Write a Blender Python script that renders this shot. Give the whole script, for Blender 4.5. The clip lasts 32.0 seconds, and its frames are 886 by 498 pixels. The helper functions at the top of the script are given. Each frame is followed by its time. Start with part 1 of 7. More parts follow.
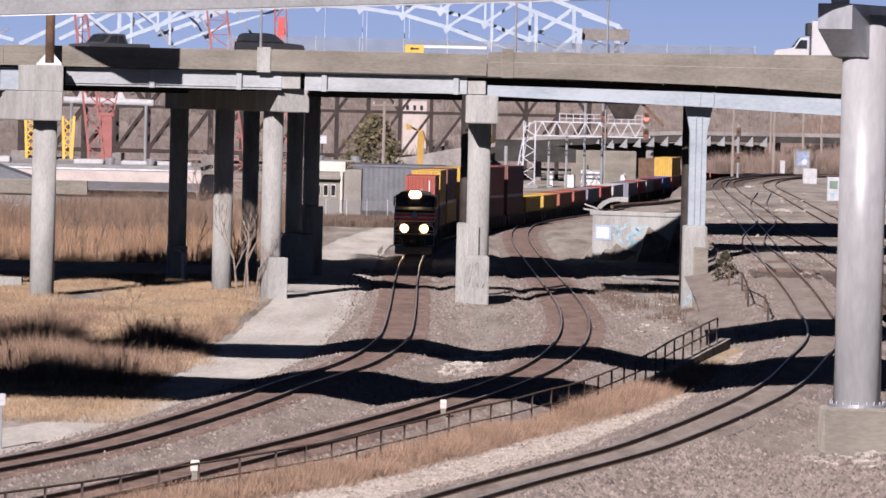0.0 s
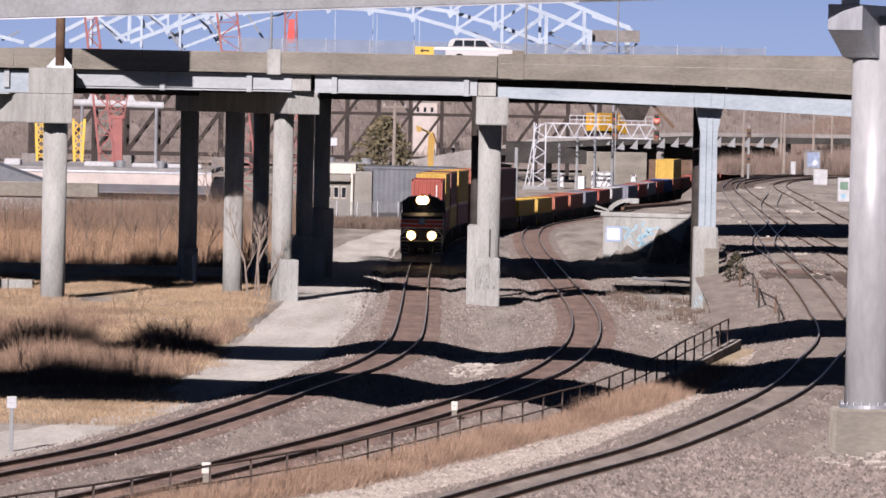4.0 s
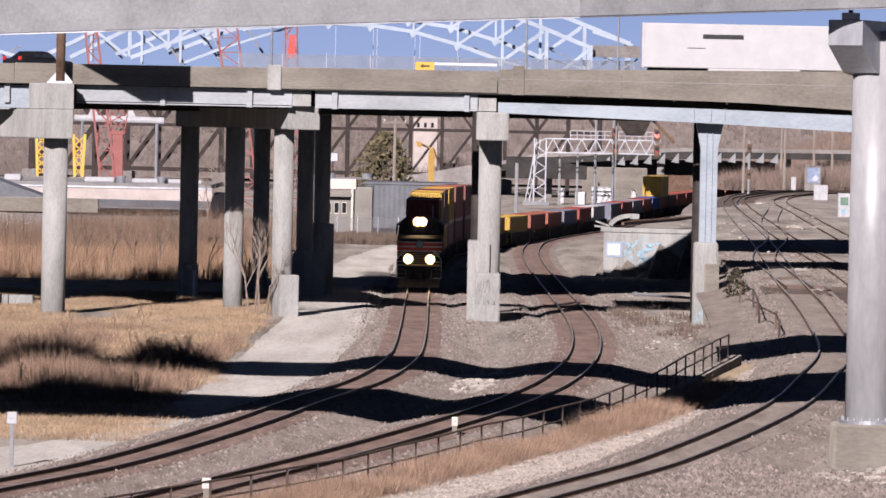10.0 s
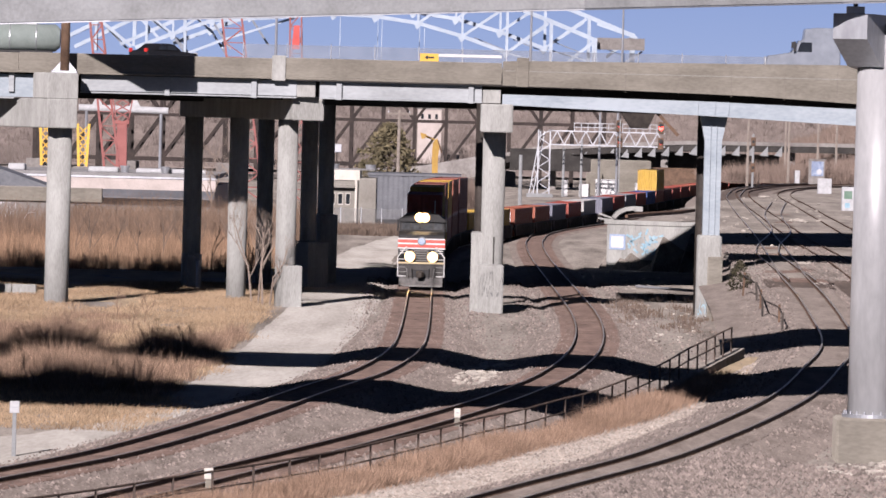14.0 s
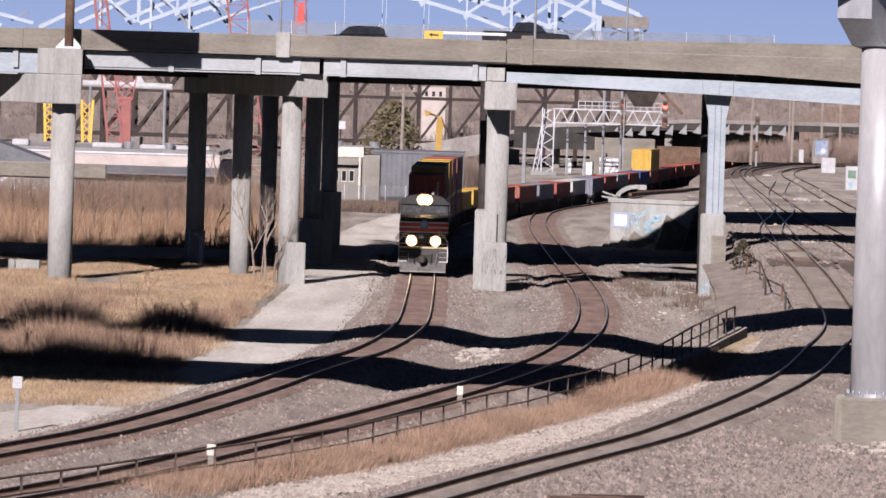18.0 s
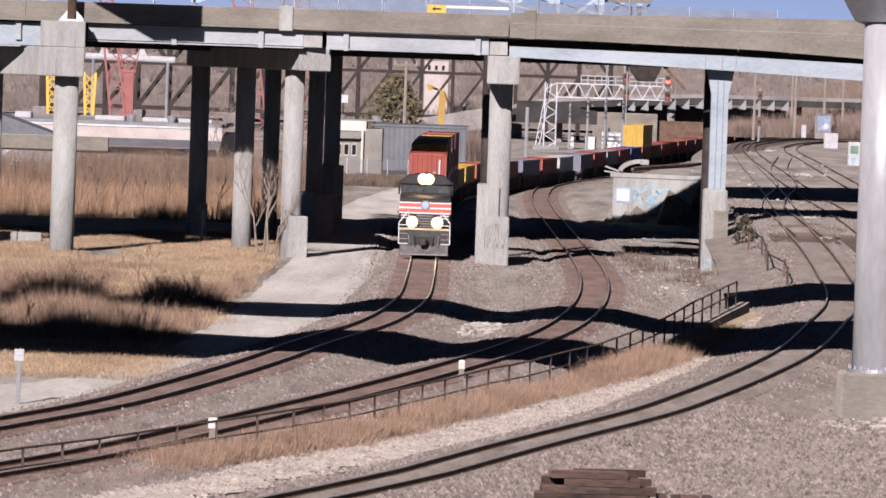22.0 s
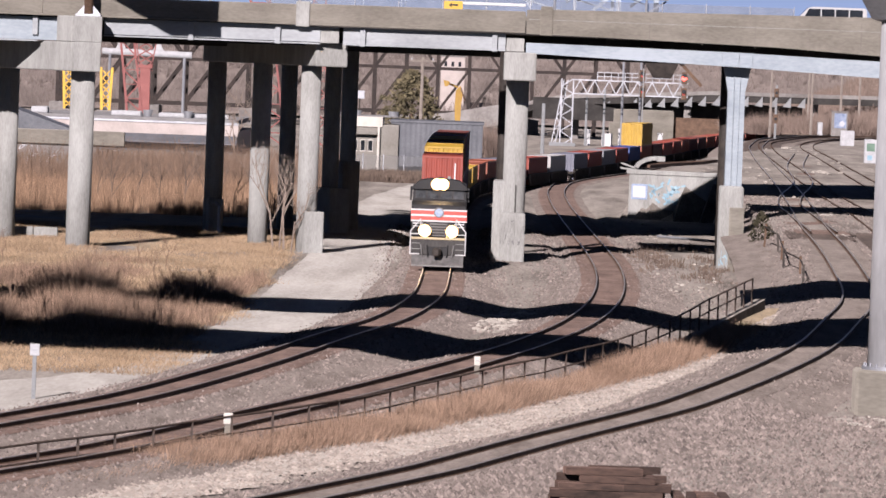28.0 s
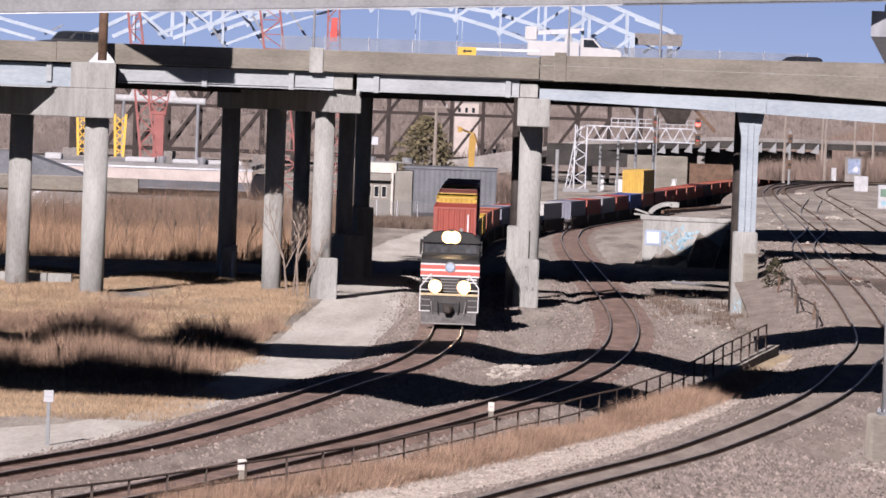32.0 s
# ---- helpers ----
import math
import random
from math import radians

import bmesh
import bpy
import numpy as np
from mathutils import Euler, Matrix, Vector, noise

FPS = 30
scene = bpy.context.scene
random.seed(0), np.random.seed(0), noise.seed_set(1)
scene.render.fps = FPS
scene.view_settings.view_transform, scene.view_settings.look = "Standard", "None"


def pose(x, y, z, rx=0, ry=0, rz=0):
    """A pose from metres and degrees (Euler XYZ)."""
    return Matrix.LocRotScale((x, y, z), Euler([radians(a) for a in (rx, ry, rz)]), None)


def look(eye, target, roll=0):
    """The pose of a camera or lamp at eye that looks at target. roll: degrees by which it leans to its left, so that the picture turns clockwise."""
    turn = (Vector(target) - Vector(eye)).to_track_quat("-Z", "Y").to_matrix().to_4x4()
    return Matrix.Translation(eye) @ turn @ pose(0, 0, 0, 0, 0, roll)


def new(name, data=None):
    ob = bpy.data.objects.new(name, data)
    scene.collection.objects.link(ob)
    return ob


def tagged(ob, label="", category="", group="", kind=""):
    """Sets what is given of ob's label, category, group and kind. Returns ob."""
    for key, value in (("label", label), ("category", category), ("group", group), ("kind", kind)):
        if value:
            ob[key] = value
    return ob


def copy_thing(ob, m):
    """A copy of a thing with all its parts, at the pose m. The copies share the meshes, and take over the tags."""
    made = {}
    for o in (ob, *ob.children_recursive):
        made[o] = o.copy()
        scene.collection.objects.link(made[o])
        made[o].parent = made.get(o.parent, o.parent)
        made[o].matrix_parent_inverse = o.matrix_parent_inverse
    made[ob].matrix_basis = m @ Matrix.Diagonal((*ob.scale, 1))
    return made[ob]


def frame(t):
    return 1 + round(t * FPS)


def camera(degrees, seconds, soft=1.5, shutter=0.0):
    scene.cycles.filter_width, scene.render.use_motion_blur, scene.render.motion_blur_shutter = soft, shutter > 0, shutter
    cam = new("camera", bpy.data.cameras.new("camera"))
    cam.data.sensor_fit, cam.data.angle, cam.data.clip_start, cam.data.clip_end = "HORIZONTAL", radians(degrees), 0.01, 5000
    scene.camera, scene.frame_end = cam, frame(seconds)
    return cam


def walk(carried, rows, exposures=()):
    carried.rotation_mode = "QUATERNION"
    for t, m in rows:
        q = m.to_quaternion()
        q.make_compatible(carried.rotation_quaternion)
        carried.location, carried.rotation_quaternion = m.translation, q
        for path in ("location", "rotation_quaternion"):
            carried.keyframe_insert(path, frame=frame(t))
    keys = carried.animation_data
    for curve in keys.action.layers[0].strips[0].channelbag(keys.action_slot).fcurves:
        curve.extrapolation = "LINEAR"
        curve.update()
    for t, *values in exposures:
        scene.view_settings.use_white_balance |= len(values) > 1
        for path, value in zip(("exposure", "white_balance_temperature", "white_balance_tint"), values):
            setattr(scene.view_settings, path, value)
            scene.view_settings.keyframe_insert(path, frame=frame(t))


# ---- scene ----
cam = camera(8.541, 32.0, 1.6)
EYE = (0.0, 0.0, 11.6)


def aim(yaw, pitch, roll):
    """The camera turns on the spot: yaw to its left, pitch upwards, roll to its left, in degrees."""
    return pose(*EYE, 0, 0, yaw) @ pose(0, 0, 0, 90 + pitch) @ pose(0, 0, 0, 0, 0, roll)


walk(cam, [
    (0.0, aim(0.0000, -1.3857, 1.300)),
    (0.5, aim(0.0067, -1.3721, 1.273)),
    (1.0, aim(0.0090, -1.3469, 1.233)),
    (1.5, aim(0.0323, -1.3373, 1.279)),
    (2.0, aim(0.0580, -1.3366, 1.332)),
    (2.5, aim(0.0743, -1.3464, 1.379)),
    (3.0, aim(0.0919, -1.3523, 1.297)),
    (3.5, aim(0.1009, -1.3549, 1.176)),
    (5.5, aim(0.1065, -1.4312, 1.145)),
    (6.0, aim(0.1082, -1.4192, 0.982)),
    (6.5, aim(0.1023, -1.3983, 0.837)),
    (7.0, aim(0.1111, -1.3523, 0.837)),
    (7.5, aim(0.1128, -1.2820, 0.888)),
    (8.0, aim(0.1109, -1.2370, 1.057)),
    (8.5, aim(0.1057, -1.2111, 1.054)),
    (9.0, aim(0.1064, -1.2128, 1.101)),
    (9.5, aim(0.1144, -1.2182, 1.166)),
    (10.0, aim(0.1097, -1.2215, 1.174)),
    (10.5, aim(0.1115, -1.2348, 1.228)),
    (11.0, aim(0.1205, -1.2518, 1.213)),
    (11.5, aim(0.1207, -1.2596, 1.269)),
    (12.0, aim(0.1265, -1.2677, 1.321)),
    (12.5, aim(0.1330, -1.2792, 1.316)),
    (13.0, aim(0.1428, -1.2728, 1.377)),
    (13.5, aim(0.1424, -1.2777, 1.437)),
    (14.0, aim(0.1413, -1.3040, 1.479)),
    (14.5, aim(0.1545, -1.3535, 1.506)),
    (16.5, aim(0.1572, -1.4749, 1.619)),
    (17.0, aim(0.1676, -1.4886, 1.616)),
    (17.5, aim(0.1703, -1.5019, 1.691)),
    (18.0, aim(0.1685, -1.5223, 1.743)),
    (18.5, aim(0.1685, -1.5422, 1.759)),
    (19.0, aim(0.1705, -1.5642, 1.796)),
    (19.5, aim(0.1745, -1.6019, 1.812)),
    (20.0, aim(0.1774, -1.6281, 1.887)),
    (20.5, aim(0.1843, -1.6445, 1.909)),
    (21.0, aim(0.1752, -1.6825, 1.919)),
    (21.5, aim(0.1736, -1.7257, 1.929)),
    (22.0, aim(0.1810, -1.7735, 1.948)),
    (22.5, aim(0.1880, -1.8057, 1.955)),
    (23.0, aim(0.1897, -1.8224, 2.001)),
    (23.5, aim(0.2006, -1.8511, 2.031)),
    (24.0, aim(0.1985, -1.8690, 2.080)),
    (24.5, aim(0.2031, -1.8857, 2.110)),
    (25.0, aim(0.2044, -1.8884, 2.143)),
    (25.5, aim(0.2156, -1.8874, 2.161)),
    (27.5, aim(0.2997, -1.8548, 2.247)),
    (28.0, aim(0.3333, -1.8162, 2.138)),
    (28.5, aim(0.3469, -1.7525, 2.094)),
    (29.0, aim(0.3630, -1.6667, 2.086)),
    (29.5, aim(0.3907, -1.5757, 2.165)),
    (30.0, aim(0.4187, -1.5037, 2.114)),
    (30.5, aim(0.4452, -1.4446, 2.118)),
    (31.0, aim(0.4559, -1.3864, 2.121)),
    (31.5, aim(0.4777, -1.3533, 2.148)),
    (32.0, aim(0.4831, -1.3764, 2.071)),
], [(0, 0.38, 6300, 24), (32, 0.38, 6300, 24)])
# ---- light ----
SUN_WAY = Vector((0.56, 2.6, -1.0)).normalized()
world = bpy.data.worlds.new("world")
scene.world = world
world.use_nodes = True
sky = world.node_tree.nodes.new("ShaderNodeTexSky")
sky.sky_type, sky.sun_disc = "NISHITA", False
sky.sun_elevation = math.asin(-SUN_WAY.z)
sky.sun_rotation = math.atan2(-SUN_WAY.x, -SUN_WAY.y)
sky.air_density, sky.dust_density, sky.ozone_density = 0.12, 0.0, 1.0
back = world.node_tree.nodes["Background"]
back.inputs["Strength"].default_value = 0.05
world.node_tree.links.new(sky.outputs["Color"], back.inputs["Color"])
sun = new("sun", bpy.data.lights.new("sun", "SUN"))
sun.data.energy, sun.data.angle, sun.data.color = 5.0, radians(0.53), (1.0, 0.95, 0.88)
sun.matrix_world = look((-90, -100, 120), Vector((-90, -100, 120)) + SUN_WAY)


# ---- materials ----
def surf(name, dark, light, scale=2.0, rough=0.8, metal=0.0, bump=0.15, grain=40.0, random_tint=0.0, stretch=(1, 1, 1), stain=None, island=0.0):
    """A surface with variation at two scales: blotches and fine grain, with relief."""
    m = bpy.data.materials.new(name)
    m.use_nodes = True
    nt = m.node_tree
    n, ln = nt.nodes, nt.links
    b = n["Principled BSDF"]
    b.inputs["Roughness"].default_value = rough
    b.inputs["Metallic"].default_value = metal
    b.inputs["Diffuse Roughness"].default_value = 1.0 if rough > 0.85 else 0.4
    geo = n.new("ShaderNodeNewGeometry")
    tex = n.new("ShaderNodeTexCoord")
    mp = n.new("ShaderNodeMapping")
    mp.inputs["Scale"].default_value = stretch
    ln.new(tex.outputs["Object"], mp.inputs["Vector"])
    big = n.new("ShaderNodeTexNoise")
    big.inputs["Scale"].default_value = scale
    big.inputs["Detail"].default_value = 6.0
    big.inputs["Roughness"].default_value = 0.65
    fine = n.new("ShaderNodeTexNoise")
    fine.inputs["Scale"].default_value = grain
    fine.inputs["Detail"].default_value = 3.0
    ln.new(mp.outputs["Vector"], big.inputs["Vector"])
    ln.new(mp.outputs["Vector"], fine.inputs["Vector"])
    add = n.new("ShaderNodeMath")
    add.operation = "MULTIPLY_ADD"
    add.inputs[1].default_value = 0.45
    ln.new(fine.outputs["Fac"], add.inputs[0])
    ln.new(big.outputs["Fac"], add.inputs[2])
    ramp = n.new("ShaderNodeValToRGB")
    ramp.color_ramp.elements[0].position, ramp.color_ramp.elements[0].color = 0.5, (*dark, 1)
    ramp.color_ramp.elements[1].position, ramp.color_ramp.elements[1].color = 0.92, (*light, 1)
    if stain:
        e = ramp.color_ramp.elements.new(0.40)
        e.color = (*stain, 1)
    ln.new(add.outputs[0], ramp.inputs["Fac"])
    colour = ramp.outputs["Color"]
    if random_tint or island:
        info = n.new("ShaderNodeObjectInfo")
        hsv = n.new("ShaderNodeHueSaturation")
        rng = n.new("ShaderNodeMapRange")
        width = random_tint or island
        rng.inputs["To Min"].default_value, rng.inputs["To Max"].default_value = 1 - width, 1 + width
        ln.new(info.outputs["Random"] if random_tint else geo.outputs["Random Per Island"], rng.inputs["Value"])
        ln.new(rng.outputs["Result"], hsv.inputs["Value"])
        ln.new(colour, hsv.inputs["Color"])
        colour = hsv.outputs["Color"]
    ln.new(colour, b.inputs["Base Color"])
    if bump:
        bp = n.new("ShaderNodeBump")
        bp.inputs["Strength"].default_value = bump
        bp.inputs["Distance"].default_value = 0.05
        ln.new(fine.outputs["Fac"], bp.inputs["Height"])
        ln.new(bp.outputs["Normal"], b.inputs["Normal"])
    return m


def glow(name, colour, strength):
    m = bpy.data.materials.new(name)
    m.use_nodes = True
    b = m.node_tree.nodes["Principled BSDF"]
    b.inputs["Base Color"].default_value = (*colour, 1)
    b.inputs["Emission Color"].default_value = (*colour, 1)
    b.inputs["Emission Strength"].default_value = strength
    return m


GROUND = surf("ground_gravel", (0.072, 0.061, 0.050), (0.267, 0.241, 0.209), 0.35, 0.95, 0, 0.5, 7.0, stretch=(1, 0.14, 1), stain=(0.078, 0.063, 0.053))
BALLAST = surf("ballast", (0.098, 0.08, 0.067), (0.217, 0.186, 0.161), 1.2, 0.95, 0, 0.8, 9.0, stretch=(1, 0.2, 1))
BALLAST_BED = surf("ballast_between_rails", (0.08, 0.053, 0.042), (0.184, 0.128, 0.103), 1.2, 0.95, 0, 0.8, 9.0, stretch=(1, 0.2, 1))
ROAD_GRAVEL = surf("pale_gravel_road", (0.226, 0.21, 0.184), (0.39, 0.373, 0.338), 0.4, 0.95, 0, 0.3, 6.0, stretch=(1, 0.14, 1), stain=(0.19, 0.174, 0.154))
WHITE_ROCK = surf("white_rock", (0.217, 0.192, 0.162), (0.436, 0.4, 0.349), 0.9, 0.95, 0, 0.6, 6.0)
DRY_SOIL = surf("straw_soil", (0.144, 0.105, 0.066), (0.324, 0.261, 0.172), 0.5, 0.95, 0, 0.6, 5.0, stretch=(1, 0.2, 1))
STRAW = surf("dry_grass", (0.214, 0.145, 0.087), (0.45, 0.333, 0.214), 0.25, 0.9, 0, 0, 3.0, island=0.45)
VERGE = surf("tawny_verge", (0.197, 0.124, 0.082), (0.41, 0.286, 0.201), 0.5, 0.9, 0, 0, 4.0, island=0.45)
BRUSH = surf("dry_brush", (0.163, 0.096, 0.06), (0.422, 0.283, 0.18), 0.3, 0.9, 0, 0, 8.0, island=0.45)
TWIG = surf("bare_twig", (0.085, 0.06, 0.045), (0.20, 0.15, 0.115), 0.6, 0.9, 0, 0, 12.0, island=0.3)
CONC = surf("column_concrete", (0.228, 0.228, 0.21), (0.421, 0.426, 0.403), 0.8, 0.85, 0, 0.15, 14.0, stretch=(1, 1, 0.25), stain=(0.228, 0.22, 0.202))
CONC_TAN = surf("parapet_concrete", (0.166, 0.151, 0.122), (0.295, 0.274, 0.23), 0.7, 0.88, 0, 0.15, 9.0, stretch=(0.35, 1, 1), stain=(0.144, 0.13, 0.104))
CONC_PALE = surf("beam_concrete", (0.201, 0.209, 0.209), (0.318, 0.331, 0.335), 0.6, 0.85, 0, 0.1, 9.0)
# near-black: the shade beneath the decks is put into this colour
DECK_SHADE = surf("deck_shade", (0.022, 0.020, 0.018), (0.065, 0.06, 0.055), 0.4, 0.9, 0, 0.1, 8.0)
GIRDER = surf("girder_paint_pale_blue", (0.226, 0.277, 0.312), (0.351, 0.402, 0.437), 0.7, 0.5, 0.0, 0.05, 7.0, stretch=(0.4, 1, 1))
GIRDER_WHITE = surf("girder_paint_white", (0.252, 0.273, 0.281), (0.378, 0.406, 0.418), 0.7, 0.5, 0.0, 0.05, 7.0, stretch=(0.4, 1, 1))
ASPHALT = surf("asphalt", (0.035, 0.035, 0.035), (0.085, 0.082, 0.08), 0.5, 0.9, 0, 0.2, 12.0)
RUST = surf("rusty_steel", (0.075, 0.045, 0.030), (0.20, 0.125, 0.08), 1.2, 0.8, 0.2, 0.2, 18.0)
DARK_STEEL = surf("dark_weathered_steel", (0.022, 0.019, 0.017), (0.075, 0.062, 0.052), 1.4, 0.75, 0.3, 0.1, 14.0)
RAIL_SIDE = surf("rail_web_rust", (0.055, 0.032, 0.021), (0.15, 0.092, 0.06), 2.0, 0.75, 0.2, 0.1, 20.0)
RAIL_TOP = surf("polished_rail_head", (0.50, 0.45, 0.40), (0.72, 0.67, 0.61), 2.0, 0.38, 0.7, 0, 20.0)
TIE = surf("wood_tie", (0.061, 0.043, 0.034), (0.126, 0.09, 0.074), 2.0, 0.95, 0, 0.3, 12.0, island=0.3)
GALV = surf("galvanised_steel", (0.281, 0.292, 0.312), (0.452, 0.468, 0.491), 0.55, 0.42, 0.55, 0.04, 6.0, stretch=(1, 1, 0.3))
BLACK = surf("black_paint", (0.007, 0.007, 0.008), (0.021, 0.021, 0.021), 1.0, 0.68, 0, 0.05, 10.0)
WHITE = surf("white_paint", (0.528, 0.528, 0.52), (0.672, 0.672, 0.664), 0.7, 0.45, 0, 0.03, 9.0)
PINK_ROOF = surf("pale_pink_roof_fascia", (0.39, 0.339, 0.308), (0.53, 0.468, 0.433), 0.5, 0.7, 0, 0.05, 6.0)


# ---- mesh tools ----
def thing(name, x=0.0, y=0.0, z=0.0, rz=0.0, label="", category="", group="", kind=""):
    ob = new(name)
    ob.empty_display_size = 0.5
    ob.matrix_world = pose(x, y, z, 0, 0, rz)
    return tagged(ob, label, category, group, kind)


def part(name, bm, material, parent=None, label="", smooth=False):
    me = bpy.data.meshes.new(name)
    bm.to_mesh(me)
    bm.free()
    me.materials.append(material)
    if smooth:
        for p in me.polygons:
            p.use_smooth = True
    ob = new(name, me)
    ob.parent = parent
    return tagged(ob, label)


def raw(name, verts, faces, material, parent=None, label=""):
    me = bpy.data.meshes.new(name)
    me.from_pydata(verts, [], faces)
    me.materials.append(material)
    ob = new(name, me)
    ob.parent = parent
    return tagged(ob, label)


def box(x0, x1, y0, y1, z0, z1, bevel=0.0, bm=None, m=None):
    bm = bm or bmesh.new()
    v = [bm.verts.new((x, y, z)) for z in (z0, z1) for y in (y0, y1) for x in (x0, x1)]
    fs = [bm.faces.new([v[i] for i in q]) for q in ((0, 2, 3, 1), (4, 5, 7, 6), (0, 1, 5, 4), (2, 6, 7, 3), (0, 4, 6, 2), (1, 3, 7, 5))]
    if m is not None:
        bmesh.ops.transform(bm, matrix=m, verts=v)
    if bevel:
        es = list({e for f in fs for e in f.edges})
        bmesh.ops.bevel(bm, geom=es, offset=bevel, segments=1, affect="EDGES")
    return bm


def rod(p, q, r0, r1=None, seg=8, bm=None, caps=True):
    """A round bar from p to q, tapered from r0 to r1."""
    bm = bm or bmesh.new()
    p, q = Vector(p), Vector(q)
    r1 = r0 if r1 is None else r1
    turn = (q - p).to_track_quat("Z", "Y")
    rings = []
    for c, r in ((p, r0), (q, r1)):
        rings.append([bm.verts.new(c + turn @ Vector((r * math.cos(a), r * math.sin(a), 0))) for a in [2 * math.pi * k / seg for k in range(seg)]])
    for k in range(seg):
        bm.faces.new((rings[0][k], rings[0][(k + 1) % seg], rings[1][(k + 1) % seg], rings[1][k]))
    if caps:
        bm.faces.new(rings[0][::-1])
        bm.faces.new(rings[1])
    return bm


def bar(p, q, w, h=None, bm=None):
    """A square bar from p to q."""
    bm = bm or bmesh.new()
    p, q = Vector(p), Vector(q)
    h = w if h is None else h
    d = q - p
    up = Vector((0, 0, 1)) if abs(d.normalized().z) < 0.95 else Vector((0, 1, 0))
    side = d.cross(up).normalized()
    top = side.cross(d).normalized()
    v = [bm.verts.new(c + side * sx * w / 2 + top * sz * h / 2) for c in (p, q) for sx, sz in ((-1, -1), (1, -1), (1, 1), (-1, 1))]
    for f in ((0, 1, 2, 3), (7, 6, 5, 4), (0, 4, 5, 1), (1, 5, 6, 2), (2, 6, 7, 3), (3, 7, 4, 0)):
        bm.faces.new([v[i] for i in f])
    return bm


def prism(outline, y0, y1, bm=None, axis="y"):
    """The outline (x, z) pushed from y0 to y1; axis x takes the outline as (y, z) and pushes along x."""
    bm = bm or bmesh.new()
    place = (lambda a, b, c: (a, c, b)) if axis == "y" else (lambda a, b, c: (c, a, b))
    rings = [[bm.verts.new(place(a, b, c)) for a, b in outline] for c in (y0, y1)]
    n = len(outline)
    bm.faces.new(rings[0])
    bm.faces.new(rings[1][::-1])
    for k in range(n):
        bm.faces.new((rings[0][k], rings[1][k], rings[1][(k + 1) % n], rings[0][(k + 1) % n]))
    bmesh.ops.recalc_face_normals(bm, faces=bm.faces[:])
    return bm


# ---- lines in the plan ----
def smooth_line(points, step=1.0):
    """A gliding line through the points (x, y), in steps of even length."""
    p = [Vector(a) for a in points]
    p = [2 * p[0] - p[1], *p, 2 * p[-1] - p[-2]]
    fine = []
    for i in range(1, len(p) - 2):
        a, b, c, d = p[i - 1], p[i], p[i + 1], p[i + 2]
        k = max(4, int((c - b).length / 0.7))
        for j in range(k):
            t = j / k
            fine.append(0.5 * (2 * b + (c - a) * t + (2 * a - 5 * b + 4 * c - d) * t * t + (3 * b - a - 3 * c + d) * t ** 3))
    fine.append(p[-2])
    for _ in range(12):
        fine = [fine[0], *[(fine[i - 1] + 2 * fine[i] + fine[i + 1]) / 4 for i in range(1, len(fine) - 1)], fine[-1]]
    out, left = [fine[0]], step
    for a, b in zip(fine, fine[1:]):
        run = (b - a).length
        while run >= left and run > 0:
            a = a + (b - a) * (left / run)
            out.append(a)
            run -= left
            left = step
        left -= run
    return out


def rises(y):
    """The height of the yard beside the fence, which climbs away from the camera."""
    return float(np.interp(y, [0, 170, 200, 240, 275, 330, 370, 900], [0, 0, 0.35, 1.0, 1.8, 2.6, 3.0, 3.0]))


FENCE = smooth_line([(-22, 139.5), (-13, 163), (-10.2, 171.7), (-7.6, 179.1), (-5.2, 185), (-2.5, 194.8), (1.7, 211), (4.7, 222.6), (7.4, 235.5), (10, 250.7), (12.8, 267.4)], 0.5)
EDGE_Y = [p.y for p in FENCE] + [322, 360, 440, 457, 463, 495, 540, 630, 1050, 5000]
EDGE_X = [p.x for p in FENCE] + [15.9, 16.4, 18.4, 18.6, 11.9, 13.0, 16.5, 25.5, 80, 400]
LOW = -0.12


def ground_z(x, y):
    edge = float(np.interp(y, EDGE_Y, EDGE_X))
    k = min(1.0, max(0.0, (x - edge + 0.4) / 0.8))
    far = max(0.0, (y - 960) / 150)
    base = float(np.interp(y, [0, 315, 346, 5000], [-0.62, -0.62, LOW, LOW]))
    if y > 315 and k == 0.0:
        off = min(abs(x - float(np.interp(y, NEAR_Y, NEAR_1))), abs(x - float(np.interp(y, NEAR_Y, NEAR_2))))
        base -= 0.3 * max(0.0, min(1.0, 3.0 - off))
        first = abs(x - float(np.interp(y, NEAR_Y, NEAR_1)))
        base -= float(np.interp(y, [470, 620], [0.0, 0.45])) * max(0.0, min(1.0, (4.0 - first) / 2))
    return base + k * rises(y) + min(far, 1.0) * 1.0 + 0.08 * noise.noise((x * 0.3, y * 0.1, 0))


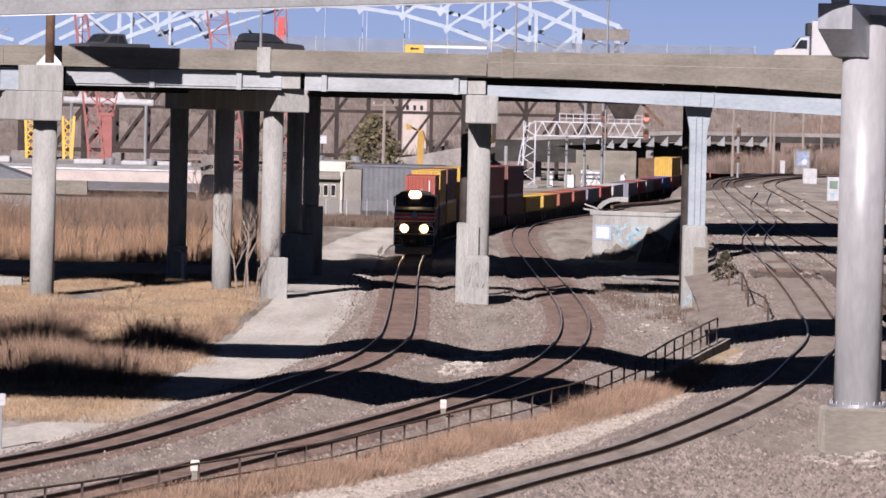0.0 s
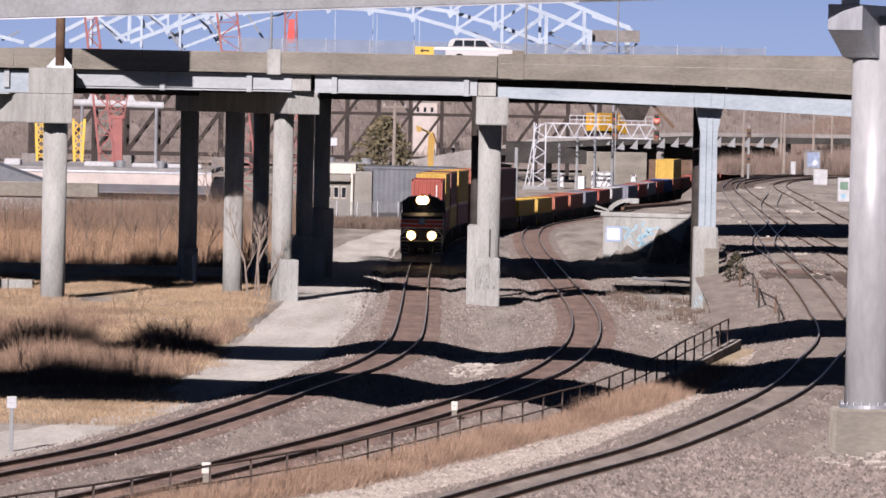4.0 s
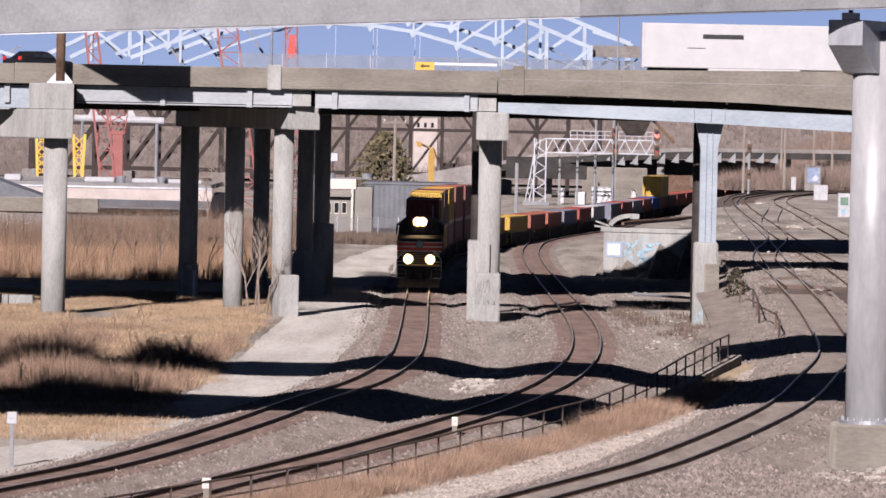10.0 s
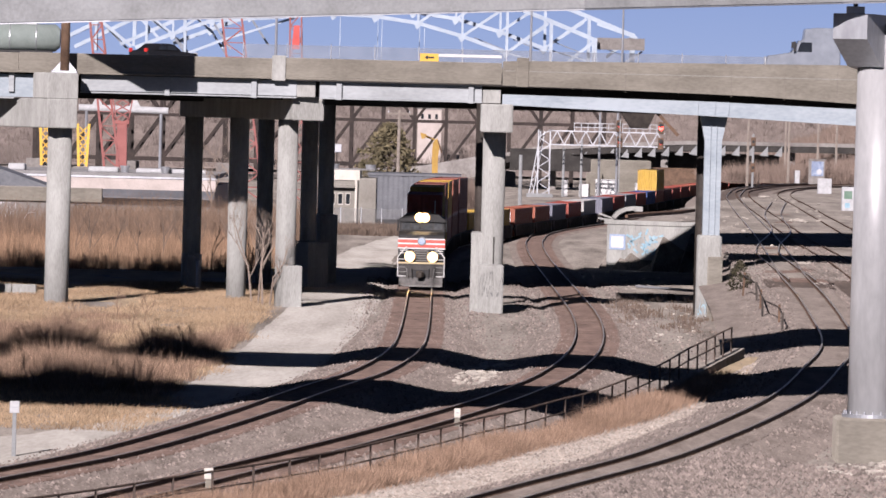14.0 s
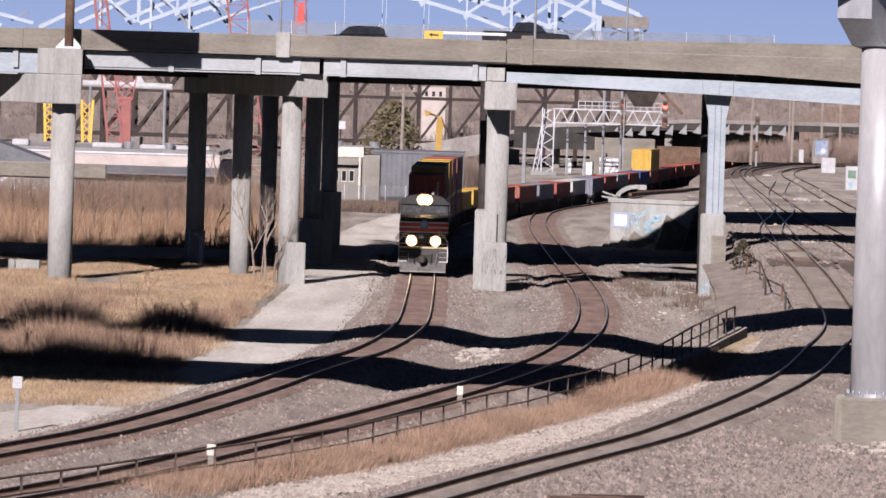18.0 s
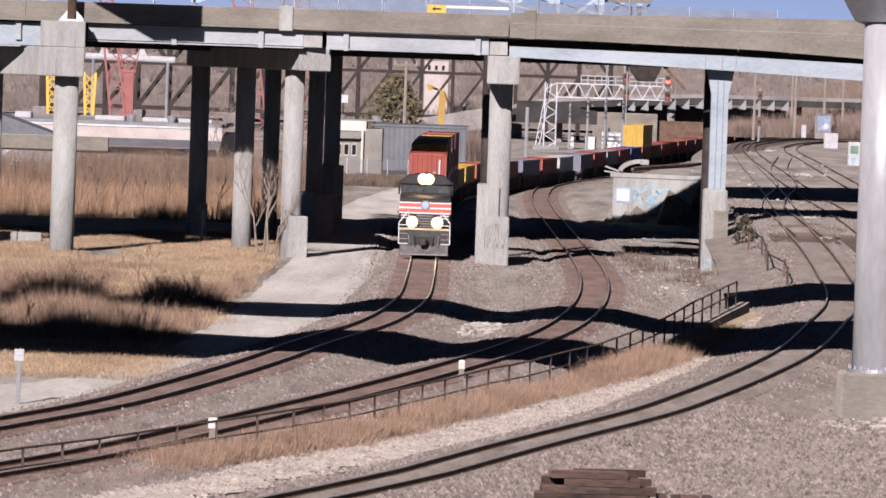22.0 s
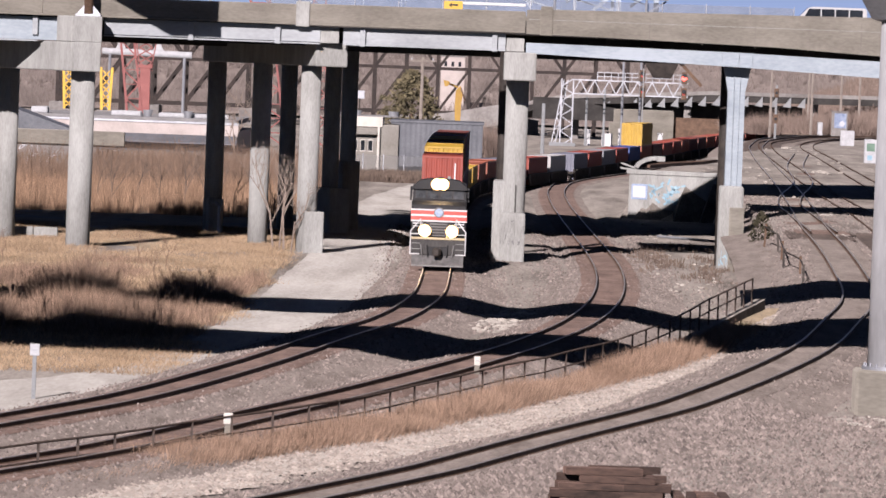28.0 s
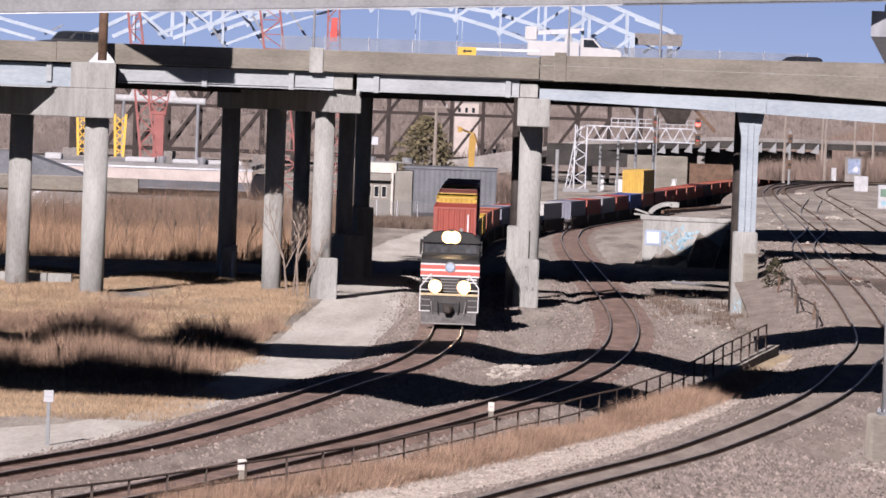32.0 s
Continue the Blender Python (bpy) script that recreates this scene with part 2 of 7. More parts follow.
TRACK_1 = smooth_line([(-32, 117), (-20.5, 159), (-13.9, 187.4), (-11.1, 201.6), (-8.1, 225.3), (-6.06, 245.9), (-5.08, 254.6), (-3.97, 264.8), (-3.05, 278.1), (-2.45, 293.3), (-2.25, 308.4), (-2.25, 343.4), (-2.39, 387), (-2.42, 428), (-2.25, 457.5), (-1.7, 495), (-0.4, 530), (1.8, 553), (4.5, 572), (10.2, 624), (17.4, 692), (22.4, 740), (31.5, 830), (46, 940), (66, 1060), (84, 1155)], 0.6)
TRACK_2 = smooth_line([(-28, 117), (-18, 147), (-12.3, 166.4), (-9.7, 177.1), (-6.9, 191.9), (-3.5, 210), (0.1, 231.8), (2.4, 248), (4.6, 268), (6.2, 291.1), (7.2, 318), (7.6, 350), (7.4, 394.7), (7.0, 452.2), (6.8, 507.9), (7.3, 559.2), (9.5, 605.4), (17, 669), (30.1, 782.1), (45, 894), (62, 1020), (84, 1155)], 0.6)
TRACK_3 = smooth_line([(-22, 99), (-9, 141), (-2.7, 162.9), (2.2, 182.1), (6.1, 196.5), (8.3, 206.2), (10.9, 219.3), (13.4, 234.1), (15.7, 252.8), (17.4, 269), (18.3, 292.2), (19, 317.4), (19.8, 354.1), (22.2, 419.3), (24.1, 473.2), (28.9, 615.4), (33, 710), (40, 800), (56, 870), (96, 910)], 0.6)
TRACK_6 = smooth_line([(19.7, 338), (20.1, 380), (21.8, 416), (25.8, 474), (29.4, 555), (34.8, 645)], 0.6)
TRACK_4 = smooth_line([(22.8, 290), (23.8, 358.5), (25.3, 432), (28, 530), (32.9, 686.6), (38, 765), (52, 845), (90, 893)], 0.6)
TRACK_5 = smooth_line([(27, 350), (31.1, 469.8), (35.4, 606), (39.5, 720.9), (48, 800), (66, 860), (97, 886)], 0.6)
NEAR_Y = list(np.arange(300, 1160, 10.0))
NEAR_1 = [float(np.interp(y, [p.y for p in TRACK_1], [p.x for p in TRACK_1])) for y in NEAR_Y]
NEAR_2 = [float(np.interp(y, [p.y for p in TRACK_2], [p.x for p in TRACK_2])) for y in NEAR_Y]
# ---- ground ----
def ground_sheet():
    xs = sorted({*np.arange(-70, 71, 1.0), -3000, -1200, -600, -300, -150, -100, 100, 150, 300, 600, 1200, 3000})
    ys = sorted({*np.arange(90, 470, 2.0), *np.arange(470, 1050, 6.0), -800, -200, -50, 0, 30, 60, 1100, 1300, 1800, 3000, 4800})
    verts = [(x, y, ground_z(x, y) - (6.0 if y < 80 else 0.0) * min(1, (80 - y) / 50)) for y in ys for x in xs]
    w = len(xs)
    faces = [(j * w + i, j * w + i + 1, (j + 1) * w + i + 1, (j + 1) * w + i) for j in range(len(ys) - 1) for i in range(w - 1)]
    ob = raw("ground", verts, faces, GROUND, None, "grey-brown gravel and dirt of a railway yard")
    tagged(ob, "", "ground", "", "structure")


def ribbon(name, left, right, lift, material, parent=None, label="", kind="", category="", ragged=0.0):
    """A strip on the ground between two lines."""
    n = min(len(left), len(right))
    cols = 7
    verts, faces = [], []
    for i in range(n):
        for c in range(cols):
            k = c / (cols - 1)
            k += ragged * noise.noise((left[i][0] * 0.9, left[i][1] * 0.3, 20.0 + k * 3)) * (c in (0, cols - 1))
            x, y = left[i][0] * (1 - k) + right[i][0] * k, left[i][1] * (1 - k) + right[i][1] * k
            verts.append((x, y, ground_z(x, y) + lift))
    for i in range(n - 1):
        for c in range(cols - 1):
            a = i * cols + c
            faces.append((a, a + 1, a + cols + 1, a + cols))
    return tagged(raw(name, verts, faces, material, parent, label), "", category, "", kind)


def resample(points, n):
    line = smooth_line(points, 0.5)
    return [line[min(len(line) - 1, round(i * (len(line) - 1) / (n - 1)))] for i in range(n)]


def sweep(name, line, outline, height, material, parent, closed=True, label="", step=1):
    """The outline (across, up) carried along a line of the plan."""
    line = line[::step]
    verts, faces = [], []
    m = len(outline)
    for i, p in enumerate(line):
        d = (line[min(i + 1, len(line) - 1)] - line[max(i - 1, 0)]).normalized()
        side = Vector((d.y, -d.x))
        for a, b in outline:
            verts.append((p.x + side.x * a, p.y + side.y * a, height(p.x, p.y) + b))
    for i in range(len(line) - 1):
        for k in range(m if closed else m - 1):
            a, b = i * m + k, i * m + (k + 1) % m
            faces.append((a, b, b + m, a + m))
    return raw(name, verts, faces, material, parent, label)


YARD_BED = surf("oily_yard_bed", (0.034, 0.026, 0.021), (0.105, 0.08, 0.065), 0.8, 0.95, 0, 0.5, 7.0, stretch=(1, 0.2, 1))


def railway(name, line, height, rusty=False, label="", bed=True, fill=None):
    t = thing(name, label=label, category="railway track", kind="structure")
    if bed:
        sweep("ballast", line, [(-5.4, -0.95), (-3.4, -0.55), (-1.75, -0.22), (-0.95, -0.2), (0.95, -0.2), (1.75, -0.22), (3.4, -0.55), (5.4, -0.95)], height, BALLAST, t, False, step=2)
    sweep("trackbed" , line, [(-1.62, -0.2), (-1.5, -0.165), (1.5, -0.165), (1.62, -0.2)], height, fill or (YARD_BED if rusty else BALLAST_BED), t, False, "oily brown ballast between the rails", step=2)
    for s in (-0.7525, 0.7525):
        prof = [(-0.075, -0.17), (0.075, -0.17), (0.07, -0.155), (0.012, -0.13), (0.012, -0.05), (0.036, -0.035), (0.036, -0.004), (-0.036, -0.004), (-0.036, -0.035), (-0.012, -0.05), (-0.012, -0.13), (-0.07, -0.155)]
        r = sweep("rail", line, [(s + a, b) for a, b in prof], height, RAIL_SIDE, t)
        sweep("rail_head", line, [(s - 0.039, -0.022), (s - 0.038, 0.0), (s + 0.038, 0.0), (s + 0.039, -0.022)], height, RAIL_SIDE if rusty else RAIL_TOP, r, False, "polished running surface")
    verts, faces = [], []
    rnd = random.Random(len(line))
    for i, p in enumerate(line[1:-1], 1):
        d = (line[i + 1] - line[i - 1]).normalized()
        side = Vector((d.y, -d.x))
        z = height(p.x, p.y)
        half, top = 1.3 + rnd.uniform(-0.05, 0.05), -0.166 - (0.05 if fill else 0.0) + rnd.uniform(-0.014, 0.008)
        k = len(verts)
        for a, b, c in [(sx, sy, sz) for sz in (-0.25, top) for sy in (-0.115, 0.115) for sx in (-half, half)]:
            verts.append((p.x + side.x * a + d.x * b, p.y + side.y * a + d.y * b, z + c))
        faces += [tuple(k + q for q in f) for f in ((4, 5, 7, 6), (0, 1, 5, 4), (2, 6, 7, 3), (0, 4, 6, 2), (1, 3, 7, 5))]
    tagged(raw("ties", verts, faces, TIE, t), "weathered wooden ties", kind="stuff")


def flat(x, y):
    return 0.0


def grade(x, y):
    """The first track falls gently beyond the bridge."""
    return float(np.interp(y, [470, 620, 1200], [0.0, -0.45, -0.45]))


def yard(x, y):
    return rises(y)


def grounds():
    ground_sheet()
    railway("track_1", TRACK_1, grade, label="curving railway track with polished rails on ballast")
    railway("track_2", TRACK_2, flat, label="curving railway track beside the fence, polished rails")
    railway("track_3", TRACK_3, yard, label="curving yard track climbing past the steel pillar", fill=BALLAST)
    sweep("yard_stain", [p for p in TRACK_3 if p.y > 330], [(-1.9, -0.2), (-1.7, -0.158), (1.7, -0.158), (1.9, -0.2)], yard, YARD_BED, bpy.data.objects["track_3"], False, "oil-stained bed", 2)
    railway("track_4", TRACK_4, yard, True, "rusty straight yard track")
    railway("track_6", TRACK_6, lambda x, y: rises(y) + 0.02, False, "crossover track linking the yard tracks", False)
    for line, owner in ((TRACK_4, "track_4"), (TRACK_6, "track_6")):
        sweep("yard_stain", line, [(-1.95, -0.21), (-1.75, -0.16), (1.75, -0.16), (1.95, -0.21)], yard, YARD_BED, bpy.data.objects[owner], False, "oil-stained bed", 2)
    railway("track_5", TRACK_5, yard, True, "rusty yard track by the hillside")
    n = 150
    ribbon("gravel_road", resample([(-32, 188), (-25, 204), (-17, 215.5), (-12.9, 234), (-11.0, 288), (-10.7, 319.5), (-9.9, 358.5), (-10, 471), (-6.4, 558), (-2, 615)], n), resample([(-20, 172), (-16.2, 187), (-11.2, 212), (-7.4, 237), (-5.9, 270), (-4.9, 300), (-4.6, 342), (-4.9, 450), (-3.3, 540), (0.2, 592)], n), 0.03, ROAD_GRAVEL, None, "pale gravel service road beside the track", "structure", "gravel road", 0.05)
    off = lambda a: [Vector((p.x + a, p.y)) for p in FENCE]
    n = len(FENCE)
    ribbon("white_rock_strip", [Vector((p.x + 1.5, p.y)) for p in FENCE], [Vector((p.x + 5.4, p.y)) for p in FENCE], 0.05, WHITE_ROCK, None, "strip of pale crushed rock along the fence", "structure", "rock strip", 0.3)
    ribbon("fence_verge", off(0.15), off(1.8), 0.06, DRY_SOIL, None, "straw-coloured verge under the fence", "structure", "verge")
    ribbon("dry_field", resample([(-60, 225), (-60, 517.5)], 60), resample([(-13.5, 225), (-11.6, 288), (-11, 360), (-11.5, 517.5)], 60), 0.02, DRY_SOIL, None, "field of straw-coloured dry grass", "structure", "field")


# ---- bridge over the tracks ----
def column(parent, x, y, r, z0, z1, material=None, name="column", label=""):
    bm = rod((x, y, z0), (x, y, z1), r, r, 20)
    return part(name, bm, material or CONC, parent, label, True)


def skew_box(cx, cy, l0, l1, w, z0, z1, bevel=0.05, turn=26.0):
    """A block along the skewed line of the piers, from l0 to l1 metres behind (cx, cy), w wide."""
    return box(-w / 2, w / 2, l0, l1, z0, z1, bevel, None, pose(cx, cy, 0, 0, 0, turn))


def strokes(name, parent, x, y, z, w, h, colour_mat, seed, rz=0.0, n=9):
    """Sprayed scrawl: loose loops of thin strokes that cannot be read."""
    rnd = random.Random(seed)
    bm = bmesh.new()
    for k in range(n):
        px, pz = -w / 2 + w * k / n, rnd.uniform(0, h * 0.5)
        for _ in range(4):
            qx, qz = px + rnd.uniform(-0.3, 1.0) * w / n, min(h, max(0, pz + rnd.uniform(-0.6, 0.6) * h))
            if abs(qx - px) + abs(qz - pz) > 0.02:
                bar((px, 0, pz), (qx, 0, qz), 0.012, 0.07, bm)
            px, pz = qx, qz
    bmesh.ops.transform(bm, matrix=pose(x, y, z, 0, 0, rz), verts=bm.verts[:])
    return part(name, bm, colour_mat, parent, "sprayed graffiti scrawl")


CURB = surf("stained_curb", (0.13, 0.115, 0.10), (0.30, 0.27, 0.235), 0.8, 0.9, 0, 0.2, 8.0)
GRAFFITI_DARK = surf("graffiti_dark", (0.13, 0.13, 0.13), (0.22, 0.22, 0.22), 2.0, 0.7)
GRAFFITI_WHITE = surf("graffiti_white", (0.55, 0.56, 0.60), (0.80, 0.81, 0.84), 2.0, 0.7)
GRAFFITI_BLUE = surf("graffiti_blue", (0.165, 0.315, 0.413), (0.375, 0.525, 0.585), 1.0, 0.7)
YELLOW = surf("yellow_paint", (0.56, 0.33, 0.02), (0.74, 0.47, 0.04), 1.0, 0.5)
RED = surf("red_paint", (0.42, 0.03, 0.02), (0.62, 0.06, 0.04), 1.0, 0.5)
MESH_FENCE = surf("chain_link", (0.12, 0.138, 0.162), (0.204, 0.222, 0.252), 1.0, 0.5, 0.5)


def see_through(m, amount):
    """Lets part of the light through, as wire mesh does."""
    nt = m.node_tree
    mix, clear = nt.nodes.new("ShaderNodeMixShader"), nt.nodes.new("ShaderNodeBsdfTransparent")
    mix.inputs["Fac"].default_value = amount
    nt.links.new(nt.nodes["Principled BSDF"].outputs["BSDF"], mix.inputs[1])
    nt.links.new(clear.outputs["BSDF"], mix.inputs[2])
    nt.links.new(mix.outputs["Shader"], nt.nodes["Material Output"].inputs["Surface"])


see_through(MESH_FENCE, 0.62)


def road_z(x):
    """The height of the roadway, which is highest over the tracks."""
    return float(np.interp(x, [-30, -5, 4, 13, 30], [14.28, 14.42, 14.45, 14.35, 14.45]))


def set_back(ob, y0, near, far, k0, k1):
    """Moves a length of bridge along its sight lines: by k0 beyond near, by k1 beyond far, gliding between."""
    for v in ob.data.vertices:
        k = float(np.interp(v.co.x, [near, far], [k0, k1]))
        v.co = Vector((v.co.x * k, (v.co.y + y0) * k - y0, EYE[2] + (v.co.z - EYE[2]) * k))


def main_bridge():
    t = thing("highway_bridge", 0, 348, 0, label="long highway overpass with tan concrete parapets and painted steel girders", category="bridge")
    # stretch to the west: parapet in lengths, slab, girders
    for x0, x1, top in ((-820, -26.02, 14.56), (-26, -10.85, 14.6), (-10.8, 2.32, 14.66)):
        p = part("parapet", box(x0, x1, 0, 0.35, 13.52, top, 0.03), CONC_TAN, t, "tan weathered concrete parapet")
        x = x0 + 4.0 if x0 > -100 else x0 + 770
        while x < x1 - 1:
            part("joint", box(x - 0.012, x + 0.012, -0.006, 0.05, 13.6, top - 0.04), CURB, p)
            x += 4.4
    part("pilaster", box(-11.15, -10.35, -0.14, 0.5, 13.3, 14.78, 0.03), CONC, t, "pale concrete pilaster on the parapet")
    for x0, x1 in ((-820, -10.82), (-10.8, 2.32)):
        part("coping", box(x0, x1, -0.1, 0.4, 13.4, 13.52, 0.02), CONC_TAN, t)
    part("deck", box(-9.38, 3.0, 0.36, 1.1, 13.52, 13.8), DECK_SHADE, t, "edge slab beside the open well between the decks")
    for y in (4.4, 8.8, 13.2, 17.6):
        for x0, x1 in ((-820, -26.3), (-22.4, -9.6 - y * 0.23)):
            part("girder", box(x0, x1, y - 0.15, y + 0.15, 12.2, 13.5), DECK_SHADE, t, "dark girder in the shade")
    part("girder", box(-820, -24.9, 0.7, 1.0, 11.95, 13.3, 0.02), GIRDER, t, "pale blue plate girder")
    part("girder", box(-22.4, -9.7, 0.7, 1.0, 12.42, 13.36, 0.02), GIRDER_WHITE, t, "white plate girder")
    part("girder", box(-8.35, 1.2, 0.7, 1.0, 12.38, 13.33, 0.02), GIRDER_WHITE, t, "white plate girder")
    for x0, x1 in ((-22.4, -9.7), (-8.35, 1.2), (-60, -26.3)):
        part("lower_flange", box(x0, x1, 0.52, 1.18, 12.3, 12.38) if x0 > -50 else box(x0, x1, 0.52, 1.18, 11.86, 11.94), GIRDER_WHITE, t)
    for x in (-26.45, -12.2, -7.2, 0.55, -17.3):
        part("stiffener", box(x - 0.16, x + 0.16, 0.42, 0.72, 12.25, 13.36, 0.02), GIRDER_WHITE, t, "bolted splice stiffener")
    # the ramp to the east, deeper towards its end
    part("deck", box(3.02, 60, 0.36, 15.0, 13.5, 13.8), DECK_SHADE, t, "shaded underside of the ramp")
    part("parapet", prism([(2.38, 13.36), (7, 13.3), (17, 13.1), (23.2, 12.8), (60, 11.6), (60, 15.6), (23, 15.06), (3.6, 14.82), (2.38, 14.76)], -0.1, 0.3), CONC_TAN, t, "deep tan concrete parapet of the ramp")
    for x in (3.55,):
        part("pilaster", box(x - 0.35, x + 0.35, -0.22, 0.4, 13.3, 15.0, 0.03), CONC_TAN, t)
    for x in np.arange(6.5, 40, 3.1):
        part("joint", box(x - 0.012, x + 0.012, -0.108, 0.0, 13.32 - (x - 2) * 0.024, 14.7), CURB, t)
    part("form_line", box(2.5, 40, -0.112, -0.09, 14.2, 14.225), CONC, t, "cast line along the concrete")
    part("girder", prism([(2.4, 12.3), (14.7, 11.95), (23.2, 11.6), (60, 10.3), (60, 11.6), (23.2, 12.5), (14.7, 12.72), (2.4, 12.85)], 0.55, 0.85), GIRDER, t, "pale blue painted plate girder")
    part("lower_flange", prism([(2.4, 12.22), (14.7, 11.87), (23.2, 11.52), (60, 10.22), (60, 10.3), (23.2, 11.6), (14.7, 11.95), (2.4, 12.3)], 0.4, 1.0), GIRDER, t)
    for x in (13.9, 14.9, 15.7):
        part("stiffener", box(x - 0.03, x + 0.03, 0.45, 0.56, 11.98, 12.74), GIRDER, t)
    bm = bmesh.new()
    lo = [(-820, 0.36), (-9.4, 0.36), (-14.4, 23), (-1, 27), (13, 43), (24, 50), (820, 50), (820, 98), (24, 98), (14, 85), (6, 77.5), (1, 79), (-4, 85), (-9, 87), (-12, 71), (-16, 54), (-28, 38), (-36, 30), (-820, 30)]
    v0 = [bm.verts.new((x, y, 13.45)) for x, y in lo]
    v1 = [bm.verts.new((x, y, 14.0)) for x, y in lo]
    bm.faces.new(v0[::-1])
    bm.faces.new(v1)
    for k in range(len(lo)):
        bm.faces.new((v0[k], v0[(k + 1) % len(lo)], v1[(k + 1) % len(lo)], v1[k]))
    part("deck", bm, DECK_SHADE, t, "wide shaded highway deck")
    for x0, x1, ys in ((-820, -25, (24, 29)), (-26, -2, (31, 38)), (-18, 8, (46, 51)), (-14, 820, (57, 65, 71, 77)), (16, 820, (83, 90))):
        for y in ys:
            part("girder", box(x0, x1, y - 0.2, y + 0.2, 12.0, 13.45), DECK_SHADE, t, "dark girder in the shade")
    for y0, y1, drop, lanes in ((43, 50.4, 0.02, "near"), (50.5, 57.4, 0.32, "far")):
        bm = bmesh.new()
        rings = [[bm.verts.new((x, y, z)) for y, z in ((y0, 13.9), (y1, 13.9), (y1, road_z(x) - drop), (y0, road_z(x) - drop))] for x in (-820, -34, -30, -14, -5, 4, 13, 30, 820)]
        for p, q in zip(rings, rings[1:]):
            for k in range(4):
                bm.faces.new((p[k], q[k], q[(k + 1) % 4], p[(k + 1) % 4]))
        bm.faces.new(rings[0])
        bm.faces.new(rings[-1][::-1])
        slab = part("roadway", bm, ASPHALT, t, "asphalt roadway of the %s lanes" % lanes)
        set_back(slab, 348, -34, -14, 0.95, 1.0)
    for x0, x1 in ((-820, -34.02), (-34, -14.02), (-14, 820)):
        set_back(part("parapet", box(x0, x1, 57.5, 57.85, 13.4, 14.85), CONC_TAN, t), 348, -34, -14, 0.95, 1.0)
    part("guard_rail", box(-1.5, 2.3, 0.9, 1.0, 14.95, 15.12, 0.02), WHITE, t, "white guard rail")
    f = thing("chain_link_fence", 0, 405.65, 14.85, label="tall grey chain-link fence along the far parapet", category="fence")
    for x in np.arange(-15, 21.1, 3.0):
        part("post", rod((x, 0, -0.1), (x, 0, 1.3), 0.03, 0.03, 6), GALV, f)
    part("wire_mesh", box(-15, 21, 0.04, 0.06, 0, 1.2), MESH_FENCE, f, "bluish wire mesh")
    for x, y, h in ((10.9, 405.2, 6), (-11.0, 349.5, 6), (4.0, 349.5, 4)):
        l = thing("light_pole", x, y, 13.8, label="slim grey light pole rising from the bridge", category="light pole")
        part("shaft", rod((0, 0, 0), (0, 0, h), 0.085, 0.06, 8), GALV, l)
    s = thing("arrow_sign", -1.95, 348.15, 14.66, label="yellow warning sign with a black arrow on the parapet", category="sign")
    part("panel", box(-0.55, 0.55, -0.03, 0.03, 0, 0.46, 0.01), YELLOW, s)
    part("arrow", prism([(-0.28, 0.23), (-0.1, 0.36), (-0.1, 0.28), (0.28, 0.28), (0.28, 0.18), (-0.1, 0.18), (-0.1, 0.1)], -0.045, -0.031), BLACK, s)
    # pier to the west
    a = thing("bridge_pier", 0, 0, 0, label="skewed concrete pier with two round columns and a stepped cap", category="bridge pier", group="piers of the highway bridge")
    for x, y in ((-23.45, 347.4), (-28.9, 360.5)):
        column(a, x, y, 0.71, LOW - 0.3, 10.2)
    part("pier_cap", skew_box(-23.2, 345.4, 0.0, 27, 1.9, 10.2, 11.9), CONC, a, "streaked concrete cap")
    part("cap_block", skew_box(-23.2, 345.4, -0.01, 2.3, 1.94, 11.9, 13.42), CONC, a, "raised end block of the cap")
    for k in range(3):
        part("barrier", box(-30.2 + k * 1.5, -28.75 + k * 1.5, 363, 363.6, LOW - 0.2, 0.52, 0.05), CONC, a, "loose concrete barrier block at the foot")
    g = thing("vent_pipe", -16.75, 383.6, LOW - 0.2, label="grey bent steel pipe standing beside the dark column", category="pipe")
    part("upright", rod((0, 0, 0), (0, 0, 2.05), 0.13, 0.13, 10), GALV, g)
    part("bend", rod((0.03, 0, 2.0), (-0.42, 0, 2.28), 0.13, 0.13, 10), GALV, g)
    part("mouth", rod((-0.42, 0, 2.28), (-0.62, 0, 2.2), 0.13, 0.16, 10), GALV, g)
    p = thing("steel_post", -23.2, 346.4, 13.42, label="rust-brown steel post standing on the pier cap", category="post")
    part("shaft", rod((0, 0, 0), (0, 0, 6.5), 0.27, 0.27, 14), RUST, p, "", True)
    part("base_plate", box(-0.75, 0.75, -0.5, 0.5, 0, 0.14, 0.02), GALV, p)
    for sx in (-1, 1):
        part("gusset", prism([(sx * 0.26, 0.14), (sx * 0.7, 0.14), (sx * 0.26, 0.65)], -0.03, 0.03), GALV, p)
    # out of view: arm and plate added to shadow a stretch of parapet
    part("arm", bar((0, 0, 5.4), (2.6, -10.4, 5.4), 0.35), RUST, p, "unseen rusty arm added to hold the shadow plate")
    part("sign_back", prism([(-1.8, 6.0), (1.95, 4.0), (4.9, 4.0), (4.9, 6.0)], -10.6, -10.4), GALV, p, "unseen plate that casts the slanted shadow on the parapet")
    # middle pier
    b = thing("bridge_pier", 0, 0, 0, label="skewed concrete pier of three round columns under a long cap", category="bridge pier", group="piers of the highway bridge")
    for x, y in ((-17.35, 386.5), (-13.62, 365.8), (-10.26, 353.3)):
        column(b, x, y, 0.6, LOW - 0.3, 11.05)
    part("pier_cap", skew_box(-9.0, 349.6, 0, 39, 1.9, 11.0, 12.42, 0.05, 12.5), CONC, b)
    part("bearing_block", box(-9.7, -8.6, 348.75, 349.4, 12.38, 13.3, 0.03), CONC, b)
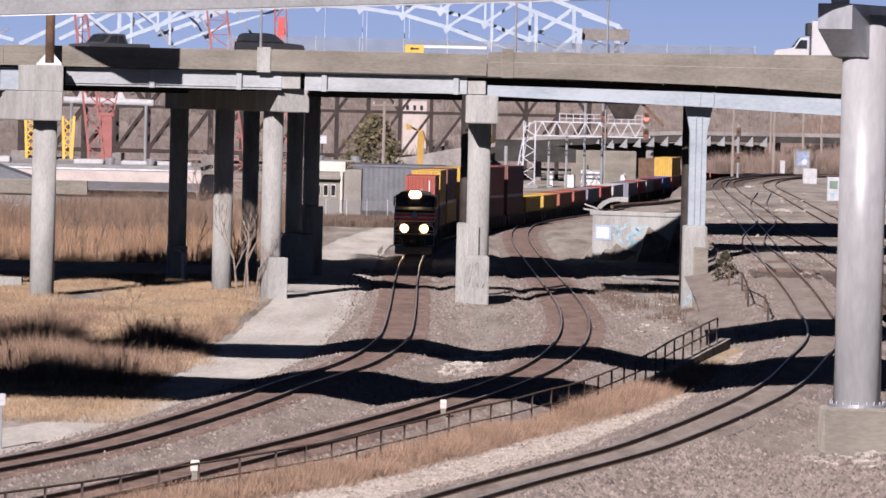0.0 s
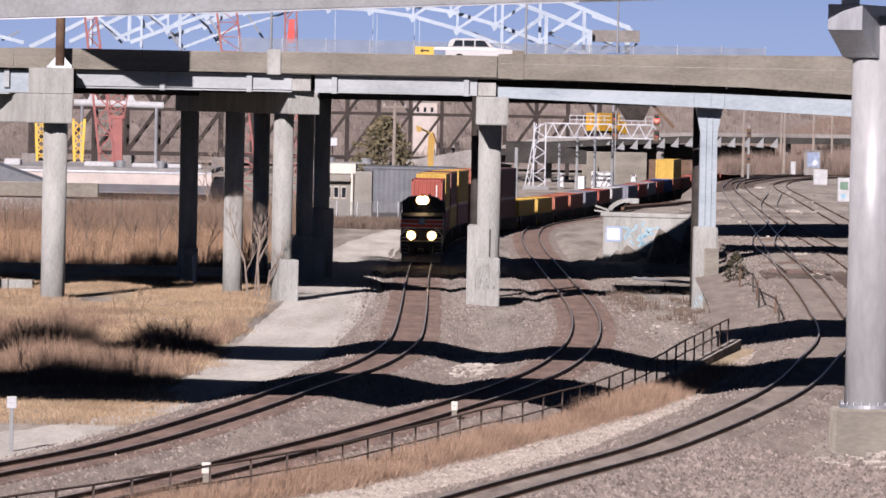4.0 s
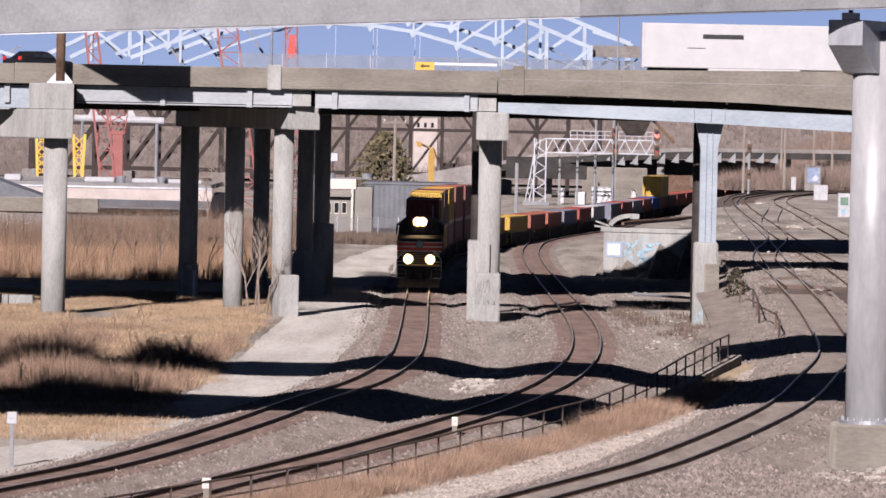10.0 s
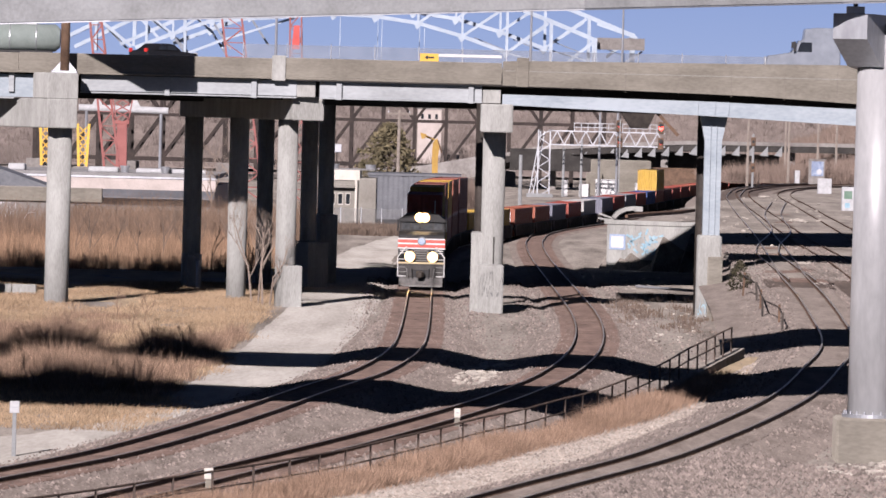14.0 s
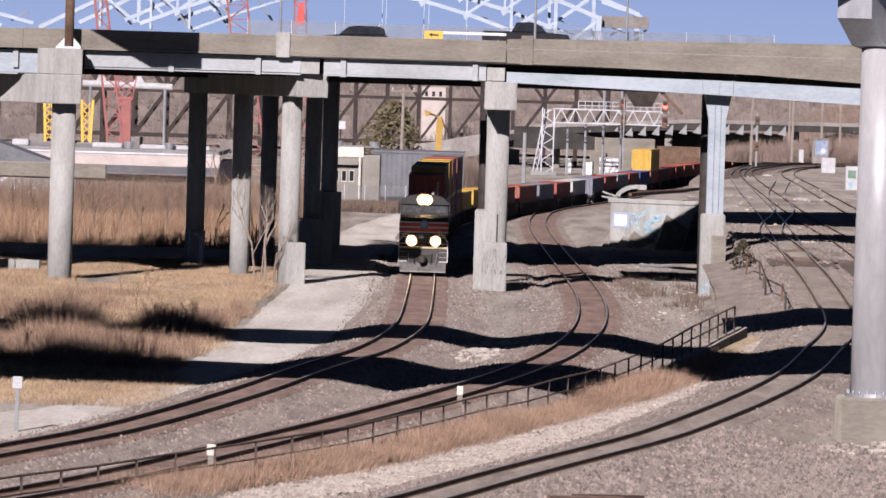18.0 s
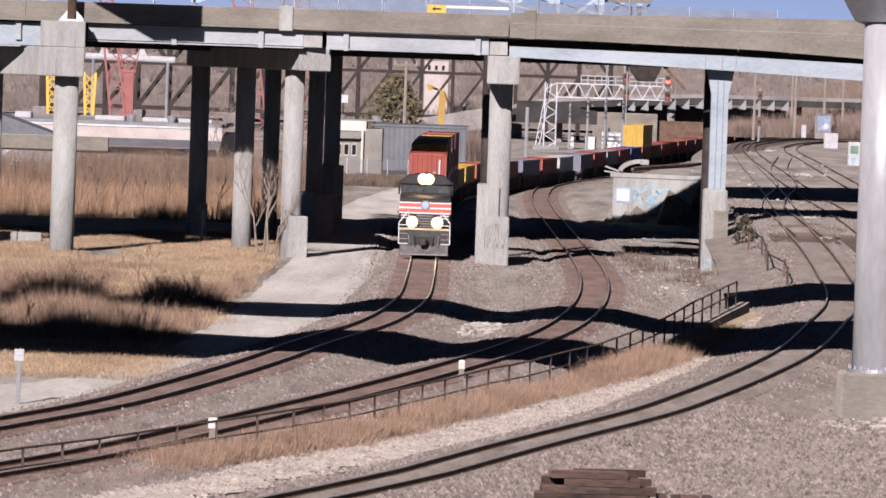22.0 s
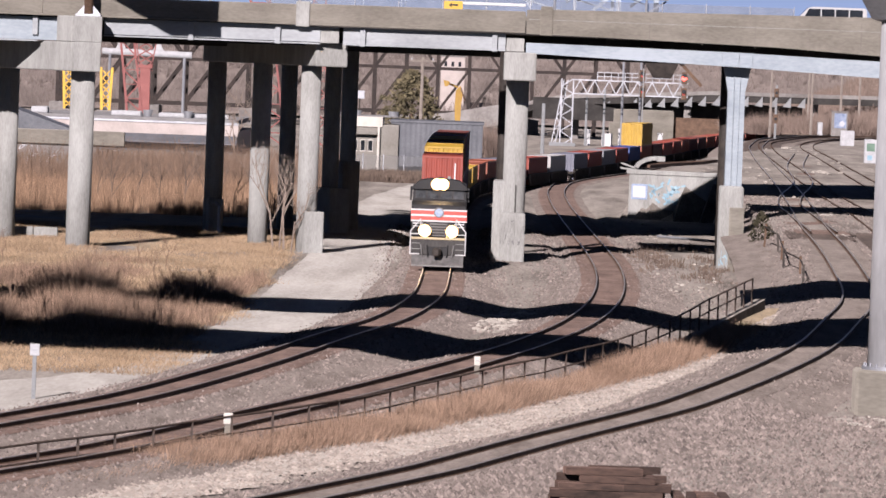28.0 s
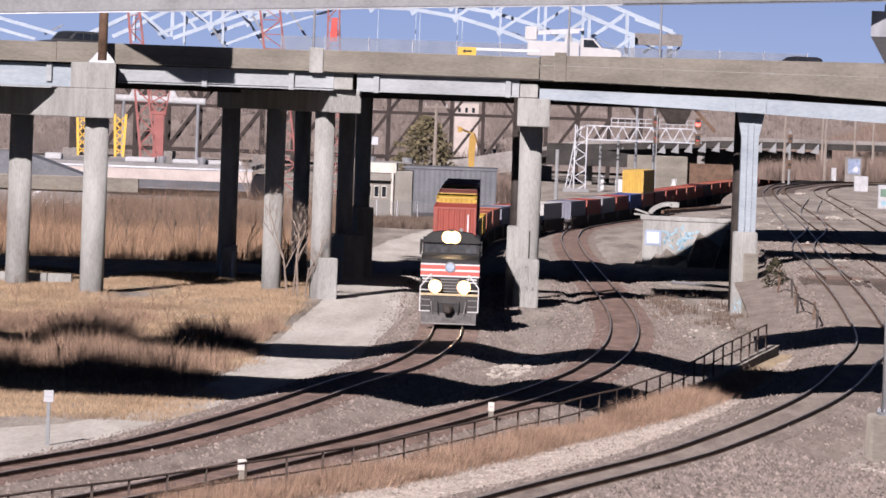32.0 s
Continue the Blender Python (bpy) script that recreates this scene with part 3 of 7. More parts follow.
    part("pedestal", skew_box(-9.9, 352.9, -0.7, 1.6, 1.15, LOW - 0.3, 2.35, 0.05, 12.5), CONC, b)
    part("pedestal", skew_box(-17.2, 385.9, -0.5, 1.6, 1.0, LOW - 0.3, 2.1, 0.05, 12.5), CONC, b)
    d = thing("bridge_pier", 0, 0, 0, label="shaded pier of dark columns with stepped pedestals", category="bridge pier", group="piers of the highway bridge")
    for x, y in ((-10.0, 395), (-13.15, 402), (-9.1, 405)):
        column(d, x, y, 0.55, LOW - 0.3, 12.3)
    part("pier_cap", skew_box(-9.2, 391.5, 0, 22, 1.8, 12.2, 13.45), CONC, d)
    part("pedestal", skew_box(-9.5, 393.5, -0.6, 2.4, 1.5, LOW - 0.3, 2.9), CONC, d)
    part("pedestal", skew_box(-9.0, 402, -0.6, 2.4, 1.3, LOW - 0.3, 4.6), CONC, d)
    # pier between the tracks
    c = thing("bridge_pier", 0, 0, 0, label="single concrete column with a square cap and graffitied pedestal", category="bridge pier", group="piers of the highway bridge")
    column(c, 2.03, 352.8, 0.68, LOW - 0.3, 10.7)
    part("pier_cap", box(1.15, 3.05, 348.3, 357.5, 10.6, 12.26, 0.06), CONC, c)
    part("bearing_block", box(1.25, 2.3, 348.75, 349.6, 12.3, 13.1, 0.03), CONC, c)
    part("pedestal", box(1.25, 2.75, 350.6, 352.4, LOW - 0.4, 2.75, 0.09), CONC, c, "chipped concrete pedestal")
    part("pedestal", box(0.8, 2.1, 352.45, 356.5, LOW - 0.4, 4.6, 0.09), CONC, c)
    # thin strip on the column: the dark of a recess as colour
    part("recess", box(2.1, 2.17, 352.08, 352.2, 2.75, 4.4), DECK_SHADE, c)
    strokes("graffiti", c, 1.95, 350.58, 0.9, 1.2, 1.5, GRAFFITI_DARK, 4)
    # slim near-black column for the dark sliver left of the shaft
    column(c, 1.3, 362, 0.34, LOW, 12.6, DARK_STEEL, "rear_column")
    # steel pier
    e = thing("bridge_pier", 0, 0, 0, label="pale blue flared steel column on a tall concrete pedestal", category="bridge pier", group="piers of the highway bridge")
    part("pedestal", box(14.15, 15.55, 349.6, 351.6, LOW - 0.4, 4.85, 0.1), CONC, e, "weathered concrete pedestal")
    part("plinth", box(14.75, 15.6, 348.9, 349.65, LOW - 0.4, 3.6, 0.05), CONC_TAN, e)
    bm = prism([(14.42, 4.85), (15.42, 4.85), (15.42, 10.4), (15.72, 11.85), (14.12, 11.85), (14.42, 10.4)], 350.0, 351.0)
    part("shaft", bm, GIRDER, e, "flared pale blue steel shaft")
    for x in (14.75, 15.1):
        part("web_plate", box(x - 0.02, x + 0.02, 349.88, 350.02, 4.9, 11.8), GIRDER, e)
    # near-black where other columns are pale: its shade is in the colour
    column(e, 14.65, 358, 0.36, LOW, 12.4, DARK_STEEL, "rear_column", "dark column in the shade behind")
    strokes("graffiti", e, 14.6, 349.57, 0.2, 0.8, 1.6, GRAFFITI_BLUE, 9, 0, 6)


def near_bridge():
    t = thing("upper_bridge", 0, 255.5, 0, label="pale concrete overpass crossing high above the tracks", category="bridge")
    rise = lambda x: 16.04 + x * 0.05

    def lift(x, a):
        k = (255.5 + a) / 255.5
        return 11.6 + (rise(x / k) - 11.6) * k

    def strip(name, stations, material, label):
        """A slab through rings of four corners."""
        bm = bmesh.new()
        rings = [[bm.verts.new(c) for c in ring] for ring in stations]
        for p, q in zip(rings, rings[1:]):
            for k in range(4):
                bm.faces.new((p[k], q[k], q[(k + 1) % 4], p[(k + 1) % 4]))
        bm.faces.new(rings[0])
        bm.faces.new(rings[-1][::-1])
        return part(name, bm, material, t, label)

    # two carriageways, gently curving, with a gap between them
    near = [(-97, -51.5, -36.5), (-12, -53.5, -38.5), (4, -58, -45), (13, -51.5, -38.5), (30, -48, -35), (97, -40, -27)]
    far = [(-97, -11.5, 2.5), (-10, -15.5, -1.5), (6, -25, -12), (32, -24, -11), (97, -24, -11)]
    ring = lambda x, a, b, z0, z1: [(x, a, z0), (x, b, z0), (x, b, z1), (x, a, z1)]
    strip("edge_beam", [ring(x, a - 0.4, a, lift(x, a - 0.4), lift(x, a - 0.4) + 1.65) for x, a, b in near], CONC_PALE, "pale concrete edge beam with faint streaks")
    strip("drip_edge", [ring(x, a - 0.35, a - 0.05, lift(x, a - 0.4) - 0.06, lift(x, a - 0.4)) for x, a, b in near], GALV, "")
    strip("near_deck", [ring(x, a, b, lift(x, a) + 0.75, lift(x, a) + 1.4) for x, a, b in near], DECK_SHADE, "dark slab of one carriageway")
    strip("parapet", [ring(x, b - 0.3, b, lift(x, a) + 1.4, lift(x, a) + 2.1) for x, a, b in near], CONC_PALE, "")
    strip("far_deck", [ring(x, a, b, lift(x, a) + 0.35, lift(x, a) + 1.4) for x, a, b in far], DECK_SHADE, "dark slab of one carriageway")
    for x in (-60, 60):
        part("column", rod((x, -48, -8), (x, -48, lift(x, -50) + 0.75), 0.9, 0.9, 16), CONC, t)
        part("column", rod((x, -8 if x < 0 else -17, -8), (x, -8 if x < 0 else -17, lift(x, -14) + 0.4), 0.9, 0.9, 16), CONC, t)


PILLAR = surf("bright_galvanised_sheet", (0.332, 0.336, 0.34), (0.484, 0.489, 0.493), 0.55, 0.45, 0.15, 0.04, 6.0, stretch=(1, 1, 0.3))


def steel_pillar():
    t = thing("steel_pillar", 14.6, 207.4, LOW, label="large round galvanised steel pillar on a concrete footing", category="pillar")
    part("footing", box(-1.25, 1.3, -1.1, 1.3, -0.6, 1.5, 0.09), CONC_TAN, t, "tan concrete footing with rubble round it")
    part("shaft", rod((0, 0, 1.62), (0, 0, 15.2), 0.83, 0.79, 32), PILLAR, t, "dented silver sheet-metal shaft", True)
    part("flange", rod((0, 0, 1.5), (0, 0, 1.62), 1.02, 1.02, 32), GALV, t)
    for k in range(20):
        a = 2 * math.pi * k / 20
        part("bolt", rod((0.93 * math.cos(a), 0.93 * math.sin(a), 1.62), (0.93 * math.cos(a), 0.93 * math.sin(a), 1.73), 0.035, 0.035, 6), GALV, t)
    bm = prism([(-2.4, 14.67), (-2.4, 15.55), (4.0, 15.55), (4.0, 13.6), (0.8, 13.6), (-0.7, 13.75)], -0.62, 0.62, axis="x")
    bmesh.ops.transform(bm, matrix=pose(-0.35, -0.2, 0, 0, 0, -22), verts=bm.verts[:])
    part("bracket", bm, GALV, t, "haunched steel crossbeam at the head")
    part("bearing", box(-1.35, -0.75, -2.3, -1.7, 15.55, 15.8, 0.02), GALV, t)
    part("hanger", rod((-1.05, -2.0, 15.75), (-1.05, -2.0, 16.6), 0.08, 0.08, 8), DARK_STEEL, t)


# ---- train ----
ARC = [0.0]
for a, b in zip(TRACK_1, TRACK_1[1:]):
    ARC.append(ARC[-1] + (b - a).length)
TRACK_XY = np.array([(p.x, p.y) for p in TRACK_1])


def along(s):
    return Vector((float(np.interp(s, ARC, TRACK_XY[:, 0])), float(np.interp(s, ARC, TRACK_XY[:, 1]))))


def arc_at(y):
    return float(np.interp(y, TRACK_XY[:, 1], ARC))


def rail_pose(s, z, base):
    """The pose of a vehicle whose middle is at s metres along the track, with trucks base metres apart; it faces the camera along -y."""
    a, b = along(s - base / 2), along(s + base / 2)
    m, d = (a + b) / 2, b - a
    return pose(m.x, m.y, z + grade(m.x, m.y), math.degrees((grade(b.x, b.y) - grade(a.x, a.y)) / base), 0, math.degrees(math.atan2(-d.x, d.y)))


def front_arc(t):
    """Where the nose of the train is along the track at t seconds."""
    return float(np.interp(t, [0, 32], [arc_at(456), arc_at(313)]))


MOVERS = []


def ride(ob, back, z, base):
    MOVERS.append((ob, back, z, base))
    ob.matrix_world = rail_pose(front_arc(0) + back, z, base)


def paint(name, c):
    c = tuple(v * 0.8 for v in c)
    return surf(name, tuple(v * 0.75 for v in c), c, 0.9, 0.55, 0, 0.05, 8.0, stain=tuple(v * 0.6 for v in c))


BOX_PAINT = {
    "red": paint("container_red", (0.42, 0.085, 0.055)),
    "yellow": paint("container_yellow", (0.68, 0.43, 0.06)),
    "orange": paint("container_orange", (0.44, 0.13, 0.07)),
    "brown": paint("container_brown", (0.22, 0.07, 0.055)),
    "faded red": paint("container_faded_red", (0.44, 0.22, 0.18)),
    "grey": paint("container_grey", (0.34, 0.35, 0.38)),
    "white": paint("container_white", (0.62, 0.61, 0.59)),
    "blue": paint("container_blue", (0.05, 0.11, 0.36)),
    "slate": paint("container_slate", (0.24, 0.25, 0.31)),
}
WHEEL = surf("wheel_steel", (0.05, 0.04, 0.035), (0.13, 0.11, 0.10), 3.0, 0.6, 0.6)
MADE_BOXES = {}


def ridged(length, height, pitch=0.28, deep=0.05):
    """A corrugated sheet standing in the plane x = 0, along y."""
    n = max(2, int(length / pitch))
    verts, faces = [], []
    for i in range(n * 4 + 1):
        y = -length / 2 + length * i / (n * 4)
        x = 0.0 if i % 4 in (0, 1) else -deep
        verts += [(x, y, 0.0), (x, y, height)]
    faces = [(2 * i, 2 * i + 2, 2 * i + 3, 2 * i + 1) for i in range(n * 4)]
    return verts, faces


def container(colour, length, height):
    key = (colour, length, height)
    if key in MADE_BOXES:
        return copy_thing(MADE_BOXES[key], Matrix())
    t = thing("shipping_container", label="%s corrugated steel shipping container riding on the train" % colour, category="container", group="containers of the train")
    m, l, w = BOX_PAINT[colour], length / 2, 1.22
    for s in (-1, 1):
        v, f = ridged(length - 0.3, height - 0.25)
        raw("side_wall", [((w - 0.01) * s + x * s, y, z + 0.13) for x, y, z in v], f if s > 0 else [q[::-1] for q in f], m, t)
        v, f = ridged(2 * w - 0.3, height - 0.25)
        raw("end_wall", [(y, s * (l - 0.02) + x * s, z + 0.13) for x, y, z in v], f if s < 0 else [q[::-1] for q in f], m, t)
        part("top_rail", box(s * w - 0.1 * (s > 0), s * w + 0.1 * (s < 0), -l, l, height - 0.13, height), m, t)
        part("bottom_rail", box(s * w - 0.1 * (s > 0), s * w + 0.1 * (s < 0), -l, l, 0, 0.15), m, t)
        part("header", box(-w + 0.1, w - 0.1, s * l - 0.12 * (s > 0), s * l + 0.12 * (s < 0), height - 0.13, height), m, t)
        part("end_sill", box(-w + 0.1, w - 0.1, s * l - 0.12 * (s > 0), s * l + 0.12 * (s < 0), 0, 0.15), m, t)
        for q in (-1, 1):
            part("corner_post", box(q * w - 0.16 * (q > 0), q * w + 0.16 * (q < 0), s * l - 0.16 * (s > 0), s * l + 0.16 * (s < 0), 0, height + 0.01, 0.015), m, t)
    v, f = ridged(length - 0.2, 2 * w - 0.2, 0.35, 0.02)
    raw("roof", [(z - w + 0.1, y, height - 0.03 + x) for x, y, z in v], [q[::-1] for q in f], m, t)
    part("floor", box(-w + 0.1, w - 0.1, -l + 0.1, l - 0.1, 0.05, 0.14), DARK_STEEL, t)
    part("marking", box(0.72, 0.8, -l - 0.008, -l + 0.03, 0.7, height - 0.4), WHITE, t, "row of white unreadable characters") if colour in ("red", "orange") else None
    MADE_BOXES[key] = t
    return t


def truck(parent, y, radius, half, count):
    """A bogie: side frames and wheelsets."""
    t = part("truck_frame", box(-half - 0.22, -half - 0.05, y - 1.3 * count / 2, y + 1.3 * count / 2, 0.3, 0.75, 0.06), DARK_STEEL, parent)
    part("truck_frame", box(half + 0.05, half + 0.22, y - 1.3 * count / 2, y + 1.3 * count / 2, 0.3, 0.75, 0.06), DARK_STEEL, parent)
    for k in range(count):
        yy = y + (k - (count - 1) / 2) * 1.7
        for s in (-1, 1):
            part("wheel", rod((s * 0.69, yy, radius), (s * 0.83, yy, radius), radius, radius, 18), WHEEL, parent)
        part("axle", rod((-0.75, yy, radius), (0.75, yy, radius), 0.09, 0.09, 8), WHEEL, parent)


def well_car():
    t = thing("well_car", label="dark weathered container well car on the curving track", category="rail car", group="well cars of the train")
    for s in (-1, 1):
        part("side_sill", prism([(-8.6, 1.15), (-7.5, 0.32), (7.9, 0.32), (8.8, 1.15), (8.8, 1.45), (-8.6, 1.45)], s * 1.32 - 0.08, s * 1.32 + 0.08, axis="x"), DARK_STEEL, t)
        for k in range(-7, 8):
            part("rib", box(s * 1.42 - 0.04, s * 1.42 + 0.04, k * 1.0 - 0.05, k * 1.0 + 0.05, 0.35, 1.42), DARK_STEEL, t)
        part("end_platform", box(-1.3, 1.3, 8.4 if s > 0 else -8.9, 8.9 if s > 0 else -8.2, 0.95, 1.2, 0.03), DARK_STEEL, t)
    part("floor", box(-1.22, 1.22, -7.5, 7.9, 0.3, 0.38), DARK_STEEL, t)
    truck(t, 8.2, 0.42, 0.8, 2)
    truck(t, -7.9, 0.42, 0.8, 2)
    return t


LAMP = glow("headlamp", (1.0, 0.76, 0.40), 36.0)
# the lamps' warm halo of glare, put into an emissive colour
LAMP_HALO = glow("lamp_halo", (1.0, 0.62, 0.25), 1.3)
GLASS_DARK = surf("dark_glass", (0.012, 0.014, 0.016), (0.03, 0.034, 0.04), 0.8, 0.08, 0, 0)
STRIPE_RED = surf("nose_red", (0.55, 0.07, 0.05), (0.70, 0.11, 0.08), 1.5, 0.4)
SILVER = surf("silver_paint", (0.125, 0.122, 0.118), (0.221, 0.218, 0.211), 1.0, 0.45, 0.2)
EMBLEM = surf("emblem_blue", (0.22, 0.30, 0.45), (0.40, 0.48, 0.60), 5.0, 0.4)


CAB_GLASS = surf("cab_glass", (0.025, 0.028, 0.03), (0.10, 0.105, 0.11), 2.0, 0.1, 0, 0)
CREAM_EDGE = surf("cream_walkway_paint", (0.42, 0.34, 0.2), (0.6, 0.5, 0.32), 2.0, 0.6)
PLOW = surf("scuffed_plow_steel", (0.077, 0.074, 0.072), (0.192, 0.187, 0.18), 2.2, 0.5, 0.3, 0.1, 9.0)
GRIME = surf("grimy_grey_steel", (0.014, 0.013, 0.012), (0.058, 0.053, 0.049), 1.6, 0.6, 0.2, 0.1, 9.0, stretch=(1, 1, 0.4))


def locomotive():
    t = thing("locomotive", label="black diesel locomotive with red and white nose stripes, headlights lit", category="locomotive")
    part("underframe", box(-1.5, 1.5, -10.9, 10.9, 1.25, 1.65, 0.04), BLACK, t)
    part("fuel_tank", box(-1.35, 1.35, -3.4, 3.4, 0.35, 1.25, 0.15), BLACK, t)
    bm = prism([(-10.2, 1.65), (-10.35, 2.1), (-10.3, 3.5), (-9.75, 3.72), (-8.6, 3.76), (-8.6, 1.65)], -1.54, 1.54, axis="x")
    bmesh.ops.bevel(bm, geom=bm.edges[:], offset=0.05, segments=1, affect="EDGES")
    nose = part("nose", bm, BLACK, t, "wide black nose")
    for z0, z1, m, l in ((2.58, 2.66, WHITE, "white"), (2.66, 2.88, STRIPE_RED, "red"), (2.88, 2.98, WHITE, "white"), (2.98, 3.2, STRIPE_RED, "red"), (3.2, 3.28, WHITE, "white")):
        part("stripe", box(-1.56, 1.56, -10.375 + (z0 + z1 - 5.2) * 0.02, -8.7, z0, z1), m, nose, "%s nose stripe" % l)
    for x in (-1.3, -1.02, 1.02, 1.3):
        part("stripe_gap", box(x - 0.14, x + 0.14, -10.39, -10.3, 2.44, 2.5), WHITE, nose, "short white stripe")
        part("stripe_gap", box(x - 0.14, x + 0.14, -10.39, -10.3, 2.28, 2.34), WHITE, nose, "short white stripe")
    emblem = part("emblem", rod((0, -10.46, 3.1), (0, -10.36, 3.1), 0.29, 0.29, 20), SILVER, nose, "round grey-blue emblem")
    part("emblem_face", rod((0, -10.47, 3.1), (0, -10.459, 3.1), 0.22, 0.22, 20), EMBLEM, emblem, "blue-grey field")
    part("nose_door", box(-0.42, 0.42, -10.4, -10.36, 1.72, 2.5, 0.02), GRIME, nose)
    cab = part("cab", prism([(-9.35, 3.5), (-9.0, 4.35), (-8.85, 4.6), (-6.3, 4.6), (-6.3, 1.65), (-9.0, 1.65)], -1.5, 1.5, axis="x"), BLACK, t, "black cab")
    part("roof", prism([(-1.58, 4.42), (-1.1, 4.86), (-0.5, 4.96), (0.5, 4.96), (1.1, 4.86), (1.58, 4.42), (1.5, 4.36), (-1.5, 4.36)], -9.2, -6.2), BLACK, cab, "sloped dark cab roof")
    for x0, x1 in ((-1.36, -0.76), (-0.7, -0.04), (0.04, 0.7), (0.76, 1.36)):
        bm = box(x0, x1, -0.03, 0.03, 0, 0.5, 0.01, None, pose(0, -9.25, 3.84, -21))
        part("windscreen", bm, CAB_GLASS, cab)
        bm = bmesh.new()
        for p, q in (((x0, 0), (x1, 0)), ((x0, 0.5), (x1, 0.5)), ((x0, 0), (x0, 0.5)), ((x1, 0), (x1, 0.5))):
            bar((p[0], -9.29 + p[1] * 0.38, 3.84 + p[1]), (q[0], -9.29 + q[1] * 0.38, 3.84 + q[1]), 0.035, 0.035, bm)
        part("window_frame", bm, GRIME, cab)
    part("sun_visor", box(-1.45, 1.45, -9.3, -9.0, 4.36, 4.42), BLACK, cab)
    for s in (-1, 1):
        part("number_board", box(s * 0.86 - 0.28, s * 0.86 + 0.28, -9.16, -9.0, 4.52, 4.76, 0.02), GRIME, cab, "number board above the windscreen")
        part("number_bars", box(s * 0.86 - 0.18, s * 0.86 + 0.18, -9.175, -9.16, 4.6, 4.68), WHITE, cab)
        part("side_window", box(s * 1.49 - 0.02, s * 1.49 + 0.02, -8.6, -7.2, 3.6, 4.2), GLASS_DARK, cab)
        part("mirror", box(s * 1.62 - 0.05, s * 1.62 + 0.05, -8.75, -8.6, 3.7, 4.2, 0.01), BLACK, cab)
        part("cab_wing", box(s * 1.6 - 0.06, s * 1.6 + 0.06, -8.9, -8.2, 3.9, 4.5, 0.02), BLACK, cab)
    part("hood", box(-0.95, 0.95, -6.2, 10.4, 1.65, 4.3, 0.08), BLACK, t, "narrow engine hood")
    part("radiator", box(-1.5, 1.5, 5.2, 9.6, 3.5, 4.42, 0.08), BLACK, t)
    head = part("headlight", box(-0.46, 0.46, -9.3, -9.0, 4.42, 4.9, 0.06), BLACK, t, "headlight housing above the cab windows")
    for s in (-1, 1):
        part("lamp", rod((s * 0.17, -9.36, 4.66), (s * 0.17, -9.3, 4.66), 0.25, 0.25, 20), LAMP, head, "glaring white headlamp")
        # glare round the headlamp, as a wider glowing disc behind it
        part("lamp_rim", rod((s * 0.17, -9.33, 4.66), (s * 0.17, -9.27, 4.66), 0.34, 0.34, 20), LAMP_HALO, head, "warm halo of the lamp, drawn as a glowing disc")
        ditch = part("ditch_light", rod((s * 0.76, -10.95, 2.08), (s * 0.76, -10.75, 2.08), 0.3, 0.24, 20), BLACK, t, "ditch light on the walkway")
        part("lamp", rod((s * 0.76, -11.0, 2.08), (s * 0.76, -10.94, 2.08), 0.26, 0.26, 20), LAMP, ditch, "glaring yellow-white lamp")
        part("lamp_rim", rod((s * 0.76, -10.97, 2.08), (s * 0.76, -10.92, 2.08), 0.36, 0.36, 20), LAMP_HALO, ditch, "warm halo of the lamp, drawn as a glowing disc")
        bm = bmesh.new()
        for p, q in (((1.54, -11.0, 0.75), (1.54, -11.0, 2.05)), ((1.54, -11.0, 2.05), (1.0, -10.6, 2.72)), ((1.0, -10.6, 2.72), (0.95, -10.6, 1.75)), ((1.54, -11.0, 1.9), (1.05, -11.0, 1.9)), ((1.54, -11.0, 0.78), (1.0, -11.0, 0.78))):
            rod((s * p[0], p[1], p[2]), (s * q[0], q[1], q[2]), 0.03, 0.03, 6, bm)
        part("handrail", bm, WHITE, t, "white corner handrail")
        bm = bmesh.new()
        rod((s * 1.48, -8.0, 2.65), (s * 1.48, 10.4, 2.65), 0.025, 0.025, 6, bm)
        for k in range(9):
            rod((s * 1.48, -6.0 + k * 2, 1.6), (s * 1.48, -6.0 + k * 2, 2.65), 0.02, 0.02, 6, bm)
        part("side_rail", bm, SILVER, t)
        for k in range(3):
            part("step", box(s * 1.25 - 0.25, s * 1.25 + 0.25, -11.02, -10.6, 0.72 + k * 0.32, 0.76 + k * 0.32), SILVER, t)
    bm = bmesh.new()
    for z in (1.82, 1.98, 2.14, 2.3, 2.46):
        bar((-0.44, -10.5, z), (0.44, -10.5, z), 0.03, 0.06, bm)
    for x in (-0.46, 0.46):
        bar((x, -10.5, 1.7), (x, -10.5, 2.55), 0.03, 0.04, bm)
    part("grab_irons", bm, SILVER, t)
    part("front_plate", box(-1.5, 1.5, -11.0, -10.85, 0.72, 1.6, 0.03), GRIME, t, "grimy front plate")
    part("walkway_edge", box(-1.52, 1.52, -11.04, -10.84, 1.6, 1.72, 0.02), CREAM_EDGE, t, "pale walkway edge")
    part("pocket", box(-0.55, 0.55, -11.06, -10.98, 0.62, 1.2, 0.03), BLACK, t)
    part("plow", prism([(-11.05, 0.72), (-11.42, 0.16), (-11.32, 0.1), (-10.9, 0.66)], -1.45, 1.45, axis="x"), PLOW, t, "scuffed grey snow plow")
    part("plow_lip", box(-1.45, 1.45, -11.48, -11.38, 0.1, 0.2, 0.02), SILVER, t, "scuffed pale plow edge")
    c = part("coupler", box(-0.2, 0.2, -11.7, -10.9, 0.75, 1.12, 0.06), DARK_STEEL, t)
    part("knuckle", box(-0.3, 0.12, -11.95, -11.6, 0.7, 1.15, 0.08), DARK_STEEL, c)
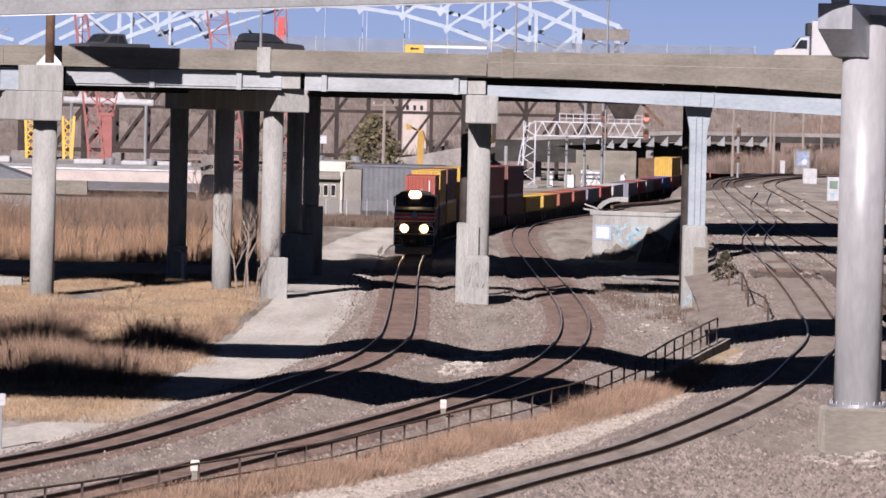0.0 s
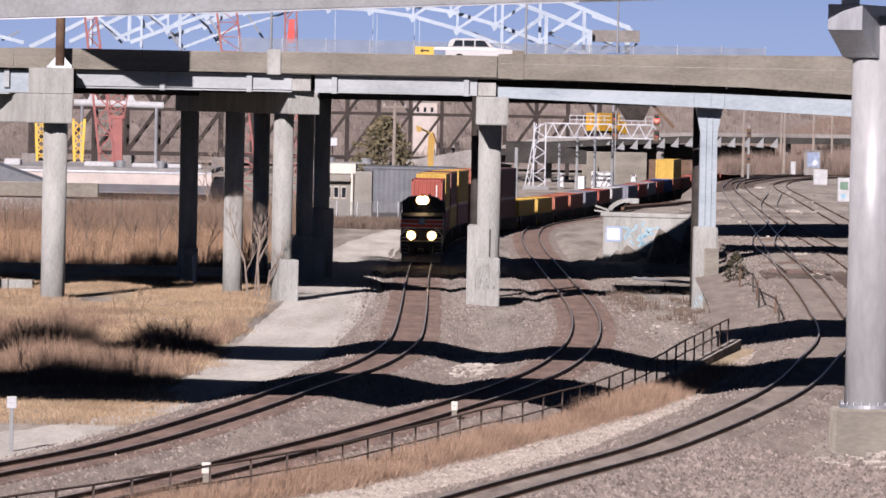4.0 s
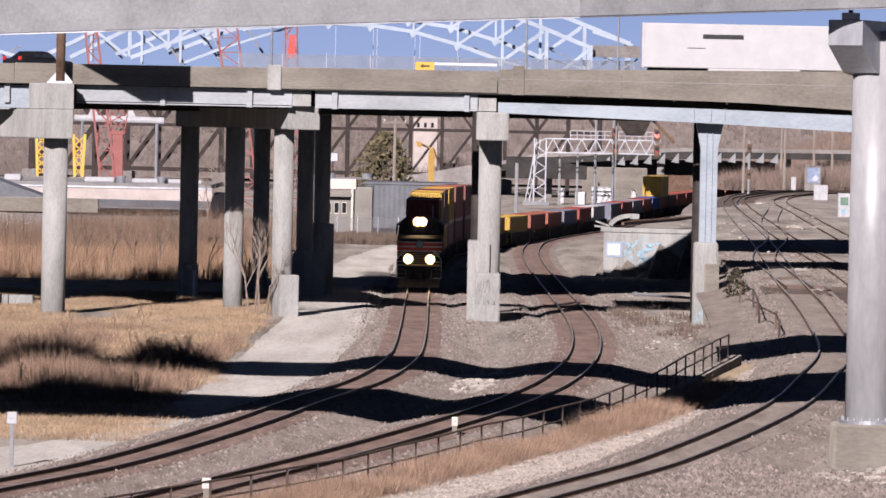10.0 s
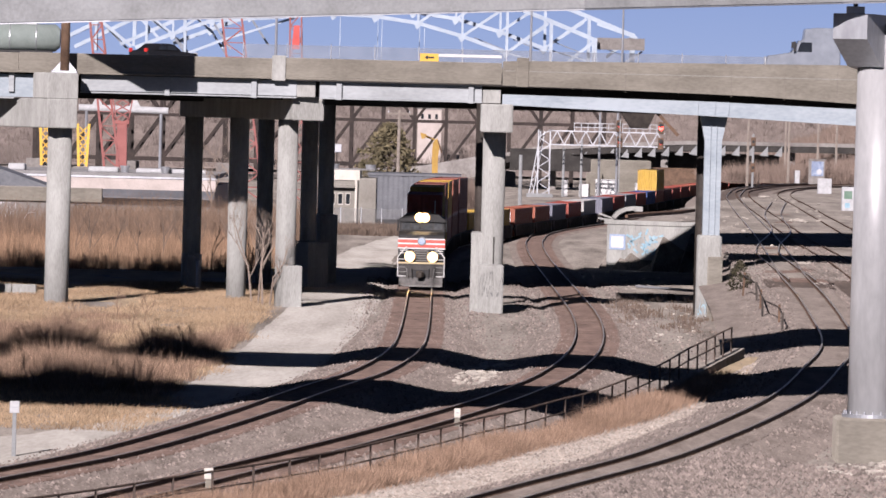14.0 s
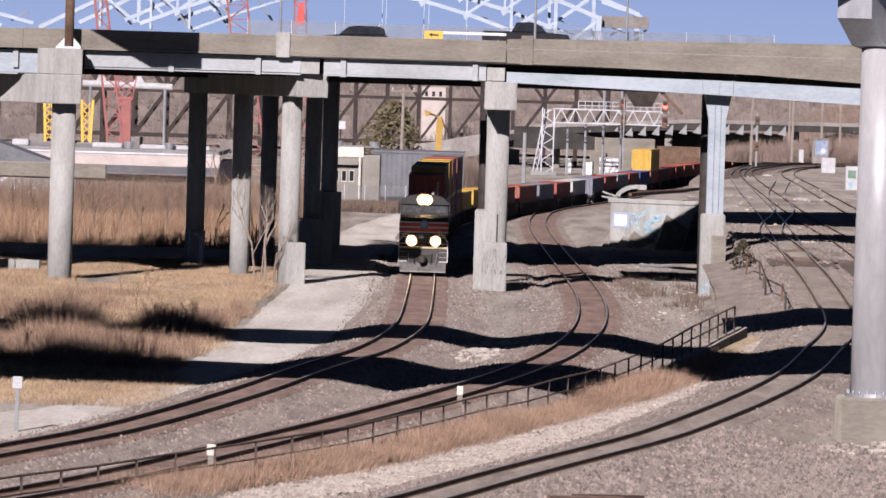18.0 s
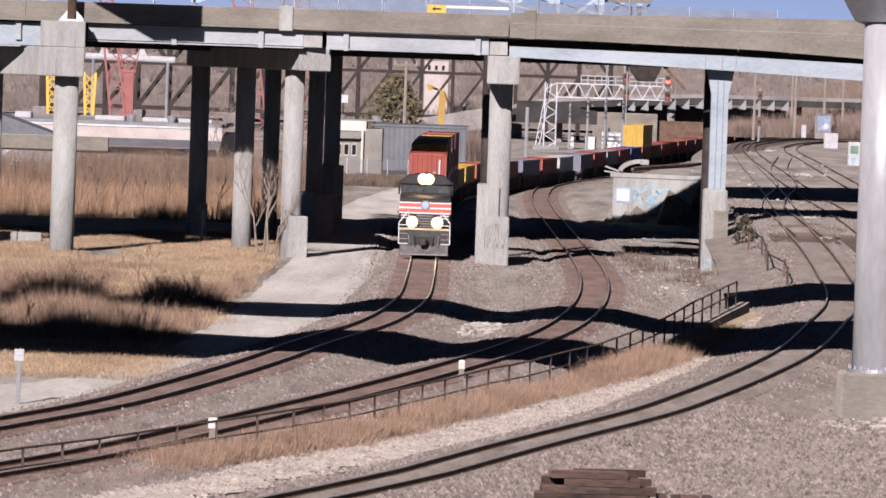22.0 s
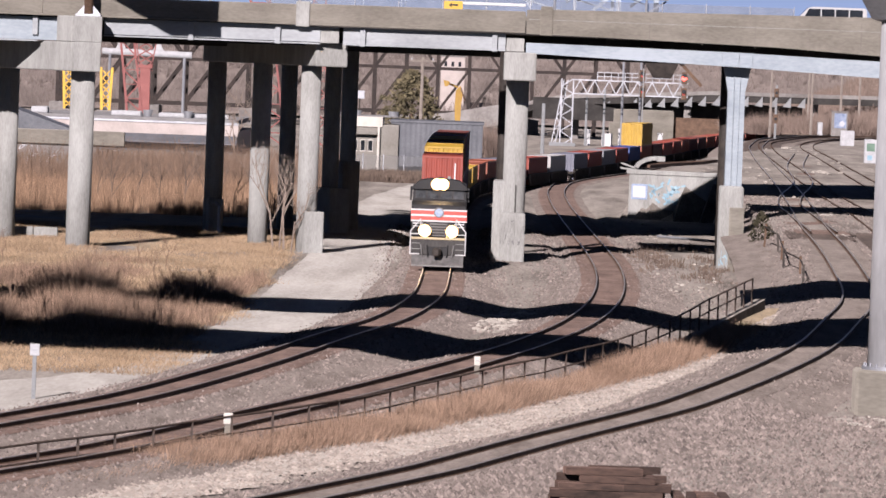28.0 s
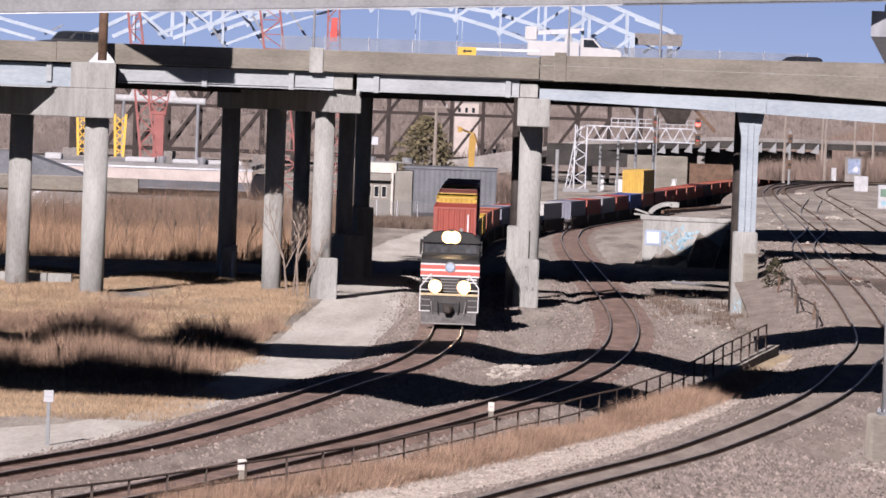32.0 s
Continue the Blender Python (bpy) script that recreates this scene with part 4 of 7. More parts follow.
    for x in (-0.95, -0.6, 0.55, 0.9):
        part("air_hose", rod((x, -11.08, 1.3), (x * 0.9, -11.25, 0.65), 0.04, 0.04, 6), SILVER if abs(x) > 0.8 else BLACK, t)
    part("horn", rod((0.5, -7.5, 5.0), (0.5, -7.9, 5.03), 0.05, 0.1, 8), SILVER, t)
    part("antenna", box(-0.2, 0.2, -8.2, -7.7, 4.96, 5.05, 0.02), GRIME, t)
    truck(t, -7.0, 0.5, 0.85, 3)
    truck(t, 7.0, 0.5, 0.85, 3)
    return t


# each load: what rides on top, what rides below, and its front's distance behind the nose
STACKS = [("red", "brown"), ("yellow", "brown"), ("brown", "yellow"), ("yellow", "faded red"), ("orange", "brown"), ("brown", "brown"), (None, "yellow"), (None, "yellow"), (None, "orange"), (None, "orange"), (None, "slate"), (None, "red"), (None, "white"), (None, "slate"), (None, "red"), (None, "grey"), (None, "red"), (None, "blue"), ("yellow", "orange"), (None, "brown"), (None, "red"), (None, "red"), (None, "orange"), (None, "red"), (None, "brown"), (None, "orange"), (None, "red"), (None, "orange"), (None, "brown"), (None, "red"), (None, "brown"), (None, "red")]


def train():
    lead = locomotive()
    ride(lead, 11.4, 0.0, 14.0)
    car = well_car()
    for i, (upper, lower) in enumerate(STACKS):
        front = 25.0 + 19.0 * i if i <= 8 else 177.0 + 18.6 * (i - 8) if i <= 12 else 276.0 + 17.4 * (i - 13)
        tall = 2.89 if i < 6 else 2.59
        c = car if i == 0 else copy_thing(car, Matrix())
        ride(c, front + 7.8, 0.0, 15.0)
        ride(container(lower, 15.6, tall), front + 7.8, 0.39, 15.0)
        if upper:
            ride(container(upper, 15.6, 2.59 if i == 0 else tall), front + 7.8, 0.4 + tall, 15.0)


# ---- distance ----
# hill and woods: distant haze is mixed into these flat grey-browns
HILL = surf("winter_hillside", (0.144, 0.118, 0.102), (0.24, 0.2, 0.176), 0.03, 0.95, 0, 0.5, 0.5)
HAZE_TWIG = surf("far_bare_trees", (0.14, 0.114, 0.1), (0.24, 0.202, 0.18), 0.08, 0.95, 0, 0, 1.0, island=0.08)
EVERGREEN = surf("evergreen_needles", (0.06, 0.056, 0.03), (0.2, 0.165, 0.095), 0.8, 0.9, 0, 0, 5.0, island=0.4)
TRUSS_WHITE = surf("pale_truss_paint", (0.281, 0.343, 0.413), (0.398, 0.468, 0.538), 0.1, 0.5, 0, 0, 1.0)
# second, darker truss colour: the shade on these members is painted in
TRUSS_SHADE = surf("shaded_truss_steel", (0.13, 0.15, 0.18), (0.24, 0.27, 0.31), 0.1, 0.6, 0, 0, 1.0)
STUCCO = surf("grey_beige_wall", (0.211, 0.195, 0.168), (0.328, 0.312, 0.277), 0.5, 0.9, 0, 0.1, 6.0)
METAL_WALL = surf("blue_grey_metal_wall", (0.078, 0.086, 0.098), (0.156, 0.164, 0.179), 0.4, 0.6, 0.1, 0.1, 5.0)
PALE_ROOF = surf("pale_roof", (0.176, 0.172, 0.167), (0.299, 0.295, 0.29), 0.3, 0.85, 0, 0.05, 4.0)
CREAM = surf("cream_trim", (0.515, 0.484, 0.421), (0.655, 0.632, 0.577), 0.8, 0.7)
CRANE_RED = surf("faded_crane_red", (0.216, 0.06, 0.052), (0.336, 0.108, 0.092), 0.5, 0.6)
VIADUCT = surf("viaduct_concrete", (0.172, 0.156, 0.144), (0.328, 0.312, 0.292), 0.2, 0.9, 0, 0.1, 2.0)
BRUSH_FAR = surf("far_reddish_brush", (0.136, 0.1, 0.08), (0.288, 0.22, 0.18), 0.15, 0.95, 0, 0, 2.0, island=0.2)
TRESTLE = surf("old_trestle_steel", (0.017, 0.013, 0.011), (0.051, 0.036, 0.03), 0.5, 0.8, 0.1, 0, 2.0)
SIGNAL_RED = glow("signal_red", (1.0, 0.06, 0.04), 6.0)


def hills():
    xs = np.arange(-420, 421, 12.0)
    ys = np.arange(1050, 2200, 35.0)

    def height(x, y):
        k = min(1.0, (y - 1050) / 285)
        crest = 15.5 + 3.0 * noise.noise((x * 0.012, y * 0.004, 1.7)) + 4.5 * max(0.0, min(1.0, (x - 40) / 50))
        return LOW + 1 + (crest - LOW) * (3 * k * k - 2 * k ** 3) + 0.8 * noise.noise((x * 0.08, y * 0.04, 4))

    verts = [(x, y, height(x, y)) for y in ys for x in xs]
    w = len(xs)
    faces = [(j * w + i, j * w + i + 1, (j + 1) * w + i + 1, (j + 1) * w + i) for j in range(len(ys) - 1) for i in range(w - 1)]
    tagged(raw("hillside", verts, faces, HILL, None, "brown winter hillside with bare woods"), "", "hillside", "", "structure")
    rnd = random.Random(5)
    verts, faces = [], []
    for _ in range(11000):
        x, y = rnd.uniform(-100, 120), rnd.uniform(1058, 1390)
        sprig(verts, faces, x, y, height(x, y) - 0.2, rnd.uniform(1.0, 3.6), rnd, 6, 0.045, 1.3)
    tagged(raw("far_woods", verts, faces, HAZE_TWIG, None, "bare grey-brown woods on the far hillside"), "", "woods", "", "stuff")


def sprig(verts, faces, x, y, z, h, rnd, n, thick, spread):
    """A bush of n thin upright blades."""
    for _ in range(n):
        a, r = rnd.uniform(0, 6.28), rnd.uniform(0, spread * 0.4)
        bx, by = x + r * math.cos(a), y + r * math.sin(a)
        l, hh = rnd.uniform(0.2, 1.0) * spread * h * 0.5, h * rnd.uniform(0.55, 1.0)
        tx, ty = bx + l * math.cos(a), by + l * math.sin(a)
        w = thick * rnd.uniform(0.6, 1.3)
        k = len(verts)
        verts += [(bx - w, by, z), (bx + w, by, z), ((bx + tx) / 2 + w * 0.8, (by + ty) / 2, z + hh * 0.6), (tx, ty, z + hh), ((bx + tx) / 2 - w * 0.8, (by + ty) / 2, z + hh * 0.6)]
        faces.append((k, k + 1, k + 2, k + 3, k + 4))


def sky_backdrop():
    m = bpy.data.materials.new("clear_winter_sky")
    m.use_nodes = True
    nt = m.node_tree
    nt.nodes.remove(nt.nodes["Principled BSDF"])
    em, ramp, co, sep, rng = (nt.nodes.new("ShaderNode" + n) for n in ("Emission", "ValToRGB", "TexCoord", "SeparateXYZ", "MapRange"))
    rng.inputs["From Max"].default_value = 160.0
    ramp.color_ramp.elements[0].color = (0.29, 0.38, 0.53, 1)
    ramp.color_ramp.elements[1].color = (0.17, 0.26, 0.46, 1)
    nt.links.new(co.outputs["Object"], sep.inputs[0])
    nt.links.new(sep.outputs["Z"], rng.inputs["Value"])
    nt.links.new(rng.outputs["Result"], ramp.inputs["Fac"])
    nt.links.new(ramp.outputs["Color"], em.inputs["Color"])
    nt.links.new(em.outputs["Emission"], nt.nodes["Material Output"].inputs["Surface"])
    ob = raw("backdrop", [(-1600, 4600, -60), (1600, 4600, -60), (1600, 4600, 420), (-1600, 4600, 420)], [(0, 1, 2, 3)], m, None, "plain pale blue winter sky")
    tagged(ob, "", "sky", "", "structure")


def brush_bank():
    step = lambda k: (lambda q: 3 * q * q - 2 * q ** 3)(max(0.0, min(1.0, k)))
    height = lambda x, y: 2.7 + 9.5 * step((x - 43) / 34) * step((y - 885) / 120) + 0.5 * noise.noise((x * 0.1, y * 0.04, 2))
    xs, ys = np.arange(41, 170, 3.0), np.arange(880, 1080, 8.0)
    verts = [(x, y, height(x, y)) for y in ys for x in xs]
    w = len(xs)
    faces = [(j * w + i, j * w + i + 1, (j + 1) * w + i + 1, (j + 1) * w + i) for j in range(len(ys) - 1) for i in range(w - 1)]
    tagged(raw("brush_bank", verts, faces, HILL, None, "brushy brown bank rising beside the yard tracks"), "", "bank", "", "structure")
    rnd = random.Random(15)
    verts, faces = [], []
    for _ in range(3800):
        x, y = rnd.uniform(43, 84), rnd.uniform(886, 1060)
        sprig(verts, faces, x, y, height(x, y) - 0.1, rnd.uniform(1.0, 2.8), rnd, 6, 0.05, 0.9)
    for _ in range(1900):
        x, y = rnd.uniform(36, 66), rnd.uniform(862, 905)
        if noise.noise((x * 0.2, y * 0.05, 6.0)) > -0.05:
            sprig(verts, faces, x, y, 2.6, rnd.uniform(1.2, 4.6) * float(np.interp(x, [36, 44, 66], [0.5, 1, 1])), rnd, 9, 0.03, 1.5)
    for _ in range(900):
        x, y = rnd.gauss(0.2, 2.6), rnd.uniform(690, 722)
        if -6 < x < 6.5:
            sprig(verts, faces, x, y, LOW, rnd.uniform(1.5, 5.6) * math.exp(-(x / 4.5) ** 2), rnd, 9, 0.02, 0.9)
    tagged(raw("bank_brush", verts, faces, BRUSH_FAR, None, "hazy bare brush on the bank"), "", "brush", "", "stuff")


def arch_truss():
    t = thing("white_truss_bridge", 0, 1350, 0, label="distant white steel arch truss bridge against the sky", category="bridge")

    def member(name, p, q, y, w=0.5, m=None):
        part(name, bar((p[0], y, p[1]), (q[0], y, q[1]), w), m or TRUSS_WHITE, t)

    # lower chord nodes from the west end, over the crown, down to the east end
    low = [(-96.9, 23.5), (-82.6, 30.8), (-74.5, 24.9), (-66.1, 28.2), (-57.2, 31.5), (-45, 32.4), (-38.1, 33.0), (-29.6, 33.7), (-20.1, 33.4), (-10.4, 32.1), (-0.3, 29.4), (9.8, 25.9)]
    top = [(10.2, 36.8), (19.8, 33.3), (29.7, 29.4)]
    for y, dx, dz in ((0, 0.0, 0.0), (13, 8.6, 1.2)):
        k = 1.0 + y / 1350
        at = lambda p: ((p[0] + dx) * k, 11.6 + (p[1] + dz - 11.6) * k)
        for i, (a, c) in enumerate(zip(low, low[1:])):
            if i != 1:
                member("lower_chord", at(a), at(c), y, 0.85)
        for i, p in enumerate(low[3:], 3):
            if i in (5, 6):
                continue
            gusset = [(p[0] - 1.0, p[1] + 0.5), (p[0] + 1.0, p[1] + 0.5), (p[0] + 0.55, p[1] - 0.9), (p[0] - 0.2, p[1] - 1.5), (p[0] - 0.7, p[1] - 0.6)]
            part("gusset", prism([at(q) for q in gusset], y - 0.5, y - 0.44), TRUSS_WHITE, t, "gusset plate at a joint")
            member("vertical", at((p[0] + 0.1, p[1])), at((p[0] + 0.1, 44)), y, 0.5)
        for i in (3, 8, 9, 10, 11):
            p, q = low[i], low[min(i + 1, 11)]
            member("diagonal", at((p[0] + 0.6, p[1] + 0.3)), at((p[0] + 9.0, p[1] + 6.2)), y, 0.62)
        for i in (3, 4):
            p = low[i]
            member("diagonal", at(p), at((p[0] - 6.5, p[1] + 5.0)), y, 0.5)
            member("diagonal", at(p), at((p[0] + 4.4, p[1] - 6.5)), y, 0.5, TRUSS_SHADE)
        # sway struts and hangers
        for x, z in ((-20.1, 33.4), (-10.4, 32.1), (-29.6, 33.7)):
            member("hanger", at((x + 1.6, 20)), at((x + 1.6, z)), y, 0.14)
        for x0, x1 in ((-83.5, 24.0), (-72.0, 24.0), (-63.2, 24.0), (-71.2, 36.0)):
            member("vertical", at((x0, x1)), at((x0, 32)), y, 0.55)
        # eastern end
        for a, c in zip(top, top[1:]):
            member("end_chord", at(a), at(c), y, 0.95)
        member("end_post", at((29.9, 22)), at((29.9, 29.8)), y, 1.2)
        member("vertical", at((20.0, 22)), at((20.0, 33.2)), y, 0.8)
        member("vertical", at((10.0, 25)), at((10.0, 37)), y, 0.6)
        member("diagonal", at((11.2, 26.8)), at((19.3, 32.8)), y, 0.7)
        member("diagonal", at((24.0, 24.2)), at((29.4, 28.6)), y, 0.7)
        member("lower_chord", at((9.8, 25.9)), at((20.0, 23.2)), y, 0.4)
    # western approach span
    for p, q, w in (((-126, 31.5), (-113.1, 27.8), 0.8), ((-113.1, 27.8), (-98.8, 24.3), 0.8), ((-116, 26.0), (-106, 23.6), 0.7), ((-97.5, 23.4), (-82.6, 30.8), 0.9), ((-82.6, 30.8), (-75.5, 25.2), 0.7), ((-78, 25.6), (-66, 31.2), 0.8), ((-73.5, 31.5), (-69.5, 27.4), 0.6), ((-70.8, 31.2), (-66.1, 28.2), 0.6), ((-62.5, 24.0), (-54.5, 27.2), 0.6), ((-54.5, 27.2), (-38.5, 32.6), 0.5)):
        member("chord", p, q, 2, w)
    for p, q in (((-83.4, 24), (-83.4, 30)), ((-74.7, 27.5), (-74.7, 33)), ((-72.0, 23.5), (-72.0, 29.8)), ((-66.1, 28), (-66.1, 33)), ((-63.2, 23.5), (-63.2, 32))):
        member("vertical", p, q, 2, 0.5)
    for p, q in (((-81.5, 29.6), (-76.5, 24.6)), ((-65.4, 27.4), (-62.2, 23.6)), ((-72.4, 32.6), (-69.2, 29.8)), ((-104, 24.8), (-100, 27.0))):
        member("strut", p, q, 4, 0.45, TRUSS_SHADE)
    part("portal_beam", box(30.4, 41.4, 3, 4, 27.2, 29.9), VIADUCT, t, "pale grey portal panel")
    member("end_chord", (39.9, 30.1), (30.6, 33.1), 10, 0.6)
    member("brace", (36.5, 24.0), (41.0, 27.0), 6, 0.4, TRUSS_SHADE)
    for k in range(4):
        member("sway_strut", (2.5 + k * 9.0, 29.2 - k * 0.2), (9.5 + k * 9.0, 26.6 - k * 0.2), 7, 0.22, TRUSS_SHADE)
    part("roadway", box(-260, 260, -2, 18, 18.5, 20), VIADUCT, t)
    for x in (-190, -105, 45, 190):
        part("pier", box(x - 3, x + 3, 0, 14, -2, 18.5, 0.2), VIADUCT, t)


def crane(x, y, top, lean, width, label, wide_top=0.7):
    t = thing("crane_boom", x, y, LOW, label=label, category="crane")
    n = 14
    pts = lambda k, sx, sy: Vector((lean * k / n + sx * width / 2 * (1 - (1 - wide_top) * k / n), sy * width / 2, top * k / n))
    for sx in (-1, 1):
        for sy in (-1, 1):
            part("chord", bar(pts(0, sx, sy), pts(n, sx, sy), 0.17), CRANE_RED, t)
    for k in range(n):
        for sy in (-1, 1):
            part("lacing", bar(pts(k, -1 if k % 2 else 1, sy), pts(k + 1, 1 if k % 2 else -1, sy), 0.1), CRANE_RED, t)
            part("lacing", bar(pts(k + 1, -1, sy), pts(k + 1, 1, sy), 0.09), CRANE_RED, t)
    return t


def rusty_trestle():
    t = thing("rusty_truss_viaduct", 0, 975, 0, label="long rust-brown steel truss viaduct behind the yard", category="railway bridge")
    xs = np.arange(-70, 24, 5.2)
    for y in (0, 8):
        for a, b in zip(xs, xs[1:]):
            for z, w in ((3.0, 0.6), (10.3, 0.5), (17.5, 0.8)):
                part("chord", bar((a, y, z), (b, y, z), w), TRESTLE, t)
            part("diagonal", bar((a, y, 3), (b, y, 10.3), 0.42), TRESTLE, t)
            part("diagonal", bar((a, y, 10.3) if int(a) % 2 else (a, y, 17.5), (b, y, 17.5) if int(a) % 2 else (b, y, 10.3), 0.42), TRESTLE, t)
        for x in xs:
            part("post", bar((x, y, 0), (x, y, 17.5), 0.55), TRESTLE, t)
    for x in xs[::3]:
        part("footing", box(x - 1.2, x + 1.2, -1.2, 9.2, -1.5, 2.6, 0.1), VIADUCT, t, "pale concrete footing")


VIADUCT_LINE = [(-22, 982), (-3.4, 972), (10.2, 960), (20, 951), (37.6, 943), (50, 944), (120, 956)]


def viaduct_rise(x, y=0.0):
    return float(np.interp(x, [-22, -3.4, 10.2, 15.7, 37.6, 80], [1.5, 3.0, 5.6, 6.9, 8.4, 8.6]))


def viaduct_road():
    t = thing("concrete_viaduct", 0, 0, 0, label="curving concrete viaduct with ribbed brackets and a dark underside", category="viaduct")
    line = smooth_line(VIADUCT_LINE, 2.3)
    rise = viaduct_rise
    sweep("parapet", line, [(3.9, -0.6), (4.1, -0.6), (4.1, 0.0), (3.9, 0.0)], rise, VIADUCT, t, True, "pale weathered parapet")
    sweep("slab", line, [(-5, -1.6), (3.9, -1.6), (3.9, -0.25), (-5, -0.25)], rise, DECK_SHADE, t)
    for i, p in enumerate(line):
        if 9 < p.x < 51:
            z, k = rise(p.x, p.y), 0.85 if p.x > 25 else 0.45
            part("bracket", prism([(p.x - 0.9 * k, z - 0.5 - 1.9 * k), (p.x + 0.6 * k, z - 0.6), (p.x + 0.6 * k, z - 0.5 - 2.1 * k)], p.y - 4.5, p.y - 4.15), CONC_PALE, t, "pale triangular concrete bracket")
        if i % 9 == 2 and p.x > 4:
            part("column", rod((p.x, p.y, -1), (p.x, p.y, rise(p.x, p.y) - 1.6), 0.6, 0.6, 12), VIADUCT, t)
    sweep("ramp_wall", [p for p in line if p.x < 9.5], [(4.12, -3.2), (4.3, -3.2), (4.3, 0.12), (4.12, 0.12)], rise, VIADUCT, t, True, "pale weathered ramp wall")
    # dark band of the soffit as a solid block, shade in its colour
    part("soffit_beam", box(8, 51, 948, 951, 3.0, 6.4), DECK_SHADE, t, "near-black block for the shade under the road")


YARD_MESH = surf("yard_wire_mesh", (0.12, 0.12, 0.12), (0.22, 0.22, 0.22), 1.0, 0.6, 0.3)
see_through(YARD_MESH, 0.8)


def buildings():
    b = thing("utility_building", -10.9, 585, LOW, label="small grey-beige flat-roofed building with three slit windows", category="building")
    part("wall", box(-2.7, 2.7, 0, 9, 0, 5.2, 0.03), STUCCO, b)
    part("cornice", box(-2.85, 1.1, -0.18, 9.1, 4.95, 5.95, 0.03), CREAM, b, "cream parapet band")
    part("roof", box(-2.6, 2.6, 0.2, 8.8, 5.95, 6.05), PALE_ROOF, b)
    part("porch", box(-2.0, 0.6, -0.9, 0.02, 4.2, 4.55, 0.03), STUCCO, b)
    part("downpipe", rod((0.75, -0.5, 0), (0.75, -0.5, 5.0), 0.13, 0.13, 8), CREAM, b)
    part("downpipe", rod((-2.25, -0.5, 0), (-2.25, -0.5, 4.9), 0.11, 0.11, 8), CREAM, b)
    for k in range(3):
        w = part("window", box(-1.75 + k * 0.75, -1.35 + k * 0.75, -0.05, 0.05, 2.6, 3.6), GLASS_DARK, b, "narrow dark window")
        part("frame", box(-1.8 + k * 0.75, -1.3 + k * 0.75, -0.03, 0.0, 2.5, 3.7), CREAM, w)
    for x in (-1.6, 2.1):
        part("roof_vent", rod((x, 3, 5.9), (x, 3, 6.5), 0.45, 0.55, 12), GALV, b, "metal roof vent")
    m = thing("metal_shed", -4.6, 607.5, LOW, label="long blue-grey corrugated metal shed", category="shed")
    v, f = ridged(9.4, 5.3, 0.5, 0.02)
    raw("wall", [(y, x, z) for x, y, z in v], f, METAL_WALL, m)
    part("body", box(-4.7, 4.7, 0.1, 14, 0, 5.25), METAL_WALL, m)
    part("eave_trim", box(-4.8, 4.8, -0.15, 14.1, 5.25, 5.5, 0.02), METAL_WALL, m)
    f = thing("yard_fence", -6, 579, LOW, label="weathered grey chain-link fence in front of the building", category="fence")
    for k in range(9):
        part("post", rod((-7.5 + k * 2, 0, 0), (-7.5 + k * 2, 0, 2.4), 0.05, 0.05, 6), GALV, f)
    part("wire_mesh", box(-7.5, 8.5, 0.02, 0.04, 0.1, 2.3), YARD_MESH, f, "thin grey wire mesh")
    w = thing("warehouse", -46, 690, LOW, label="low warehouse with pale flat roof and pinkish-white fascia", category="building")
    part("wall", box(-20, 17.6, 0, 40, 0, 2.6), METAL_WALL, w, "shaded grey wall")
    part("fascia", box(-20.2, 17.7, -0.35, -0.02, 2.0, 3.35, 0.03), PINK_ROOF, w, "sunlit pale pink fascia")
    part("gutter", box(-20.2, 17.75, -0.5, -0.36, 3.3, 3.55, 0.02), GALV, w)
    part("awning", prism([(-2.2, 1.15), (-0.36, 2.0), (-0.36, 1.85), (-2.2, 1.0)], -20, 17.6, axis="x"), METAL_WALL, w, "blue-grey awning")
    part("roof", box(-20, 17.5, 0, 40, 3.35, 3.9), PALE_ROOF, w)
    for x, l, h in ((4.2, 2.2, 0.8), (9.7, 2.1, 0.7), (13, 2.6, 0.7), (15.2, 1.3, 0.7), (-6, 1.2, 1.0), (-15, 2, 0.7)):
        u = part("roof_unit", box(x - l * 0.8, x + l * 0.8, 6, 9, 3.9, 3.9 + h * 0.75, 0.12), DULL_WHITE, w, "white rooftop unit")
    for x in (6.8, 11.5):
        part("vent", rod((x, 5, 3.9), (x, 5, 4.7), 0.4, 0.6, 10), GALV, w)
    r = thing("retaining_wall", -40, 507, LOW, label="low concrete wall with a wide beige coping and graffiti", category="wall")
    part("wall", box(-12, 7.0, 0, 0.5, 0, 3.4), VIADUCT, r, "dull grey wall")
    part("coping", box(-12, 9.5, -0.4, 0.8, 3.4, 4.6, 0.05), CONC_TAN, r)
    part("roof_slope", prism([(-8, 4.6), (5, 4.6), (-1, 6.6), (-8, 6.6)], 1.5, 9), METAL_WALL, r, "dark sloping roof")
    strokes("graffiti", r, 0.6, -0.05, 1.5, 5.4, 1.7, GRAFFITI_WHITE, 3, 0, 12)
    g = thing("concrete_abutment", 20, 900, LOW, label="tan concrete abutment wall below the viaduct", category="wall")
    part("wall", box(0, 9, 0, 6, 0, 5.4, 0.1), CONC_TAN, g)
    part("wing_wall", box(9, 17, 2, 6, 0, 4.4, 0.1), RUST, g, "dark sheet-pile wing wall")
    part("buttress", box(-0.8, 1.6, -1.2, 0.1, 0, 3.4, 0.1), CONC_TAN, g)
    h = thing("hopper", 22.5, 750, 0, label="dark funnel-shaped hopper hanging over the yard", category="hopper")
    bm = bmesh.new()
